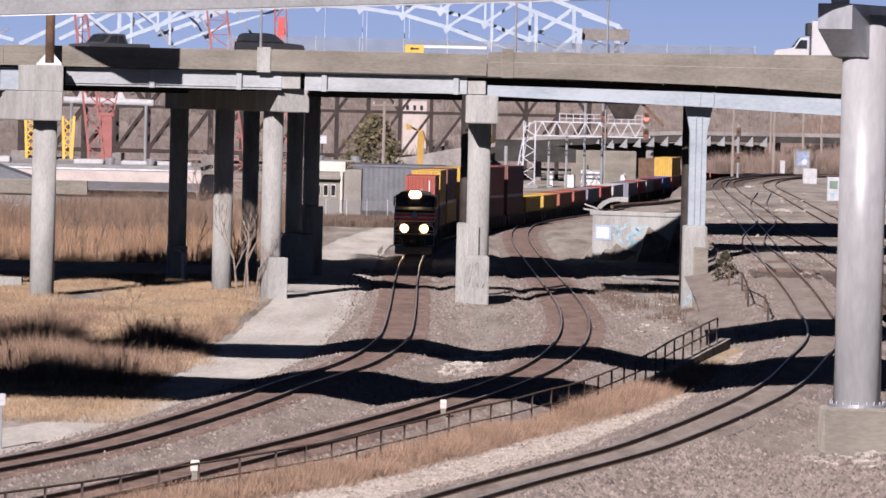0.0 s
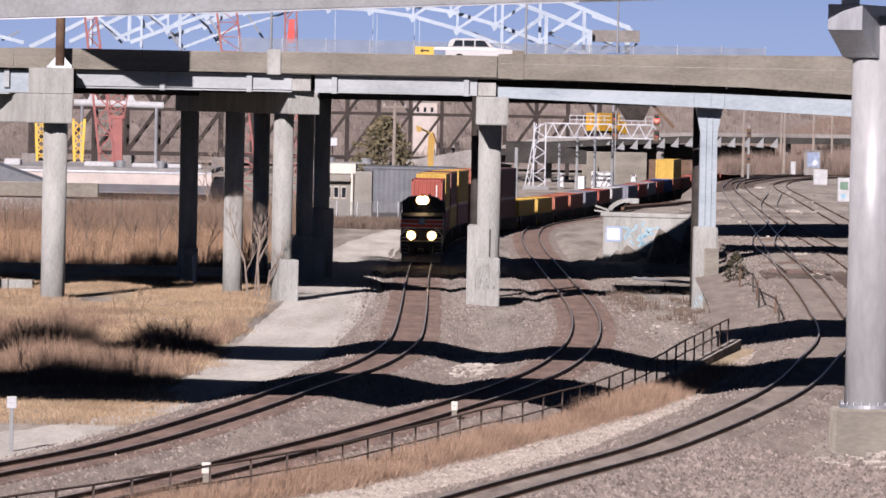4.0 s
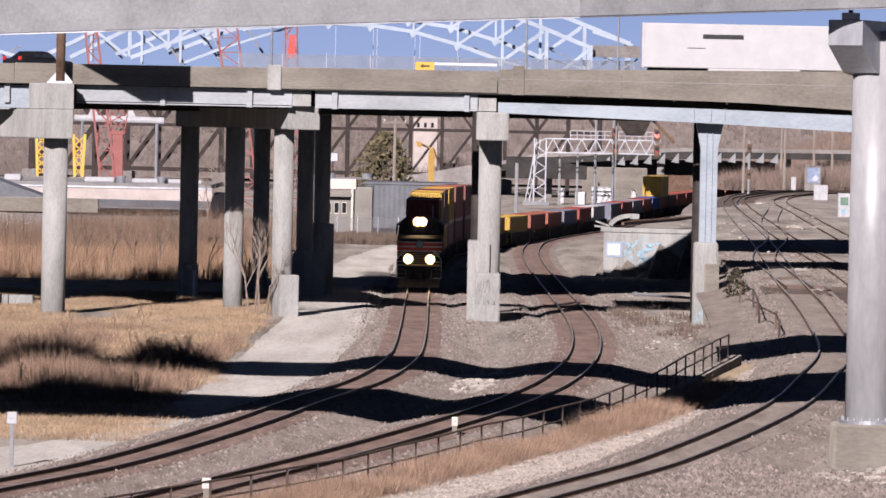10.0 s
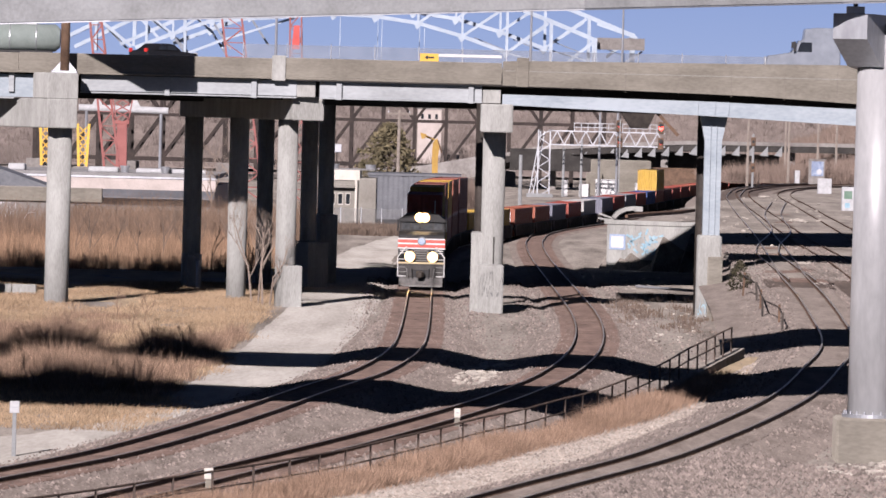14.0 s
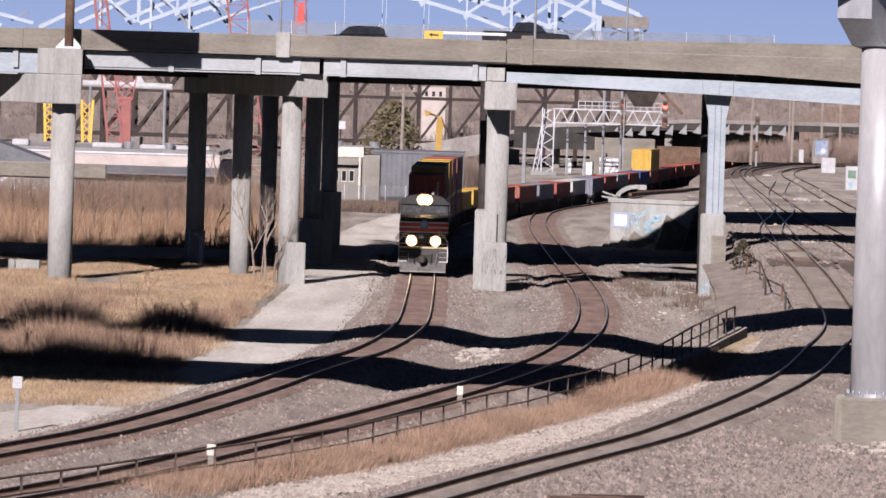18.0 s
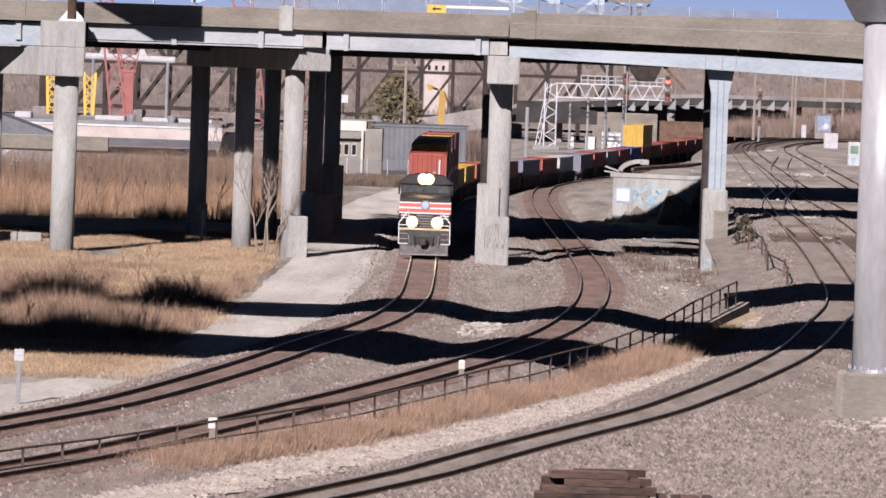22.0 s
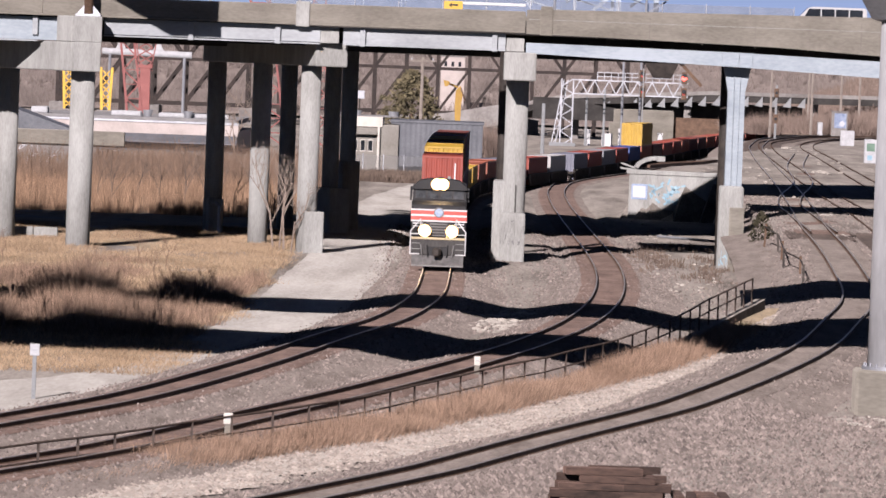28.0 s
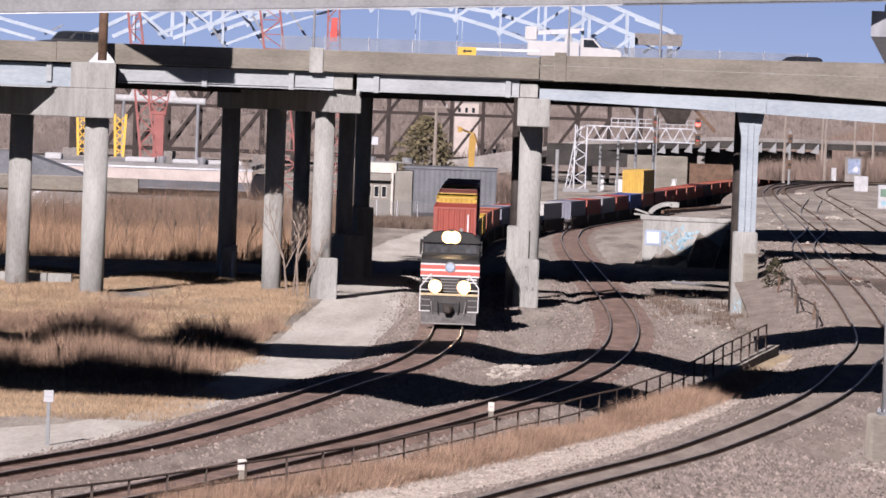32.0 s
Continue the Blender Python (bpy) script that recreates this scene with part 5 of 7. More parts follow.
    v = [bm.verts.new(p) for p in ((-1.1, -1, 10.4), (1.1, -1, 10.4), (1.1, 1, 10.4), (-1.1, 1, 10.4), (-2.6, -1.8, 12.8), (2.2, -1.8, 12.8), (2.2, 1.8, 12.8), (-2.6, 1.8, 12.8))]
    for q in ((0, 1, 5, 4), (1, 2, 6, 5), (2, 3, 7, 6), (3, 0, 4, 7), (3, 2, 1, 0), (4, 5, 6, 7)):
        bm.faces.new([v[i] for i in q])
    part("funnel", bm, DARK_STEEL, h)
    part("housing", box(-3, 2.6, -2, 2, 12.8, 16), DARK_STEEL, h)
    part("leg", bar((-2.3, 1.9, LOW), (-2.3, 1.9, 12.8), 0.14), CONC_PALE, h)
    part("chute", bar((2.2, 0, 12.5), (5.0, 0, 9.6), 0.4), RUST, h)


EXCAVATOR = surf("worn_yellow_paint", (0.3, 0.17, 0.02), (0.46, 0.28, 0.04), 1.5, 0.6)


def far_house():
    h = thing("pale_house", -5.7, 1100, 0, label="pale pink flat-fronted building on the far hillside", category="building")
    part("wall", box(-2.3, 2.1, 0, 8, -1, 12.4, 0.05), PINK_ROOF, h, "sunlit pale pink wall")
    part("roof", box(-2.5, 2.3, -0.2, 8.2, 12.4, 12.7), VIADUCT, h)
    for k in range(3):
        part("window", box(-1.7 + k * 1.3, -1.2 + k * 1.3, -0.06, 0.02, 10.6, 11.5), GLASS_DARK, h)
    c = thing("parking_sign", -13.3, 640, LOW, label="small white sign board on a dark post behind the building", category="sign")
    part("post", rod((0, 0, 0), (0, 0, 7.4), 0.09, 0.08, 8), DARK_STEEL, c)
    part("board", box(-0.5, 0.5, -0.12, -0.05, 7.3, 8.2, 0.03), GALV, c, "pale blue-white board")


def portal_crane():
    t = thing("pipe_gantry", -51, 900, LOW, label="pale horizontal pipe gantry on slim posts", category="gantry")
    part("pipe", rod((-7, 0, 11.3), (6.6, 0, 11.1), 0.5, 0.5, 12), DULL_WHITE, t, "pale painted pipe")
    for x in (-5.8, 5.5):
        part("post", rod((x, 0, 0), (x, 0, 11.2), 0.22, 0.22, 8), GALV, t)
    for x in (-4.2, 1.5):
        part("saddle", prism([(x - 0.9, 11.5), (x + 0.9, 11.5), (x + 0.35, 12.6), (x - 0.35, 12.6)], -0.4, 0.4), DULL_WHITE, t)
    r = thing("red_tower", -44.5, 780, LOW, label="faded red steel tower", category="tower")
    part("shaft", prism([(-0.75, 0), (0.75, 0), (0.65, 9.3), (-0.65, 9.3)], -0.7, 0.7), CRANE_RED, r)
    part("head", box(-0.95, 0.95, -0.8, 0.8, 9.3, 9.7, 0.05), CRANE_RED, r)
    for s in (-1, 1):
        part("strut", bar((s * 0.8, 0, 9.6), (s * 1.5, 0, 14.0), 0.16), CRANE_RED, r)
        for k in range(4):
            part("lattice", bar((s * 0.9, 0, 9 + k), (-s * 0.9, 0, 10 + k), 0.16), CRANE_RED, r)
    y = thing("yellow_tower", -51.5, 780, LOW, label="pair of yellow lattice crane legs", category="crane")
    for x0 in (-3.0, 1.9):
        for s in (-0.5, 0.5):
            part("leg", bar((x0 + s, 0, 3.5), (x0 + s * 1.5, 0, 9.2), 0.34), YELLOW, y)
        for k in range(5):
            part("lacing", bar((x0 - 0.5, 0, 3.8 + k), (x0 + 0.5, 0, 4.8 + k), 0.16), YELLOW, y)
            part("lacing", bar((x0 + 0.5, 0, 3.8 + k), (x0 - 0.5, 0, 4.8 + k), 0.16), YELLOW, y)
        part("base", box(x0 - 1.2, x0 + 1.2, -1, 1, 0, 3.6, 0.1), VIADUCT, y)
    e = thing("yellow_excavator", -3.5, 840, LOW, label="yellow excavator arm rising behind the shed", category="excavator")
    part("mast", prism([(-0.3, 0), (0.35, 0), (0.4, 5.6), (0.65, 7.4), (0.2, 8.3), (-0.4, 7.6), (-0.5, 5.8)], -0.3, 0.3), EXCAVATOR, e)
    part("arm", prism([(-0.2, 8.2), (0.1, 7.8), (-2.0, 8.9), (-2.1, 8.6)], -0.2, 0.2), EXCAVATOR, e)
    part("bucket", prism([(-2.2, 9.0), (-1.3, 8.8), (-1.5, 8.2), (-2.0, 8.1)], -0.4, 0.4), EXCAVATOR, e)
    part("ram", rod((0.9, -0.3, 6.2), (0.3, -0.3, 8.0), 0.12, 0.09, 8), RUST, e)
    part("body", box(-1.6, 2.2, -1.4, 1.4, 0, 1.6, 0.1), YELLOW, e)


def cross_pole(x, y, top, base, arms, material=None, label="weathered wooden utility pole with a crossarm"):
    t = thing("utility_pole", x, y, base, label=label, category="utility pole", group="utility poles")
    part("shaft", rod((0, 0, 0), (0.05, 0, top - base), 0.2, 0.14, 8), material or TIE_PALE, t)
    for k in range(arms):
        z = top - base - 0.5 - k * 1.2
        part("crossarm", box(-1.3, 1.3, -0.08, 0.08, z, z + 0.22), material or TIE_PALE, t)
        for s in (-1.1, 1.1):
            part("insulator", rod((s, 0, z + 0.22), (s, 0, z + 0.42), 0.07, 0.05, 6), GALV, t)
    return t


TIE_PALE = surf("grey_wood", (0.187, 0.156, 0.133), (0.328, 0.289, 0.25), 1.0, 0.9)


def signal_gantry():
    t = thing("signal_gantry", 0, 862.5, LOW, label="silver lattice cantilever signal bridge with red signals", category="signal bridge")

    def lattice(name, p, q, wide, n, across, thick=0.11):
        p, q = Vector(p), Vector(q)
        mast = part(name, bar(p - across * wide / 2, q - across * wide / 2, thick * 1.6), GALV, t)
        for off in (Vector((0, 0, 0)), Vector((0, 1.6, 0))):
            for s in (-1, 1):
                part("chord", bar(p + across * wide / 2 * s + off, q + across * wide / 2 * s + off, thick * 1.5), GALV, mast)
            for k in range(n):
                a, b = p + (q - p) * k / n + off, p + (q - p) * (k + 1) / n + off
                part("lacing", bar(a + across * wide / 2 * (1 if k % 2 else -1), b + across * wide / 2 * (-1 if k % 2 else 1), thick), GALV, mast)
        return mast

    lattice("mast", (12.2, 0, 0), (12.2, 0, 9.8), 1.7, 9, Vector((1, 0, 0)))
    lattice("mast", (10.4, 2.2, 0), (12.0, 2.2, 9.6), 0.6, 9, Vector((1, 0, 0)), 0.07)
    lattice("arm", (13, 0, 8.7), (29.7, 0, 8.7), 2.0, 16, Vector((0, 0, 1)))
    for x0, x1 in ((16.5, 22.4), (23.5, 29)):
        bm = bmesh.new()
        for z in (10.3, 10.9):
            bar((x0, 0, z), (x1, 0, z), 0.09, 0.09, bm)
        k = x0
        while k <= x1:
            bar((k, 0, 9.7), (k, 0, 10.95), 0.09, 0.09, bm)
            k += 1.0
        part("walkway_rail", bm, GALV, t, "silver walkway railing")
    for x, z, lit in ((23.0, 10.6, False), (29.1, 10.5, True), (23.1, 8.3, False), (29.1, 8.2, False)):
        h = part("signal_head", box(x - 0.4, x + 0.4, -0.5, -0.2, z - 0.85, z + 0.85, 0.08), RUST, t, "dark signal head")
        part("signal_lamp", rod((x, -0.56, z), (x, -0.49, z), 0.36 if lit else 0.22, 0.36 if lit else 0.22, 16), SIGNAL_RED if lit else RED, h, "lit red lamp" if lit else "unlit red lamp")
        part("hood", rod((x, -0.9, z + 0.35), (x, -0.5, z + 0.35), 0.3, 0.32, 12), BLACK, h)
    part("foundation", box(9.8, 13.6, -1, 3.4, -0.1, 0.5, 0.05), CONC_PALE, t)
    for x, h in ((20.4, 13), (17.8, 8.5), (15.2, 7.2), (23.0, 13.5)):
        p = thing("mast_pole", x, 870, LOW, label="slim pale steel pole in the yard", category="pole", group="yard poles")
        part("shaft", rod((0, 0, 0), (0, 0, h), 0.2, 0.16, 8), CONC_PALE if x < 20 else GALV, p)
    p = thing("marker_post", 8.0, 780, LOW, label="stout pale post beside the track", category="post")
    part("shaft", rod((0, 0, 0), (0, 0, 6.6), 0.26, 0.22, 8), CONC_PALE, p)
    for x, y, w, h in ((22, 885, 3.4, 2.6), (18.5, 877.5, 1.6, 1.9), (15.6, 879, 0.9, 2.4), (26.5, 882, 0.8, 2.2)):
        b = thing("signal_cabinet", x, y, LOW, label="white metal equipment cabinet beside the gantry", category="cabinet", group="equipment cabinets")
        part("body", box(-w / 2, w / 2, -0.6, 0.6, 0, h, 0.05), WHITE, b)
        part("door", box(-w / 2 + 0.1, w / 2 - 0.1, -0.64, -0.6, 0.2, h - 0.2), WHITE, b)
    s = thing("dwarf_signal", 38.5, 780, 3.0, label="red signal heads on a pale mast", category="signal")
    part("mast", rod((0, 0, 0), (0, 0, 7), 0.15, 0.15, 8), CONC_PALE, s)
    for z in (2.6, 6.0):
        h = part("signal_head", box(-0.3, 0.3, -0.3, 0.1, z - 0.6, z + 0.6, 0.1), RUST, s)
        part("lamp", rod((0, -0.36, z), (0, -0.3, z), 0.2, 0.2, 10), BLACK, h)


MURAL = surf("blue_mural", (0.10, 0.15, 0.27), (0.34, 0.40, 0.50), 2.5, 0.7)
DULL_WHITE = surf("dull_white_paint", (0.34, 0.345, 0.35), (0.50, 0.51, 0.52), 1.5, 0.6, 0, 0.05, 8.0, stain=(0.26, 0.26, 0.26))


def utility_boxes():
    b = thing("equipment_hut", 51.0, 848, 2.9, label="grey equipment hut with a blue mural", category="hut")
    part("body", box(-1.1, 1.1, -1, 1, 0, 3.5, 0.04), VIADUCT, b)
    part("roof", box(-1.2, 1.2, -1.1, 1.1, 3.5, 3.62, 0.03), VIADUCT, b)
    part("mural", box(-0.8, 0.9, -1.03, -1.0, 1.2, 3.3), MURAL, b, "blue sprayed mural")
    part("patch", prism([(0.0, 1.5), (0.5, 1.4), (0.7, 1.9), (0.4, 2.3), (-0.1, 2.0)], -1.06, -1.03), GALV, b, "pale shape in the mural")
    b = thing("relay_cabinet", 48.5, 853, 2.9, label="narrow white relay cabinet", category="cabinet", group="yard cabinets")
    part("body", box(-0.36, 0.36, -0.6, 0.6, 0, 1.9, 0.04), DULL_WHITE, b)
    b = thing("relay_cabinet", 45.35, 737, 2.9, label="white relay cabinet on a wooden platform", category="cabinet", group="yard cabinets")
    part("body", box(-0.85, 0.85, -0.6, 0.6, 0, 1.9, 0.04), DULL_WHITE, b)
    part("platform", box(-3.4, 1.6, -1.2, 1.2, -0.45, 0.0, 0.04), TIE_PALE, b)
    b = thing("relay_cabinet", 39.2, 597, 2.9, label="pale cabinet with green stickers", category="cabinet", group="yard cabinets")
    part("body", box(-0.7, 0.7, -0.6, 0.6, 0, 2.4, 0.04), DULL_WHITE, b)
    part("sticker", box(-0.5, 0.3, -0.62, -0.6, 1.2, 2.0), surf("green_sticker", (0.10, 0.18, 0.13), (0.18, 0.28, 0.21)), b)
    part("sticker", box(-0.4, 0.1, -0.62, -0.6, 0.3, 0.8), GRAFFITI_BLUE, b)


def evergreen(x, y, h, r, label):
    t = thing("evergreen_tree", x, y, LOW, label=label, category="tree")
    part("trunk", rod((0, 0, 0), (0, 0, h * 0.9), 0.25, 0.05, 8), RUST, t)
    rnd = random.Random(int(h * 10))
    verts, faces = [], []
    for _ in range(int(1500 * min(1.0, h / 8) + 200)):
        k = rnd.random() ** 0.8
        z = h * (0.06 + 0.94 * k)
        a = rnd.uniform(0, 6.28)
        rr = r * math.sin(math.pi * (0.2 + 0.78 * k)) ** 0.7 * rnd.uniform(0.45, 1.12) * (1 + 0.2 * math.sin(3 * a + 7 * k))
        px, py = rr * math.cos(a), rr * math.sin(a)
        s = rnd.uniform(0.16, 0.42) * (0.5 + h / 16)
        for _ in range(3):
            d = [Vector((rnd.uniform(-1, 1), rnd.uniform(-1, 1), rnd.uniform(-0.6, 1))) * s for _ in range(3)]
            i = len(verts)
            verts += [(px + q.x, py + q.y, z + q.z) for q in d]
            faces.append((i, i + 1, i + 2))
    raw("crown", verts, faces, EVERGREEN, t, "dense olive-green needles")


def bare_tree(name, x, y, z, h, seed, label, group="", lean=0.0, material=None, depth=4):
    t = thing(name, x, y, z, label=label, category="tree" if h > 3 else "bush", group=group)
    rnd = random.Random(seed)
    trunk, twigs = bmesh.new(), bmesh.new()

    def grow(p, d, l, r, level):
        q = p + d * l
        rod(p, q, r, r * 0.65, 5 if level > 1 else 4, trunk if level >= depth - 1 else twigs, False)
        if level <= 0:
            return
        for _ in range(rnd.choice((2, 3, 3))):
            e = (d + Vector((rnd.uniform(-0.7, 0.7), rnd.uniform(-0.7, 0.7), rnd.uniform(-0.05, 0.5)))).normalized()
            grow(p + (q - p) * rnd.uniform(0.55, 1.0), e, l * rnd.uniform(0.55, 0.8), r * 0.6, level - 1)

    grow(Vector((0, 0, -0.1)), Vector((lean, 0, 1)).normalized(), h * 0.36, h * 0.008 + 0.015, depth)
    part("trunk", trunk, material or TWIG, t)
    tagged(part("branchwork", twigs, material or TWIG, t, "thin bare twigs"), kind="stuff")


def distance():
    sky_backdrop()
    hills()
    brush_bank()
    arch_truss()
    crane(-43.6, 752, 25.5, -3.4, 2.0, "slender red lattice crane boom")
    crane(-26.0, 750, 25.5, -3.6, 2.5, "wide faded red lattice crane boom", 1.0)
    b = crane(-20.6, 750, 24.0, -0.6, 2.0, "short red lattice crane mast with a bright red head")
    part("block", prism([(-1.0, 19.4), (0.0, 19.4), (-0.05, 22.4), (-0.75, 22.4)], -1.3, -1.05), RED, b, "bright red head plate")
    rusty_trestle()
    viaduct_road()
    buildings()
    portal_crane()
    far_house()
    cross_pole(-6.5, 622, 11.9, LOW, 1)
    for x, y, top in ((40.7, 840, 12.5), (46.9, 847.5, 14), (49.3, 900, 14.5), (51.5, 855, 14.5), (57, 900, 14)):
        cross_pole(x, y, top, 2.5, 0, None, "pale wooden pole against the hillside")
    signal_gantry()
    utility_boxes()
    evergreen(-7.6, 636, 10.4, 3.1, "bushy olive-brown evergreen tree behind the building")
    for k, (x, y, h) in enumerate(((-21, 570, 11), (-17, 588, 12), (-25, 600, 10), (-3, 705, 6), (0.5, 720, 6), (2.5, 699, 5))):
        bare_tree("bare_tree", x, y, LOW, h, 40 + k, "leafless pale-brown tree behind the bridge", "leafless trees", 0.0, PALE_BARK, 5)
# ---- beside the tracks ----
ROCK = surf("pale_rubble", (0.24, 0.212, 0.18), (0.448, 0.416, 0.368), 1.5, 0.95, 0, 0.4, 8.0, random_tint=0.25)


PALE_CRUSH = surf("pale_crushed_stone", (0.203, 0.171, 0.144), (0.42, 0.371, 0.323), 1.5, 0.95, 0, 0.2, 8.0, island=0.25)


def lie(x, y):
    return ground_z(x, y)


FENCE_RUST = surf("fence_rust", (0.04, 0.03, 0.025), (0.12, 0.085, 0.065), 1.2, 0.8, 0.1, 0.1, 16.0)


def track_fence():
    t = thing("pipe_fence", label="dark rusty pipe fence on a low curb beside the tracks", category="fence")
    top = lambda p: max(lie(p.x - 1, p.y), lie(p.x + 1.2, p.y)) + float(np.interp(p.y, [0, 225, 248, 300], [0, 0, 0.25, 0.75]))
    curb = [p for p in FENCE if p.y > 228]
    verts, faces = [], []
    for p in curb:
        z0, z1 = lie(p.x + 1.2, p.y) - 0.3, top(p)
        verts += [(p.x - 0.15, p.y, z0), (p.x + 0.3, p.y, z0), (p.x + 0.3, p.y, z1), (p.x - 0.15, p.y, z1)]
    for i in range(len(curb) - 1):
        for k in range(4):
            a, b = i * 4 + k, i * 4 + (k + 1) % 4
            faces.append((a, b, b + 4, a + 4))
    n = len(verts)
    faces += [(0, 3, 2, 1), (n - 4, n - 3, n - 2, n - 1)]
    raw("curb", verts, faces, CURB, t, "stained low concrete curb wall")
    last = None
    for i, p in enumerate(FENCE[8::6]):
        z = top(p)
        foot = Vector((p.x, p.y, z - 0.3))
        head = Vector((p.x, p.y, z + 1.12))
        part("post", bar(foot, head, 0.075, 0.075), FENCE_RUST, t)
        if last:
            part("top_rail", rod(last, head - Vector((0, 0, 0.03)), 0.038, 0.038, 6), FENCE_RUST, t)
            part("middle_rail", rod(last - Vector((0, 0, 0.52)), head - Vector((0, 0, 0.55)), 0.03, 0.03, 6), FENCE_RUST, t)
        last = head - Vector((0, 0, 0.03))
    for k, (x, y, w) in enumerate(((-7.45, 181.8, 0.28), (0.15, 223.5, 0.24))):
        m = thing("track_marker", x, y, lie(x, y), label="white marker board on a short pale post by the fence", category="marker post", group="marker posts")
        part("post", box(-0.1, 0.1, -0.08, 0.08, -0.2, 0.9, 0.02), CONC_TAN, m)
        part("board", box(-w / 2, w / 2, -0.13, -0.09, 0.8, 1.15, 0.02), CREAM, m, "white board")
        part("number_bars", box(-w / 4, w / 4, -0.14, -0.131, 0.96, 1.0), GALV, m)
    m = thing("track_marker", -15.1, 204, lie(-15.1, 204), label="white marker board on a tall slim post in the grass", category="marker post", group="marker posts")
    part("post", box(-0.07, 0.07, -0.05, 0.05, -0.2, 1.7, 0.01), CONC_PALE, m)
    part("board", box(-0.17, 0.17, -0.09, -0.05, 1.52, 1.94, 0.02), DULL_WHITE, m)
    part("number_bars", box(-0.1, 0.1, -0.1, -0.091, 1.7, 1.74), GALV, m)


BUSH_DARK = surf("dark_olive_foliage", (0.022, 0.021, 0.012), (0.075, 0.066, 0.036), 0.8, 0.9, 0, 0, 5.0, island=0.35)


def abutment_wall():
    t = thing("yard_retaining_wall", 0, 0, 0, label="pale concrete retaining wall with a blue-framed white sign and graffiti", category="wall")
    turn = -24.0
    m = pose(11.7, 462, 0, 0, 0, turn)
    ob = part("wall", box(0, 7.6, -0.3, 0.35, LOW - 0.3, 3.35, 0.05, None, m), CONC, t)
    part("coping", box(-0.2, 7.6, -0.42, 0.5, 3.35, 3.7, 0.05, None, m), CONC, t)
    sign = part("sign_board", box(0.25, 1.6, -0.36, -0.31, 1.4, 2.6, 0.02, None, m), EMBLEM, t, "blue frame")
    part("sign_face", box(0.4, 1.45, -0.39, -0.365, 1.55, 2.45, 0.01, None, m), WHITE, sign, "blank white sign face")
    bm = bmesh.new()
    rnd = random.Random(12)
    for k in range(34):
        a, z = rnd.uniform(1.9, 4.8), rnd.uniform(1.0, 2.7)
        bar((a, -0.33, z), (a + rnd.uniform(-0.5, 0.9), -0.33, z + rnd.uniform(-0.5, 0.5)), 0.012, 0.16, bm)
    bmesh.ops.transform(bm, matrix=m, verts=bm.verts[:])
    part("graffiti", bm, GRAFFITI_BLUE, t, "faded blue and white graffiti")
    # curved wing and pipes on top
    bm = bmesh.new()
    for k in range(12):
        a0, a1 = math.pi * (0.5 + 0.5 * k / 12), math.pi * (0.5 + 0.5 * (k + 1) / 12)
        bar((13.9 + 1.7 * math.cos(a0), 468, 3.5 + 1.05 * math.sin(a0)), (13.9 + 1.7 * math.cos(a1), 468, 3.5 + 1.05 * math.sin(a1)), 2.4, 0.3, bm)
    part("curved_wing", bm, CONC, t, "curved pale concrete wing")
    part("slab", box(13.8, 14.5, 466.8, 469.2, 4.3, 4.7, 0.05), CONC, t)
    for k in range(4):
        part("rail_stack", bar((13.5 + k * 0.4, 477 + k * 4, 3.75), (19 + k * 0.5, 505 + k * 4, 3.75), 0.25), RUST, t, "old rails lying on the yard edge")
    p = thing("pipe_post", 16.6, 396, LOW, label="pale grey steel pipe frame at the foot of the wall", category="pipe frame")
    part("upright", rod((0, 0, 0), (0.15, 0, 3.2), 0.12, 0.12, 8), GALV, p)
    part("rail", rod((-4.5, 4, 0.45), (0, 0, 0.3), 0.09, 0.09, 8), GALV, p)
    g = thing("edge_railing", 15.8, 321, lie(16.5, 321), label="leaning wooden posts at the end of the fence", category="fence")
    for k in range(6):
        x, y = 0.25 * math.sin(k * 2.1) - 0.1 + k * 0.06, -36 + k * 8.4
        z = lie(15.8 + x + 1.2, 321 + y) - lie(16.5, 321)
        part("post", bar((x, y, z - 0.4), (x + 0.12 * math.sin(k * 3), y, z + 1.15), 0.11), RUST if k % 2 else DARK_STEEL, g)
        if k:
            part("rail", bar((px, py, pz + 1.0), (x, y, z + 1.0), 0.06), DARK_STEEL, g)
        px, py, pz = x, y, z
    evergreen_bush = thing("bush", 16.0, 336, lie(16.6, 336) - 1.6, label="small dark olive bush beside the pier pedestal", category="bush")
    rnd = random.Random(8)
    verts, faces = [], []
    for _ in range(700):
        a, k = rnd.uniform(0, 6.28), rnd.random()
        r = 0.72 * math.sin(math.pi * min(1, 0.12 + k * 0.88)) ** 0.6 * rnd.uniform(0.4, 1.05)
        c = Vector((r * math.cos(a), r * math.sin(a), 0.2 + 2.7 * k))
        i = len(verts)
        verts += [tuple(c + Vector((rnd.uniform(-1, 1), rnd.uniform(-1, 1), rnd.uniform(-1, 1))) * 0.14) for _ in range(3)]
        faces.append((i, i + 1, i + 2))
    raw("foliage", verts, faces, BUSH_DARK, evergreen_bush)


def rock_mesh(seed):
    rnd = random.Random(seed)
    bm = bmesh.new()
    bmesh.ops.create_icosphere(bm, subdivisions=1, radius=0.5)
    for v in bm.verts:
        v.co *= rnd.uniform(0.65, 1.15)
        v.co.z *= 0.7
    me = bpy.data.meshes.new("rock")
    bm.to_mesh(me)
    bm.free()
    me.materials.append(ROCK)
    return me


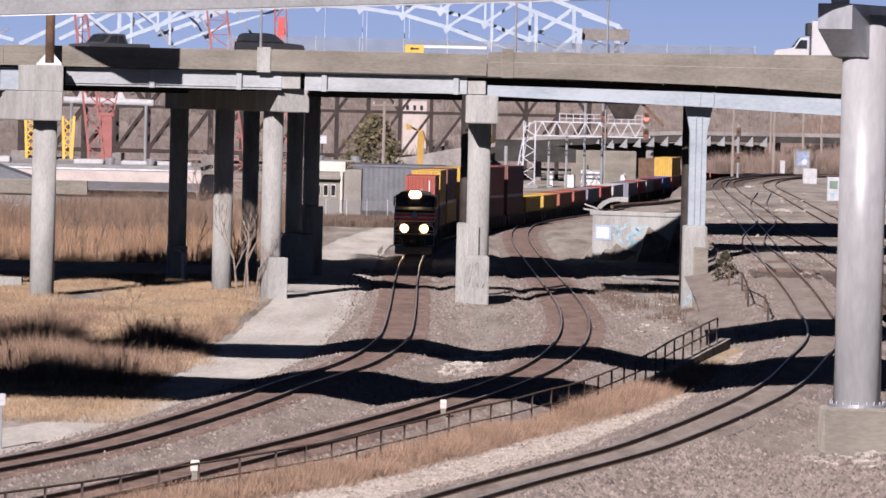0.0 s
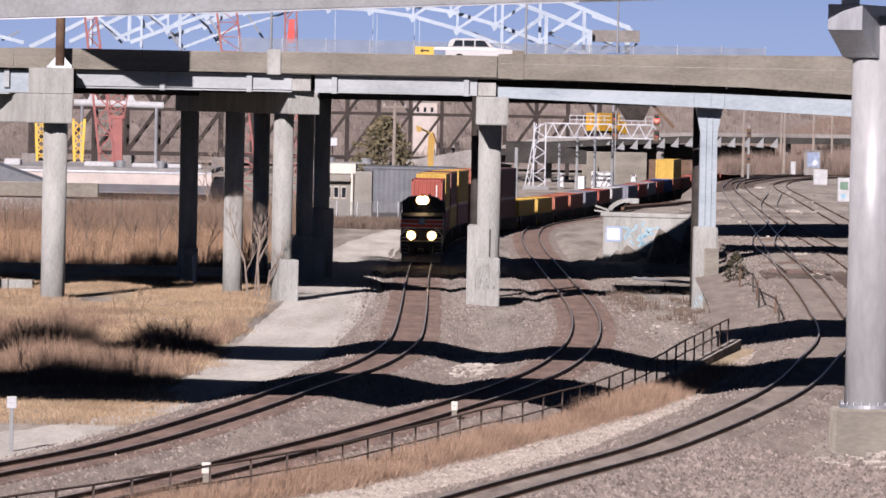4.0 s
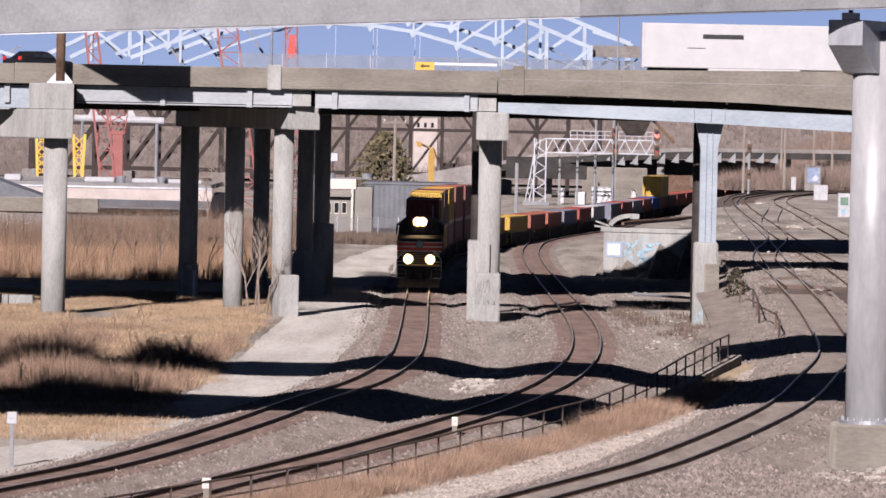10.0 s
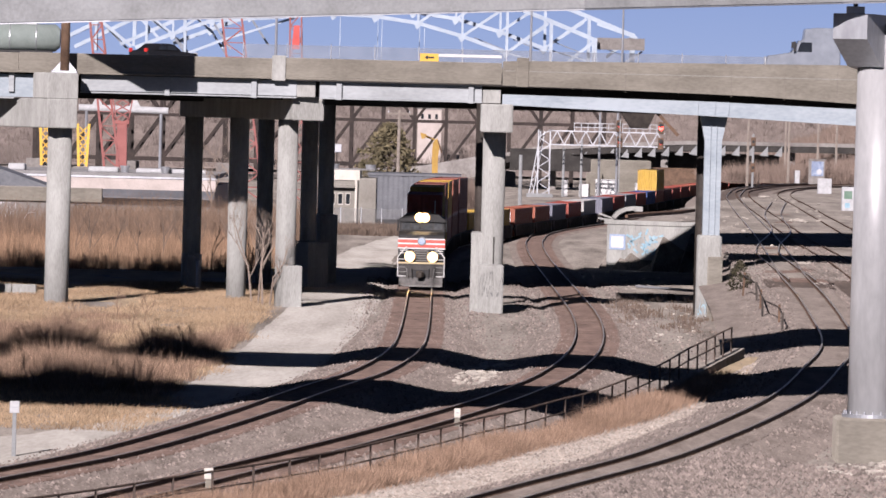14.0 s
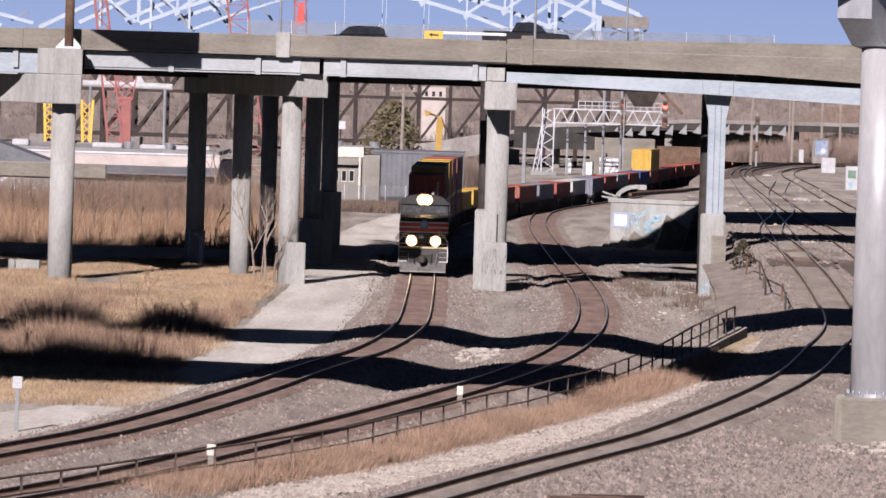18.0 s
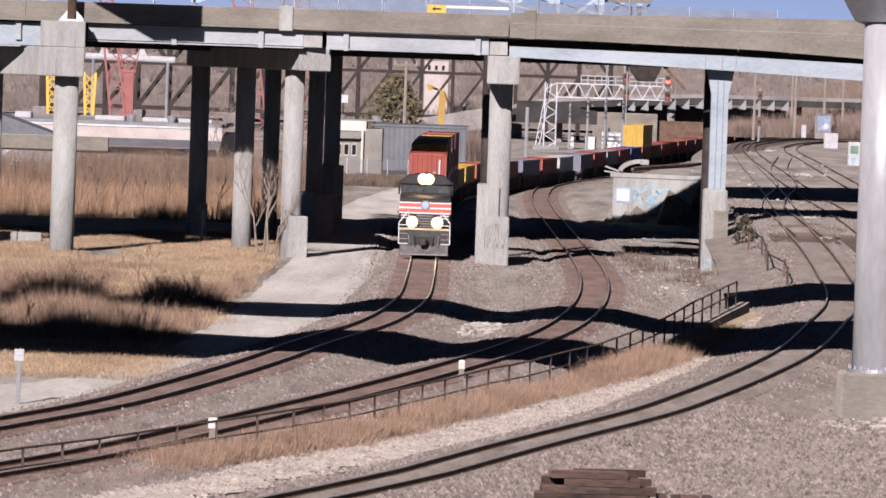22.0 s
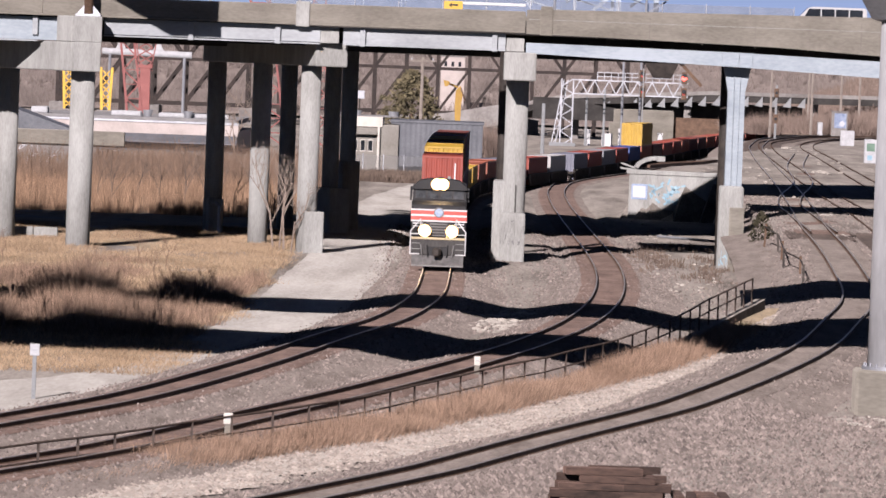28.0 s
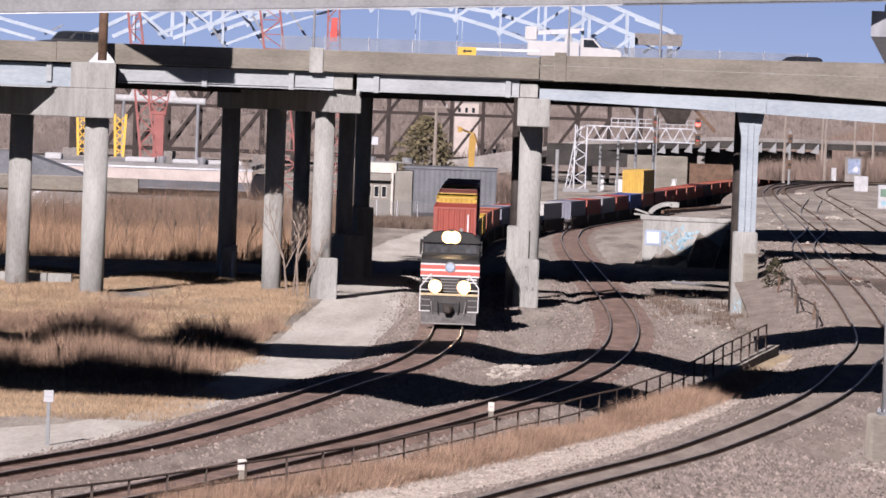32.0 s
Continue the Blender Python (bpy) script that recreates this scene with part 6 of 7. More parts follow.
def rocks():
    shapes = [rock_mesh(k) for k in range(6)]
    rnd = random.Random(21)

    def pile(name, label, x0, x1, y0, y1, n, s0, s1, shape=None):
        t = thing(name, (x0 + x1) / 2, (y0 + y1) / 2, lie((x0 + x1) / 2, (y0 + y1) / 2), label=label, category="rubble")
        for _ in range(n):
            a, r = rnd.uniform(0, 6.28), rnd.random() ** 0.6
            x, y = (x1 - x0) / 2 * r * math.cos(a), (y1 - y0) / 2 * r * math.sin(a)
            s = rnd.uniform(s0, s1)
            ob = new("rock", rnd.choice(shapes))
            ob.parent = t
            wx, wy = x + (x0 + x1) / 2, y + (y0 + y1) / 2
            ob.matrix_basis = pose(x, y, lie(wx, wy) - lie((x0 + x1) / 2, (y0 + y1) / 2) + s * 0.12, 0, 0, rnd.uniform(0, 360)) @ Matrix.Diagonal((s, s * rnd.uniform(0.7, 1.3), s * rnd.uniform(0.5, 0.9), 1))

    pile("rubble_heap", "heap of pale broken rock between the tracks", -1.0, 4.0, 267, 291, 230, 0.18, 0.6)
    pile("rubble_heap", "pale rubble round the pillar footing", 12.6, 17, 199, 206, 60, 0.15, 0.45)
    pile("rubble_heap", "scattered pale stones in the yard", 19, 27, 405, 570, 34, 0.12, 0.5)
    pile("rubble_heap", "litter of pale stones between the far tracks", 26, 42, 430, 700, 40, 0.12, 0.6)
    pile("rubble_heap", "pale stones beside the curving track", 8, 16, 395, 460, 40, 0.12, 0.4)
    pile("rubble_heap", "scattered pale stones below the wall", 8.5, 14.5, 322, 375, 36, 0.15, 0.4)
    pile("rubble_heap", "white rubble dumped between the yard tracks", 21.1, 21.9, 366.5, 369.5, 16, 0.2, 0.45)
    pile("rubble_heap", "white rubble dumped between the yard tracks", 20.3, 21.1, 336, 339, 16, 0.2, 0.42)
    pile("rubble_heap", "pale rubble in the yard", 29.6, 30.9, 526, 532, 14, 0.3, 0.6)
    pile("rubble_heap", "pale rubble in the yard", 35, 36, 686, 692, 10, 0.3, 0.7)
    pile("rubble_heap", "loose stones along the pale rock strip", 2, 12, 210, 228, 30, 0.12, 0.3)
    verts, faces = [], []
    for _ in range(26000):
        k = rnd.randrange(len(FENCE) - 2)
        p = FENCE[k]
        x, y = p.x + 1.3 + 4.6 * rnd.random() ** 1.4, p.y + rnd.uniform(-0.4, 0.4)
        s, z = rnd.choice((0.02, 0.03, 0.05, 0.08)) * rnd.uniform(0.8, 1.3), lie(x, y) + 0.045
        i = len(verts)
        verts += [(x - s, y - s, z), (x + s, y - s * 0.7, z), (x + s * 0.6, y + s, z), (x, y, z + s * 0.9)]
        faces += [(i, i + 1, i + 3), (i + 1, i + 2, i + 3), (i + 2, i, i + 3)]
    tagged(raw("crushed_stone", verts, faces, PALE_CRUSH, None, "loose pale crushed stone along the fence"), "", "stone", "", "stuff")
    # coarse stones over the ballast and the open ground
    verts, faces = [], []

    def stone(x, y, z, s):
        i = len(verts)
        verts.extend([(x - s, y - s, z - 0.02), (x + s, y - s * 0.7, z - 0.02), (x + s * 0.6, y + s, z - 0.02), (x + rnd.uniform(-0.5, 0.5) * s, y, z + s * rnd.uniform(0.7, 1.4))])
        faces.extend([(i, i + 1, i + 3), (i + 1, i + 2, i + 3), (i + 2, i, i + 3)])

    for line, height in ((TRACK_3, yard), (TRACK_1, flat), (TRACK_2, flat)):
        near = [p for p in line if 150 < p.y < 420]
        for _ in range(22000):
            i = min(len(near) - 2, 1 + int(len(near) * rnd.random() ** 1.5))
            p = near[i]
            d = (near[i + 1] - near[i - 1]).normalized()
            a = rnd.choice((-1, 1)) * rnd.uniform(0.85, 3.9)
            x, y = p.x + d.y * a, p.y - d.x * a
            z = max(lie(x, y), height(p.x, p.y) + float(np.interp(abs(a), [1.75, 3.6, 9], [-0.21, -0.62, -2])))
            stone(x, y, z, rnd.choice((0.03, 0.04, 0.05, 0.06, 0.08)) * rnd.uniform(0.8, 1.2))
    for _ in range(56000):
        y = 150 + 200 * rnd.random() ** 1.6
        edge = float(np.interp(y, EDGE_Y, EDGE_X))
        x = rnd.uniform(-20, 19)
        if x < float(np.interp(y, [150, 187, 212, 240, 300, 360], [-26, -18, -12.5, -8, -5.2, -5])):
            continue
        if x < edge and y < 250 and x > edge - 1.5:
            continue
        stone(x, y, lie(x, y), rnd.choice((0.03, 0.04, 0.05, 0.07, 0.09)) * rnd.uniform(0.7, 1.2))
    line_x, line_y = np.array([p.x for p in TRACK_3[:200]]), np.array([p.y for p in TRACK_3[:200]])
    for _ in range(24000):
        y, off = rnd.uniform(148, 205), 1.2 + 12 * rnd.random() ** 1.6
        x = float(np.interp(y, line_y, line_x)) + off
        stone(x, y, max(lie(x, y), rises(y) - 0.2 - 0.19 * max(0.0, off - 1.75)), rnd.choice((0.03, 0.05, 0.07, 0.1)) * rnd.uniform(0.7, 1.2))
    tagged(raw("loose_ballast", verts, faces, LOOSE, None, "coarse loose ballast stones beside the rails"), "", "ballast", "", "stuff")


LOOSE = surf("loose_ballast_stone", (0.125, 0.103, 0.09), (0.285, 0.24, 0.213), 1.5, 0.95, 0, 0.2, 8.0, island=0.45)


def tie_pile():
    t = thing("tie_stack", 4.3, 157.6, lie(4.4, 156), label="untidy stack of old wooden railway ties", category="timber stack")
    rnd = random.Random(31)
    wood = surf("old_tie_wood", (0.022, 0.015, 0.012), (0.128, 0.079, 0.06), 1.4, 0.95, 0, 0.3, 10.0, random_tint=0.4, stretch=(0.3, 1, 1))
    for layer in range(5):
        for row in range(5):
            part("tie", box(-0.125, 0.125, -1.2, 1.2, 0, 0.19, 0.015, None, pose(1.45 + row * 0.3 + rnd.uniform(-0.04, 0.04) - layer * 0.04, rnd.uniform(-0.5, -0.1), layer * 0.2, 0, 0, rnd.uniform(-6, 6))), wood, t)
    for layer in range(8):
        for row in range(8):
            l = rnd.uniform(2.2, 2.75)
            side = -1 if row % 2 else 1
            x = side * (1.12 - layer * 0.03) + rnd.uniform(-0.22, 0.22)
            y = -0.6 + (row // 2) * 0.36 + layer * 0.05
            if side > 0:
                x -= 1.1
            if (layer > 4 and side < 0 and x < -0.9) or (layer > 6 and rnd.random() < 0.5):
                continue
            l *= 0.85
            part("tie", box(-l / 2, l / 2, -0.125, 0.125, 0, 0.19, 0.015, None, pose(x, y, layer * 0.2, 0, 0, rnd.uniform(-9, 9))), wood, t)


def grasses():
    rnd = random.Random(77)
    verts, faces = [], []
    for _ in range(40000):
        x, y = rnd.uniform(-46, -10.8), rnd.uniform(222, 394)
        thick = noise.noise((x * 0.22, y * 0.05, 3.0))
        road = float(np.interp(y, [210, 237, 288, 320, 358, 394], [-13.2, -11.2, -11.0, -10.9, -10.2, -10.4]))
        if x > road + 0.9 - abs(thick) * 4.5 - 1.2 * rnd.random() ** 3 or thick < -0.3:
            continue
        sprig(verts, faces, x, y, lie(x, y), rnd.uniform(0.08, 0.3) * (1 + 1.3 * max(0, thick)), rnd, 9, 0.009, 2.2)
    tagged(raw("dry_grass", verts, faces, STRAW, None, "straw-yellow dry grass"), "", "grass", "", "stuff")
    verts, faces = [], []
    for _ in range(6500):
        x, y = rnd.uniform(-48, -13.6), 423 + 76 * rnd.random() ** 1.1
        if noise.noise((x * 0.15, y * 0.05, 8.0)) < -0.3 or x > -12.5:
            continue
        sprig(verts, faces, x, y, lie(x, y), rnd.uniform(0.9, 2.4) * (1 + 0.5 * noise.noise((x * 0.25, y * 0.06, 1))), rnd, 9, 0.014, 1.0)
    reeds = (verts, faces)
    verts, faces = [], []
    tawny = ([], [])
    for k in range(15000):
        x, y = rnd.uniform(-36, -11.0), rnd.choice((rnd.uniform(258, 302), rnd.uniform(238, 262), rnd.uniform(300, 335)))
        tuft = noise.noise((x * 0.16, y * 0.035, 12.0)) + 0.35 * noise.noise((x * 0.9, y * 0.2, 3.0))
        if tuft < -0.05 or x > -11.6 - 1.6 * noise.noise((y * 0.12, 7.0, 2.0)) - (270 - y) * 0.05 * (y < 270):
            continue
        v, f = (verts, faces) if k % 5 < 2 else tawny
        tall = 0.55 + 2.6 * max(0.0, tuft - 0.05)
        sprig(v, f, x, y, lie(x, y), rnd.uniform(0.5, 1.15) * tall, rnd, 12, 0.007, 1.3)
    tagged(raw("tawny_brush", tawny[0], tawny[1], VERGE, None, "tangled tawny brush in the dry field"), "", "brush", "", "stuff")
    for _ in range(4200):
        x, y = rnd.uniform(-46, -13), rnd.uniform(470, 560)
        if noise.noise((x * 0.2, y * 0.03, 9.0)) > -0.2:
            sprig(verts, faces, x, y, lie(x, y), rnd.uniform(1.4, 4.6) * (1 + 0.4 * noise.noise((x * 0.3, y * 0.05, 4.0))), rnd, 10, 0.013, 1.2)
    for k in range(2600):
        x = rnd.uniform(-36, -11.4)
        y = rnd.choice((rnd.uniform(286, 301), rnd.uniform(249, 264)))
        clump = noise.noise((x * 0.28, y * 0.06, 41.0)) + 0.3 * noise.noise((x * 1.1, y * 0.3, 5.0))
        if clump < -0.12 or x > -12.2 - 2.2 * noise.noise((y * 0.2, 3.0, 9.0)) - (2.0 if y < 270 else 0.0):
            continue
        sprig(verts, faces, x, y, lie(x, y), rnd.uniform(0.7, 1.5) * (1.0 + 1.2 * max(0.0, clump)), rnd, 15, 0.008, 1.5)
    tagged(raw("low_brush", verts, faces, BRUSH_TWIG, None, "low dark-brown leafless brush in the field"), "", "brush", "", "stuff")
    verts, faces = reeds
    tagged(raw("tall_reeds", verts, faces, BRUSH, None, "tall reddish-brown dry reeds under the bridge"), "", "reeds", "", "stuff")
    verts, faces = [], []
    for _ in range(12000):
        k = rnd.randrange(4, len(FENCE) - 4)
        p = FENCE[k]
        dens = float(np.interp(p.y, [157, 177, 202, 237, 245, 255], [0.25, 0.5, 1, 1, 0.5, 0]))
        if rnd.random() > dens:
            continue
        x, y = p.x + rnd.uniform(0.0, 1.9), p.y + rnd.uniform(-0.5, 0.5)
        sprig(verts, faces, x, y, lie(x, y), rnd.uniform(0.15, 0.6), rnd, 9, 0.006, 1.7)
    for _ in range(5200):
        k = rnd.randrange(70, len(FENCE) - 60)
        p = FENCE[k]
        if noise.noise((p.x * 0.5, p.y * 0.11, 30.0)) < -0.08:
            continue
        x, y = p.x + rnd.uniform(-0.6, 1.7), p.y + rnd.uniform(-0.5, 0.5)
        sprig(verts, faces, x, y, lie(x, y), rnd.uniform(0.4, 0.95), rnd, 9, 0.006, 1.2)
    tagged(raw("verge_grass", verts, faces, VERGE, None, "tawny dry grass along the fence"), "", "grass", "", "stuff")
    verts, faces = [], []
    for _ in range(500):
        k = rnd.random()
        x, y = rnd.uniform(8.5, 15.2), rnd.uniform(333, 393)
        if noise.noise((x * 0.5, y * 0.1, 5)) > -0.05:
            sprig(verts, faces, x, y, lie(x, y), rnd.uniform(0.2, 0.5), rnd, 6, 0.02, 0.8)
    for _ in range(2500):
        x, y = rnd.uniform(-13, -4), rnd.uniform(562, 583)
        sprig(verts, faces, x, y, lie(x, y), rnd.uniform(0.4, 1.2), rnd, 5, 0.04, 0.7)
    tagged(raw("sparse_grass", verts, faces, TWIG, None, "sparse brown dry grass on bare ground"), "", "grass", "", "stuff")
    for k in range(5):
        bare_tree("bare_bush", -13.5 - k * 4.1, 280 + 5 * math.sin(k * 2.0), lie(-20, 280), 2.2, 60 + k, "leafless dark-brown bush in the dry field", "bare bushes", 0.1, BRUSH_TWIG, 5)
    bushes = [o for o in scene.objects if o.name.startswith("bare_bush") and not o.parent]
    for k in range(34):
        src = bushes[k % 5]
        y = rnd.choice((rnd.uniform(243, 258), rnd.uniform(272, 300), rnd.uniform(272, 300), rnd.uniform(308, 333)))
        x = rnd.uniform(-32, -12.2 if y > 262 else -13)
        copy_thing(src, pose(x, y, lie(x, y), 0, 0, rnd.uniform(0, 360)))
    for k, (x, y, h) in enumerate(((-21.5, 432, 6.6), (-18.9, 428, 5.9), (-25.2, 436, 5.6), (-14.6, 421, 5.6), (-16.4, 430, 5.2), (-28, 434, 5.4), (-23.3, 430, 5.0), (-20.2, 436, 6.2), (-26.6, 428, 6.0), (-17.6, 424, 4.6))):
        bare_tree("sapling", x, y, LOW, h, 80 + k, "thin leafless sapling among the reeds", "saplings", 0.05, TWIG, 4)
    for k, (x, y, h, lean) in enumerate(((-11.55, 354, 7.6, -0.06), (-11.9, 356, 6.2, 0.05), (-11.1, 352.4, 5.4, 0.1), (-12.3, 357, 6.8, -0.12))):
        bare_tree("bare_tree", x, y, LOW, h, 91 + k, "slender pale leafless tree beside the pier", "leafless trees", lean, PALE_BARK, 5)


PALE_BARK = surf("pale_bark", (0.16, 0.125, 0.10), (0.34, 0.275, 0.225), 1.0, 0.9)
BRUSH_TWIG = surf("brush_twig", (0.088, 0.06, 0.042), (0.298, 0.201, 0.14), 0.8, 0.9, 0, 0, 9.0, island=0.3)


def beside_tracks():
    track_fence()
    abutment_wall()
    rocks()
    tie_pile()
    grasses()
    b = thing("bucket", -5.4, 245, lie(-5.4, 245), label="small black bucket lying on the gravel road", category="bucket")
    part("body", rod((0, 0, 0), (0.05, 0, 0.3), 0.13, 0.17, 12), BLACK, b)
    part("rim", rod((0.05, 0, 0.29), (0.055, 0, 0.33), 0.19, 0.19, 12), BLACK, b)
# ---- traffic ----
CAR_PAINT = {
    "black": surf("car_black", (0.010, 0.010, 0.011), (0.018, 0.018, 0.02), 0.8, 0.22, 0, 0),
    "white": surf("car_white", (0.448, 0.448, 0.448), (0.528, 0.528, 0.52), 0.8, 0.3, 0, 0),
    "grey": surf("car_grey", (0.072, 0.074, 0.077), (0.099, 0.101, 0.104), 0.8, 0.3, 0.3, 0),
    "silver": surf("car_silver", (0.42, 0.43, 0.44), (0.55, 0.56, 0.57), 0.8, 0.3, 0.4, 0),
    "slate": surf("truck_slate", (0.17, 0.19, 0.22), (0.27, 0.30, 0.34), 0.8, 0.3, 0.2, 0),
    "yellow": surf("truck_yellow", (0.6, 0.39, 0.007), (0.69, 0.48, 0.015), 0.8, 0.35, 0, 0),
    "blue": surf("car_blue", (0.10, 0.17, 0.30), (0.16, 0.25, 0.40), 0.8, 0.3, 0.2, 0),
}
TYRE = surf("tyre_rubber", (0.012, 0.012, 0.012), (0.03, 0.03, 0.03), 3.0, 0.9)
TAIL = surf("tail_lamp", (0.40, 0.02, 0.02), (0.55, 0.04, 0.03), 2.0, 0.3)
GREEN = surf("swoosh_green", (0.02, 0.30, 0.15), (0.04, 0.42, 0.22), 1.0, 0.4)
TANK_PAINT = surf("pale_green_grey_tank", (0.26, 0.31, 0.28), (0.40, 0.46, 0.43), 0.8, 0.4, 0.2)
LORRY_PAINT = surf("lorry_yellow", (0.44, 0.24, 0.02), (0.56, 0.32, 0.03), 0.8, 0.5, 0, 0)
TRAFFIC = []
LORRY = []


def wheels(t, spots, r, half):
    for x in spots:
        for s in (-1, 1):
            w = part("wheel", rod((x, s * half - 0.11, r), (x, s * half + 0.11, r), r, r, 18), TYRE, t)
            part("rim", rod((x, s * (half + 0.1), r), (x, s * (half + 0.125), r), r * 0.6, r * 0.55, 14), CAR_PAINT["silver"], w)


def car(colour, shape, label):
    """A road car that faces +x, with its wheels on z = 0."""
    t = thing("car" if shape != "pickup" else "pickup_truck", label=label, category="car" if shape != "pickup" else "pickup", group="traffic on the bridge")
    m = CAR_PAINT[colour]
    spec = {
        "suv": ([(-2.3, 0.4), (2.3, 0.4), (2.33, 0.85), (2.2, 1.02), (1.05, 1.14), (-2.28, 1.18), (-2.34, 0.8)], [(-2.2, 1.16), (1.0, 1.12), (0.3, 1.68), (-0.2, 1.76), (-1.75, 1.74), (-2.05, 1.62)], 0.95, (-1.4, 1.42), 0.37),
        "sedan": ([(-2.3, 0.35), (2.3, 0.35), (2.33, 0.7), (2.15, 0.84), (0.95, 0.95), (-1.75, 0.98), (-2.3, 0.92)], [(-1.8, 0.96), (0.95, 0.94), (0.2, 1.38), (-0.3, 1.45), (-0.95, 1.43)], 0.9, (-1.4, 1.4), 0.33),
        "pickup": ([(-2.9, 0.5), (2.85, 0.5), (2.9, 0.95), (2.75, 1.15), (1.45, 1.25), (-2.88, 1.25), (-2.92, 0.8)], [(-0.95, 1.24), (1.4, 1.22), (0.75, 1.80), (0.3, 1.9), (-0.65, 1.88)], 0.98, (-1.85, 1.85), 0.41),
        "van": ([(-2.8, 0.4), (2.75, 0.4), (2.8, 0.9), (2.6, 1.15), (1.9, 1.28), (-2.82, 1.3)], [(-2.8, 1.28), (1.9, 1.26), (1.25, 1.95), (0.9, 2.08), (-2.65, 2.08), (-2.78, 1.9)], 1.0, (-1.75, 1.8), 0.38),
    }[shape]
    body, top, half, spots, r = spec
    bm = prism(body, -half, half)
    bmesh.ops.bevel(bm, geom=bm.edges[:], offset=0.05, segments=1, affect="EDGES")
    part("body", bm, m, t)
    bm = prism(top, -half + 0.1, half - 0.1)
    bmesh.ops.bevel(bm, geom=bm.edges[:], offset=0.06, segments=1, affect="EDGES")
    cabin = part("cabin", bm, m, t)
    z0, z1 = min(z for _, z in top) + 0.1, max(z for _, z in top) - 0.14
    lo, hi = min(x for x, _ in top), max(x for x, _ in top)
    n = {"suv": 3, "sedan": 2, "pickup": 2, "van": 4}[shape]
    a, b = lo + 0.28 + (0.25 if shape == "sedan" else 0), hi - 0.62
    for k in range(n):
        x0, x1 = a + (b - a) * k / n + 0.04, a + (b - a) * (k + 1) / n - 0.04
        for s in (-1, 1):
            part("side_window", prism([(x0, z0), (x1 + (0.22 if k == n - 1 else 0), z0), (x1 - 0.1 * (k == n - 1), z1), (x0 + (0.2 if k == 0 and shape != "van" else 0), z1)], s * (half - 0.1) - 0.012, s * (half - 0.1) + 0.012), GLASS_DARK, cabin)
    part("windscreen", bar((hi - 0.12, 0, z0), (hi - 0.68, 0, z1 + 0.04), half * 1.6, 0.04), GLASS_DARK, cabin)
    for s in (-1, 1):
        part("tail_light", box(-abs(body[0][0]) - 0.03, -abs(body[0][0]) + 0.08, s * half * 0.8 - 0.12, s * half * 0.8 + 0.12, 0.85, 1.1), TAIL, t)
        part("headlight", box(abs(body[1][0]) - 0.1, abs(body[1][0]) + 0.02, s * half * 0.75 - 0.15, s * half * 0.75 + 0.15, 0.75, 0.92), CAR_PAINT["silver"], t)
    part("bumper", box(-abs(body[0][0]) - 0.05, abs(body[1][0]) + 0.05, -half + 0.1, half - 0.1, 0.42, 0.58, 0.03), BLACK, t)
    if shape == "pickup":
        part("bed", box(-2.82, -1.02, -half + 0.12, half - 0.12, 1.2, 1.262), BLACK, t)
    wheels(t, spots, r, half - 0.1)
    return t


def tractor(t, x, colour, sleeper=True):
    """The cab of a lorry, its nose at x, facing +x."""
    m = CAR_PAINT[colour]
    bm = prism([(x - 6.4, 1.0), (x - 0.1, 1.0), (x, 1.6), (x - 0.15, 2.0), (x - 1.7, 2.25), (x - 2.2, 3.05), (x - 2.5, 3.1), (x - 2.6, 3.85), (x - 3.4, 3.95), (x - 5.0, 3.95) if sleeper else (x - 3.6, 3.2), (x - 5.05, 1.4) if sleeper else (x - 3.8, 1.4), (x - 6.4, 1.3)], -1.15, 1.15)
    bmesh.ops.bevel(bm, geom=bm.edges[:], offset=0.07, segments=1, affect="EDGES")
    cab = part("cab", bm, m, t)
    for s in (-1, 1):
        part("side_window", prism([(x - 3.1, 2.3), (x - 2.1, 2.3), (x - 2.35, 2.95), (x - 3.1, 2.95)], s * 1.15 - 0.015, s * 1.15 + 0.015), GLASS_DARK, cab)
        part("fuel_tank", rod((x - 4.9, s * 0.95, 0.85), (x - 3.4, s * 0.95, 0.85), 0.32, 0.32, 14), CAR_PAINT["silver"], t)
        part("mirror", box(x - 2.0, x - 1.85, s * 1.35 - 0.08, s * 1.35 + 0.08, 2.3, 3.0), BLACK, cab)
        part("headlight", box(x - 0.2, x + 0.02, s * 0.85 - 0.2, s * 0.85 + 0.2, 1.2, 1.5), CAR_PAINT["silver"], cab)
    part("windscreen", bar((x - 1.72, 0, 2.3), (x - 2.2, 0, 3.05), 1.9, 0.05), GLASS_DARK, cab)
    part("grille", box(x - 0.05, x + 0.03, -0.55, 0.55, 1.15, 1.95, 0.02), CAR_PAINT["silver"], cab)
    part("bumper", box(x - 0.5, x + 0.05, -1.2, 1.2, 0.4, 0.95, 0.05), CAR_PAINT["silver"], t)
    wheels(t, (x - 1.1, x - 5.2, x - 6.4), 0.5, 1.0)


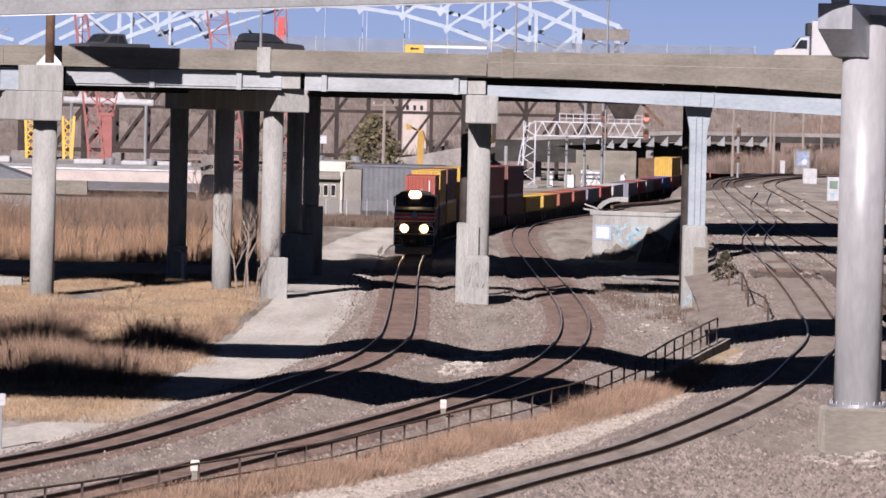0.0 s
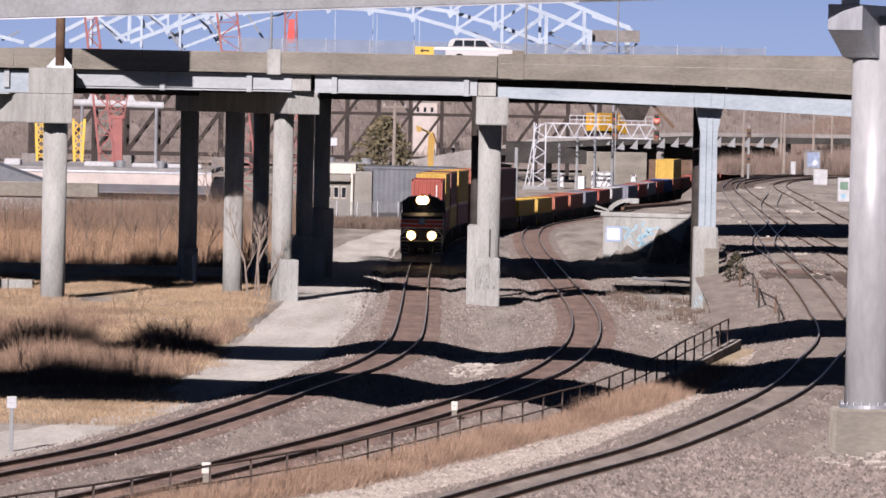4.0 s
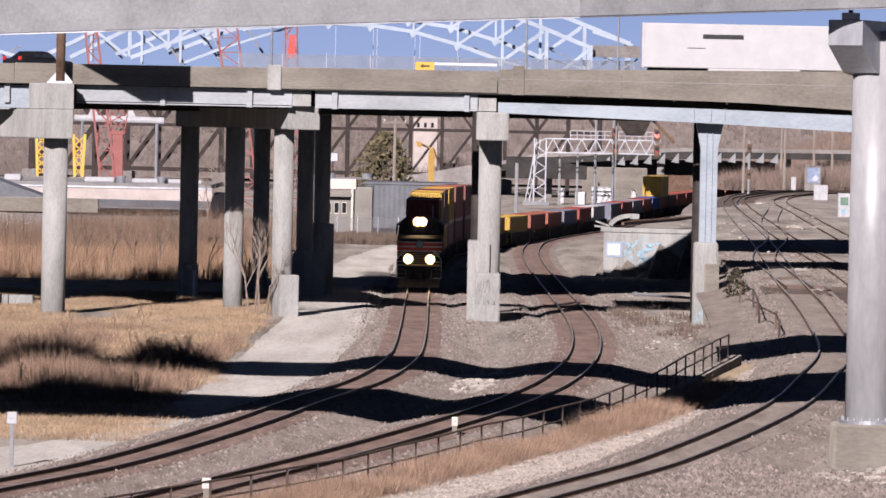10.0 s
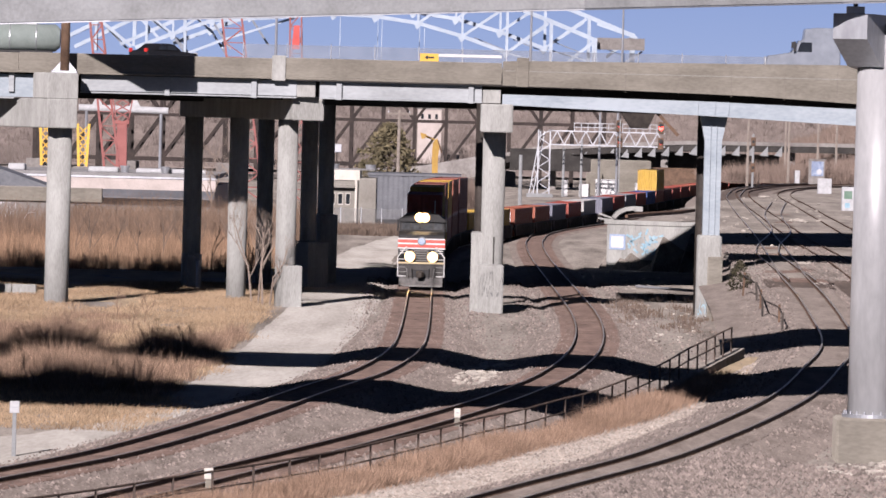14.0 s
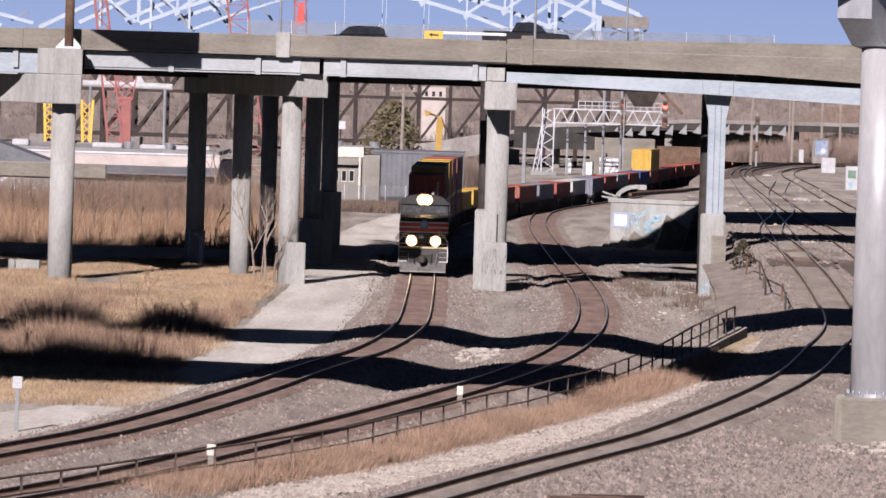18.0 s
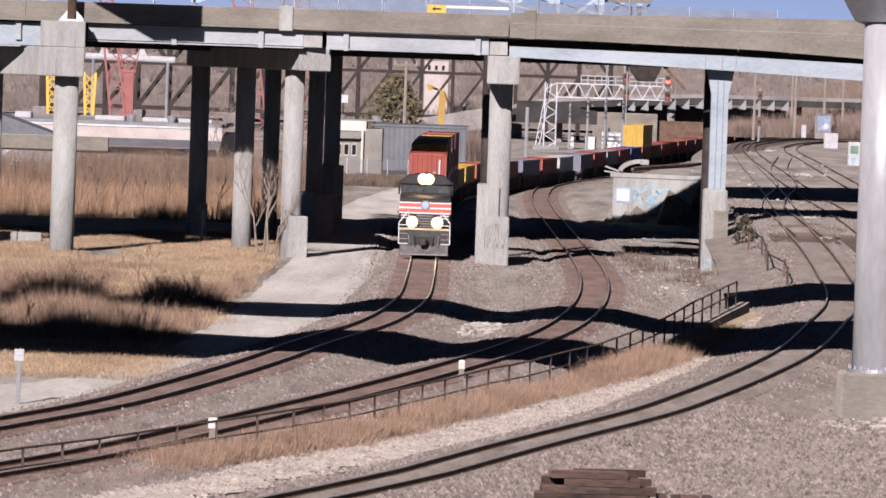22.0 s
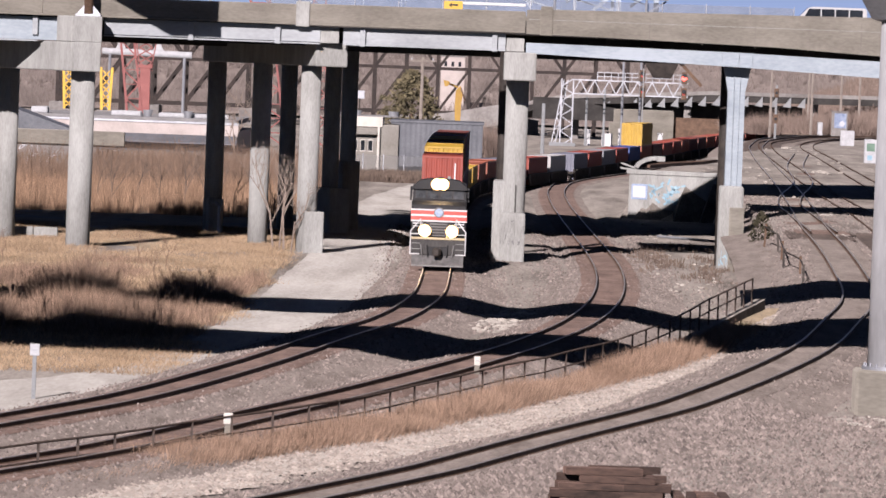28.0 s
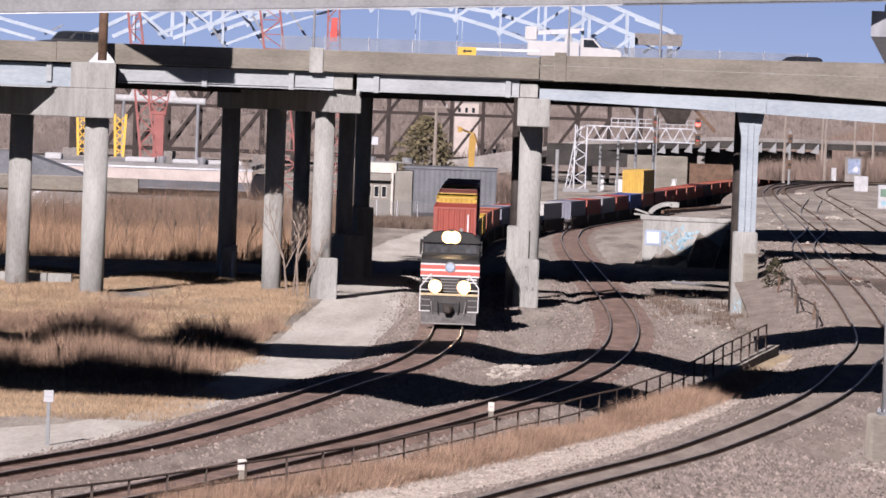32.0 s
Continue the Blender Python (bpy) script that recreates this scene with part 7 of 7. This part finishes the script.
def box_trailer(t, x0, x1, colour="white"):
    m = CAR_PAINT[colour]
    body = part("trailer_body", box(x0, x1, -1.28, 1.28, 1.15, 4.1, 0.05), m, t, "smooth white trailer box")
    k = x0 + 1.2
    while k < x1:
        for s in (-1, 1):
            part("seam", box(k - 0.012, k + 0.012, s * 1.28 - 0.006, s * 1.28 + 0.006, 1.25, 4.0), CAR_PAINT["silver"], body)
        k += 1.22
    part("rear_frame", box(x0 - 0.04, x0 + 0.14, -1.3, 1.3, 1.1, 4.12, 0.02), CAR_PAINT["silver"], t)
    part("chassis", box(x0 + 0.4, x1 - 0.3, -0.6, 0.6, 0.85, 1.15), BLACK, t)
    part("landing_gear", box(x1 - 3.4, x1 - 3.2, -0.9, 0.9, 0.2, 1.1), DARK_STEEL, t)
    part("side_skirt", box(x0 + 4.4, x1 - 4.2, -1.26, -1.22, 0.45, 1.15), m, t)
    wheels(t, (x0 + 1.5, x0 + 2.8), 0.5, 1.0)
    return body


def semi_yellow():
    t = thing("semi_truck", label="yellow semi tractor with a long white box trailer", category="truck", group="traffic on the bridge")
    tractor(t, 9.6, "yellow")
    body = box_trailer(t, -9.6, 5.1)
    part("lettering_bar", box(-5.6, -2.9, -1.3, -1.285, 3.1, 3.4), BLACK, body, "dark company lettering as plain bars")
    part("lettering_bar", box(-6.6, -5.4, -1.3, -1.285, 2.45, 2.5), BLACK, body)
    return t


def box_truck():
    t = thing("box_truck", label="white box truck with a green swoosh on its side", category="truck", group="traffic on the bridge")
    m = CAR_PAINT["white"]
    bm = prism([(1.9, 0.9), (4.2, 0.9), (4.3, 1.35), (4.15, 1.75), (3.0, 1.9), (2.5, 2.6), (1.9, 2.65)], -1.05, 1.05)
    bmesh.ops.bevel(bm, geom=bm.edges[:], offset=0.06, segments=1, affect="EDGES")
    cab = part("cab", bm, m, t)
    for s in (-1, 1):
        part("side_window", prism([(2.05, 1.85), (2.9, 1.85), (2.5, 2.45), (2.05, 2.45)], s * 1.05 - 0.015, s * 1.05 + 0.015), GLASS_DARK, cab)
    part("windscreen", bar((3.0, 0, 1.95), (2.55, 0, 2.58), 1.8, 0.05), GLASS_DARK, cab)
    body = part("cargo_box", box(-4.2, 1.75, -1.25, 1.25, 1.0, 3.75, 0.04), m, t)
    for s in (-1, 1):
        bm = bmesh.new()
        for r, a0, a1, w in ((1.0, 60, 250, 0.28), (0.62, 80, 290, 0.2)):
            for k in range(12):
                a, b = radians(a0 + (a1 - a0) * k / 12), radians(a0 + (a1 - a0) * (k + 1) / 12)
                bar((-1.9 + 1.6 * r * math.cos(a), s * 1.262, 2.2 + r * math.sin(a)), (-1.9 + 1.6 * r * math.cos(b), s * 1.262, 2.2 + r * math.sin(b)), 0.012, w, bm)
        part("swoosh", bm, GREEN, body, "green swoosh")
        part("lettering_bar", box(0.1, 1.4, s * 1.262 - 0.006, s * 1.262 + 0.006, 3.0, 3.2), GALV, body)
    part("refrigeration_unit", box(1.6, 2.1, -0.9, 0.9, 2.75, 3.6, 0.06), BLACK, t)
    part("chassis", box(-4.1, 4.0, -0.5, 0.5, 0.6, 0.95), BLACK, t)
    wheels(t, (3.2, -2.6), 0.48, 0.95)
    return t


def tanker():
    t = thing("tanker_truck", label="grey semi tractor pulling a long polished tank trailer", category="truck", group="traffic on the bridge")
    tractor(t, 8.3, "slate", False)
    tank = part("tank", rod((-8.2, 0, 1.98), (3.9, 0, 1.98), 0.88, 0.88, 24), TANK_PAINT, t, "dull polished cylindrical tank", True)
    for x in (-8.2, 3.9):
        part("end_cap", rod((x, 0, 1.98), (x + math.copysign(0.3, x), 0, 1.98), 0.88, 0.6, 24), TANK_PAINT, tank)
    for x in np.arange(-7, 3.6, 1.7):
        part("band", rod((x - 0.03, 0, 1.98), (x + 0.03, 0, 1.98), 0.9, 0.9, 24), GALV, tank)
    part("walkway", box(-7, 3, -0.25, 0.25, 2.84, 2.9), GALV, tank)
    part("ladder_rack", box(4.0, 5.4, -1.0, 1.0, 1.1, 2.9, 0.05), GALV, t)
    part("chassis", box(-8, 4, -0.5, 0.5, 0.8, 1.15), BLACK, t)
    wheels(t, (-7.0, -5.7), 0.5, 1.0)
    return t


def bobtail():
    t = thing("semi_truck", label="silver semi tractor with a tall sleeper cab", category="truck", group="traffic on the bridge")
    tractor(t, 3.4, "slate")
    return t


def service_truck(label):
    t = thing("service_truck", label=label, category="truck", group="traffic on the bridge")
    m = CAR_PAINT["white"]
    bm = prism([(0.4, 0.55), (3.1, 0.55), (3.15, 1.1), (2.95, 1.3), (1.85, 1.4), (1.3, 2.0), (0.4, 2.05)], -1.0, 1.0)
    bmesh.ops.bevel(bm, geom=bm.edges[:], offset=0.05, segments=1, affect="EDGES")
    cab = part("cab", bm, m, t)
    for s in (-1, 1):
        part("side_window", prism([(0.6, 1.42), (1.65, 1.42), (1.2, 1.92), (0.6, 1.92)], s - 0.015, s + 0.015), GLASS_DARK, cab)
    part("windscreen", bar((1.82, 0, 1.45), (1.35, 0, 1.98), 1.75, 0.05), GLASS_DARK, cab)
    body = part("service_body", box(-3.1, 0.3, -1.1, 1.1, 0.75, 1.75, 0.04), m, t)
    for k in range(4):
        for s in (-1, 1):
            part("locker_door", box(-2.95 + k * 0.8, -2.25 + k * 0.8, s * 1.1 - 0.012, s * 1.1 + 0.012, 0.95, 1.65), m, body)
    part("hood", prism([(1.9, 0.62), (3.18, 0.62), (3.2, 1.12), (2.98, 1.34), (1.9, 1.44)], -1.02, 1.02), BLACK, t, "black bonnet") if "folded" in label else None
    part("boom_base", rod((-0.4, 0, 1.75), (-0.4, 0, 2.3), 0.25, 0.2, 10), m, t)
    part("boom", bar((0.3, 0, 2.45), (-2.8, 0, 2.25), 0.22), GALV, t)
    part("upper_boom", bar((-2.6, 0, 2.35), (0.6, 0, 2.62), 0.16), m, t)
    part("bucket", box(-3.3, -2.5, -0.4, 0.4, 1.8, 2.7, 0.05), m, t, "white lift bucket")
    part("bumper", box(-3.15, 3.2, -0.9, 0.9, 0.45, 0.6, 0.03), BLACK, t)
    wheels(t, (-1.9, 2.1), 0.43, 0.92)
    return t


def yellow_lorry():
    t = thing("container_truck", label="yellow container lorry driving along the far viaduct", category="truck")
    body = part("container", box(-3.2, 2.9, -1.3, 1.3, 1.1, 3.95, 0.05), LORRY_PAINT, t, "yellow ribbed container")
    for k in range(6):
        for s in (-1, 1):
            part("rib", box(-2.9 + k * 1.05, -2.8 + k * 1.05, s * 1.3 - 0.03, s * 1.3 + 0.03, 1.2, 3.85), LORRY_PAINT, body)
    for s in (-1, 1):
        part("door", box(-3.26, -3.2, s * 0.62 - 0.58, s * 0.62 + 0.58, 1.2, 3.85, 0.01), LORRY_PAINT, body)
    part("lettering_bar", box(-3.28, -3.262, -0.7, 0.7, 3.1, 3.25), BLACK, body)
    part("lettering_bar", box(-3.28, -3.262, -0.5, 0.5, 2.4, 2.48), BLACK, body)
    part("chassis", box(-3.2, 4.6, -0.5, 0.5, 0.75, 1.1), BLACK, t)
    bm = prism([(3.1, 0.7), (5.2, 0.7), (5.25, 1.5), (5.0, 2.5), (4.6, 2.7), (3.1, 2.7)], -1.15, 1.15)
    bmesh.ops.bevel(bm, geom=bm.edges[:], offset=0.06, segments=1, affect="EDGES")
    cab = part("cab", bm, LORRY_PAINT, t)
    part("windscreen", bar((5.2, 0, 1.65), (5.02, 0, 2.45), 1.9, 0.05), GLASS_DARK, cab)
    wheels(t, (-2.2, 4.0), 0.5, 1.0)
    return t


def lorry_pose(t):
    """Along the viaduct, gathering speed."""
    x = float(np.interp(t, [0, 1.2, 3.2, 6.0, 7.4, 9, 12, 32], [5.0, 9.6, 18.6, 36.0, 47.0, 66, 100, 116]))
    turn = float(np.interp(t, [0, 2, 6, 7.4, 9], [72, 66, 45, 24, 0]))
    ys, xs = [p[1] for p in VIADUCT_LINE], [p[0] for p in VIADUCT_LINE]
    y0, y1 = float(np.interp(x - 4, xs, ys)), float(np.interp(x + 4, xs, ys))
    z0, z1 = viaduct_rise(x - 4), viaduct_rise(x + 4)
    return pose(x, (y0 + y1) / 2, (z0 + z1) / 2 - 0.25, 0, 0, turn)


def drive(ob, t, x, speed):
    """ob passes x metres along the bridge at t seconds; speed is negative for the lanes that run the other way."""
    TRAFFIC.append((ob, t, x, speed))


def traffic_pose(t, t0, x0, v):
    east = v > 0
    x = x0 + v * (t - t0)
    lane, drop = (394.6, 0.01) if east else (401.9, 0.31)

    def spot(x):
        k = float(np.interp(x, [-34, -14], [0.95, 1.0]))
        return Vector((x * k, lane * k, EYE[2] + (road_z(x) - drop - EYE[2]) * k))

    x *= 0.947
    p, d = spot(x), spot(x + 1) - spot(x - 1)
    return pose(*p, 0, 0, math.degrees(math.atan2(d.y, d.x)) + (0 if east else 180))


def traffic():
    LORRY.append(yellow_lorry())
    drive(car("black", "suv", "black sport utility vehicle driving along the bridge"), 0.4, -2.8, 24.2)
    drive(car("grey", "pickup", "grey pickup truck driving along the bridge"), 2.3, -3.4, 24.0)
    drive(car("white", "suv", "white sport utility vehicle driving along the bridge"), 3.3, -15.2, 24.0)
    drive(car("black", "suv", "black crossover car driving along the bridge"), 6.0, -10.3, 23.6)
    racked = car("white", "pickup", "white pickup truck with a dark ladder rack")
    rack = bmesh.new()
    for s in (-0.8, 0.8):
        bar((-2.7, s, 2.1), (1.3, s, 2.1), 0.07, 0.07, rack)
        for x in (-2.7, -1.2, 1.1):
            bar((x, s, 1.2), (x, s, 2.1), 0.06, 0.06, rack)
    for x in (-2.7, -1.7, -0.7, 0.3, 1.2):
        bar((x, -0.8, 2.13), (x, 0.8, 2.13), 0.06, 0.06, rack)
    part("ladder_rack", rack, BLACK, racked, "dark ladder rack")
    drive(racked, 7.0, -7.9, 23.8)
    drive(car("black", "sedan", "black saloon car ahead of the lorry"), 8.1, -5.0, 24.2)
    drive(semi_yellow(), 9.0, -0.4, 23.4)
    drive(car("black", "sedan", "black saloon car driving along the bridge"), 10.8, -10.3, 24.0)
    drive(service_truck("white utility truck with a folded lift boom"), 11.6, -17.5, 24.3)
    drive(car("black", "sedan", "black coupe driving along the bridge"), 14.0, -21.0, 24.0)
    drive(car("black", "pickup", "dark pickup truck on the open bridge"), 18.2, 8.9, 23.8)
    drive(service_truck("white lift truck with a pale green boom"), 30.8, -19.3, 20.4)
    drive(car("grey", "pickup", "dull grey pickup truck in the far lanes"), 0.0, -24.2, -20.5)
    drive(box_truck(), 0.4, 19.6, -20.5)
    drive(car("blue", "sedan", "pale blue car in the far lanes"), 3.3, 25.6, -21.0)
    drive(car("black", "sedan", "black saloon car in the far lanes"), 6.0, 22.8, -20.0)
    drive(tanker(), 11.6, 4.0, -17.6)
    drive(bobtail(), 14.0, 25.2, -19.6)
    drive(car("black", "suv", "dark car in the far lanes"), 16.5, 23.4, -21.0)
    drive(car("white", "van", "white passenger van in the far lanes"), 28.0, 24.2, -22.5)
    drive(car("grey", "suv", "grey car in the far lanes"), 30.8, -5.6, -21.0)
    drive(car("black", "suv", "black car coming along the far lanes"), 32.0, 20.8, -21.0)
# ---- what moves ----
def motions():
    times = [0, 4, 8, 12, 16, 20, 24, 28, 32]
    for ob, back, z, base in MOVERS:
        walk(ob, [(t, rail_pose(front_arc(t) + back, z, base)) for t in times])
    for ob in LORRY:
        walk(ob, [(k, lorry_pose(k)) for k in range(33)])
    for ob, t0, x0, v in TRAFFIC:
        walk(ob, [(k / 2, traffic_pose(k / 2, t0, x0, v)) for k in range(65)])


grounds()
main_bridge()
near_bridge()
steel_pillar()
train()
distance()
beside_tracks()
traffic()
motions()
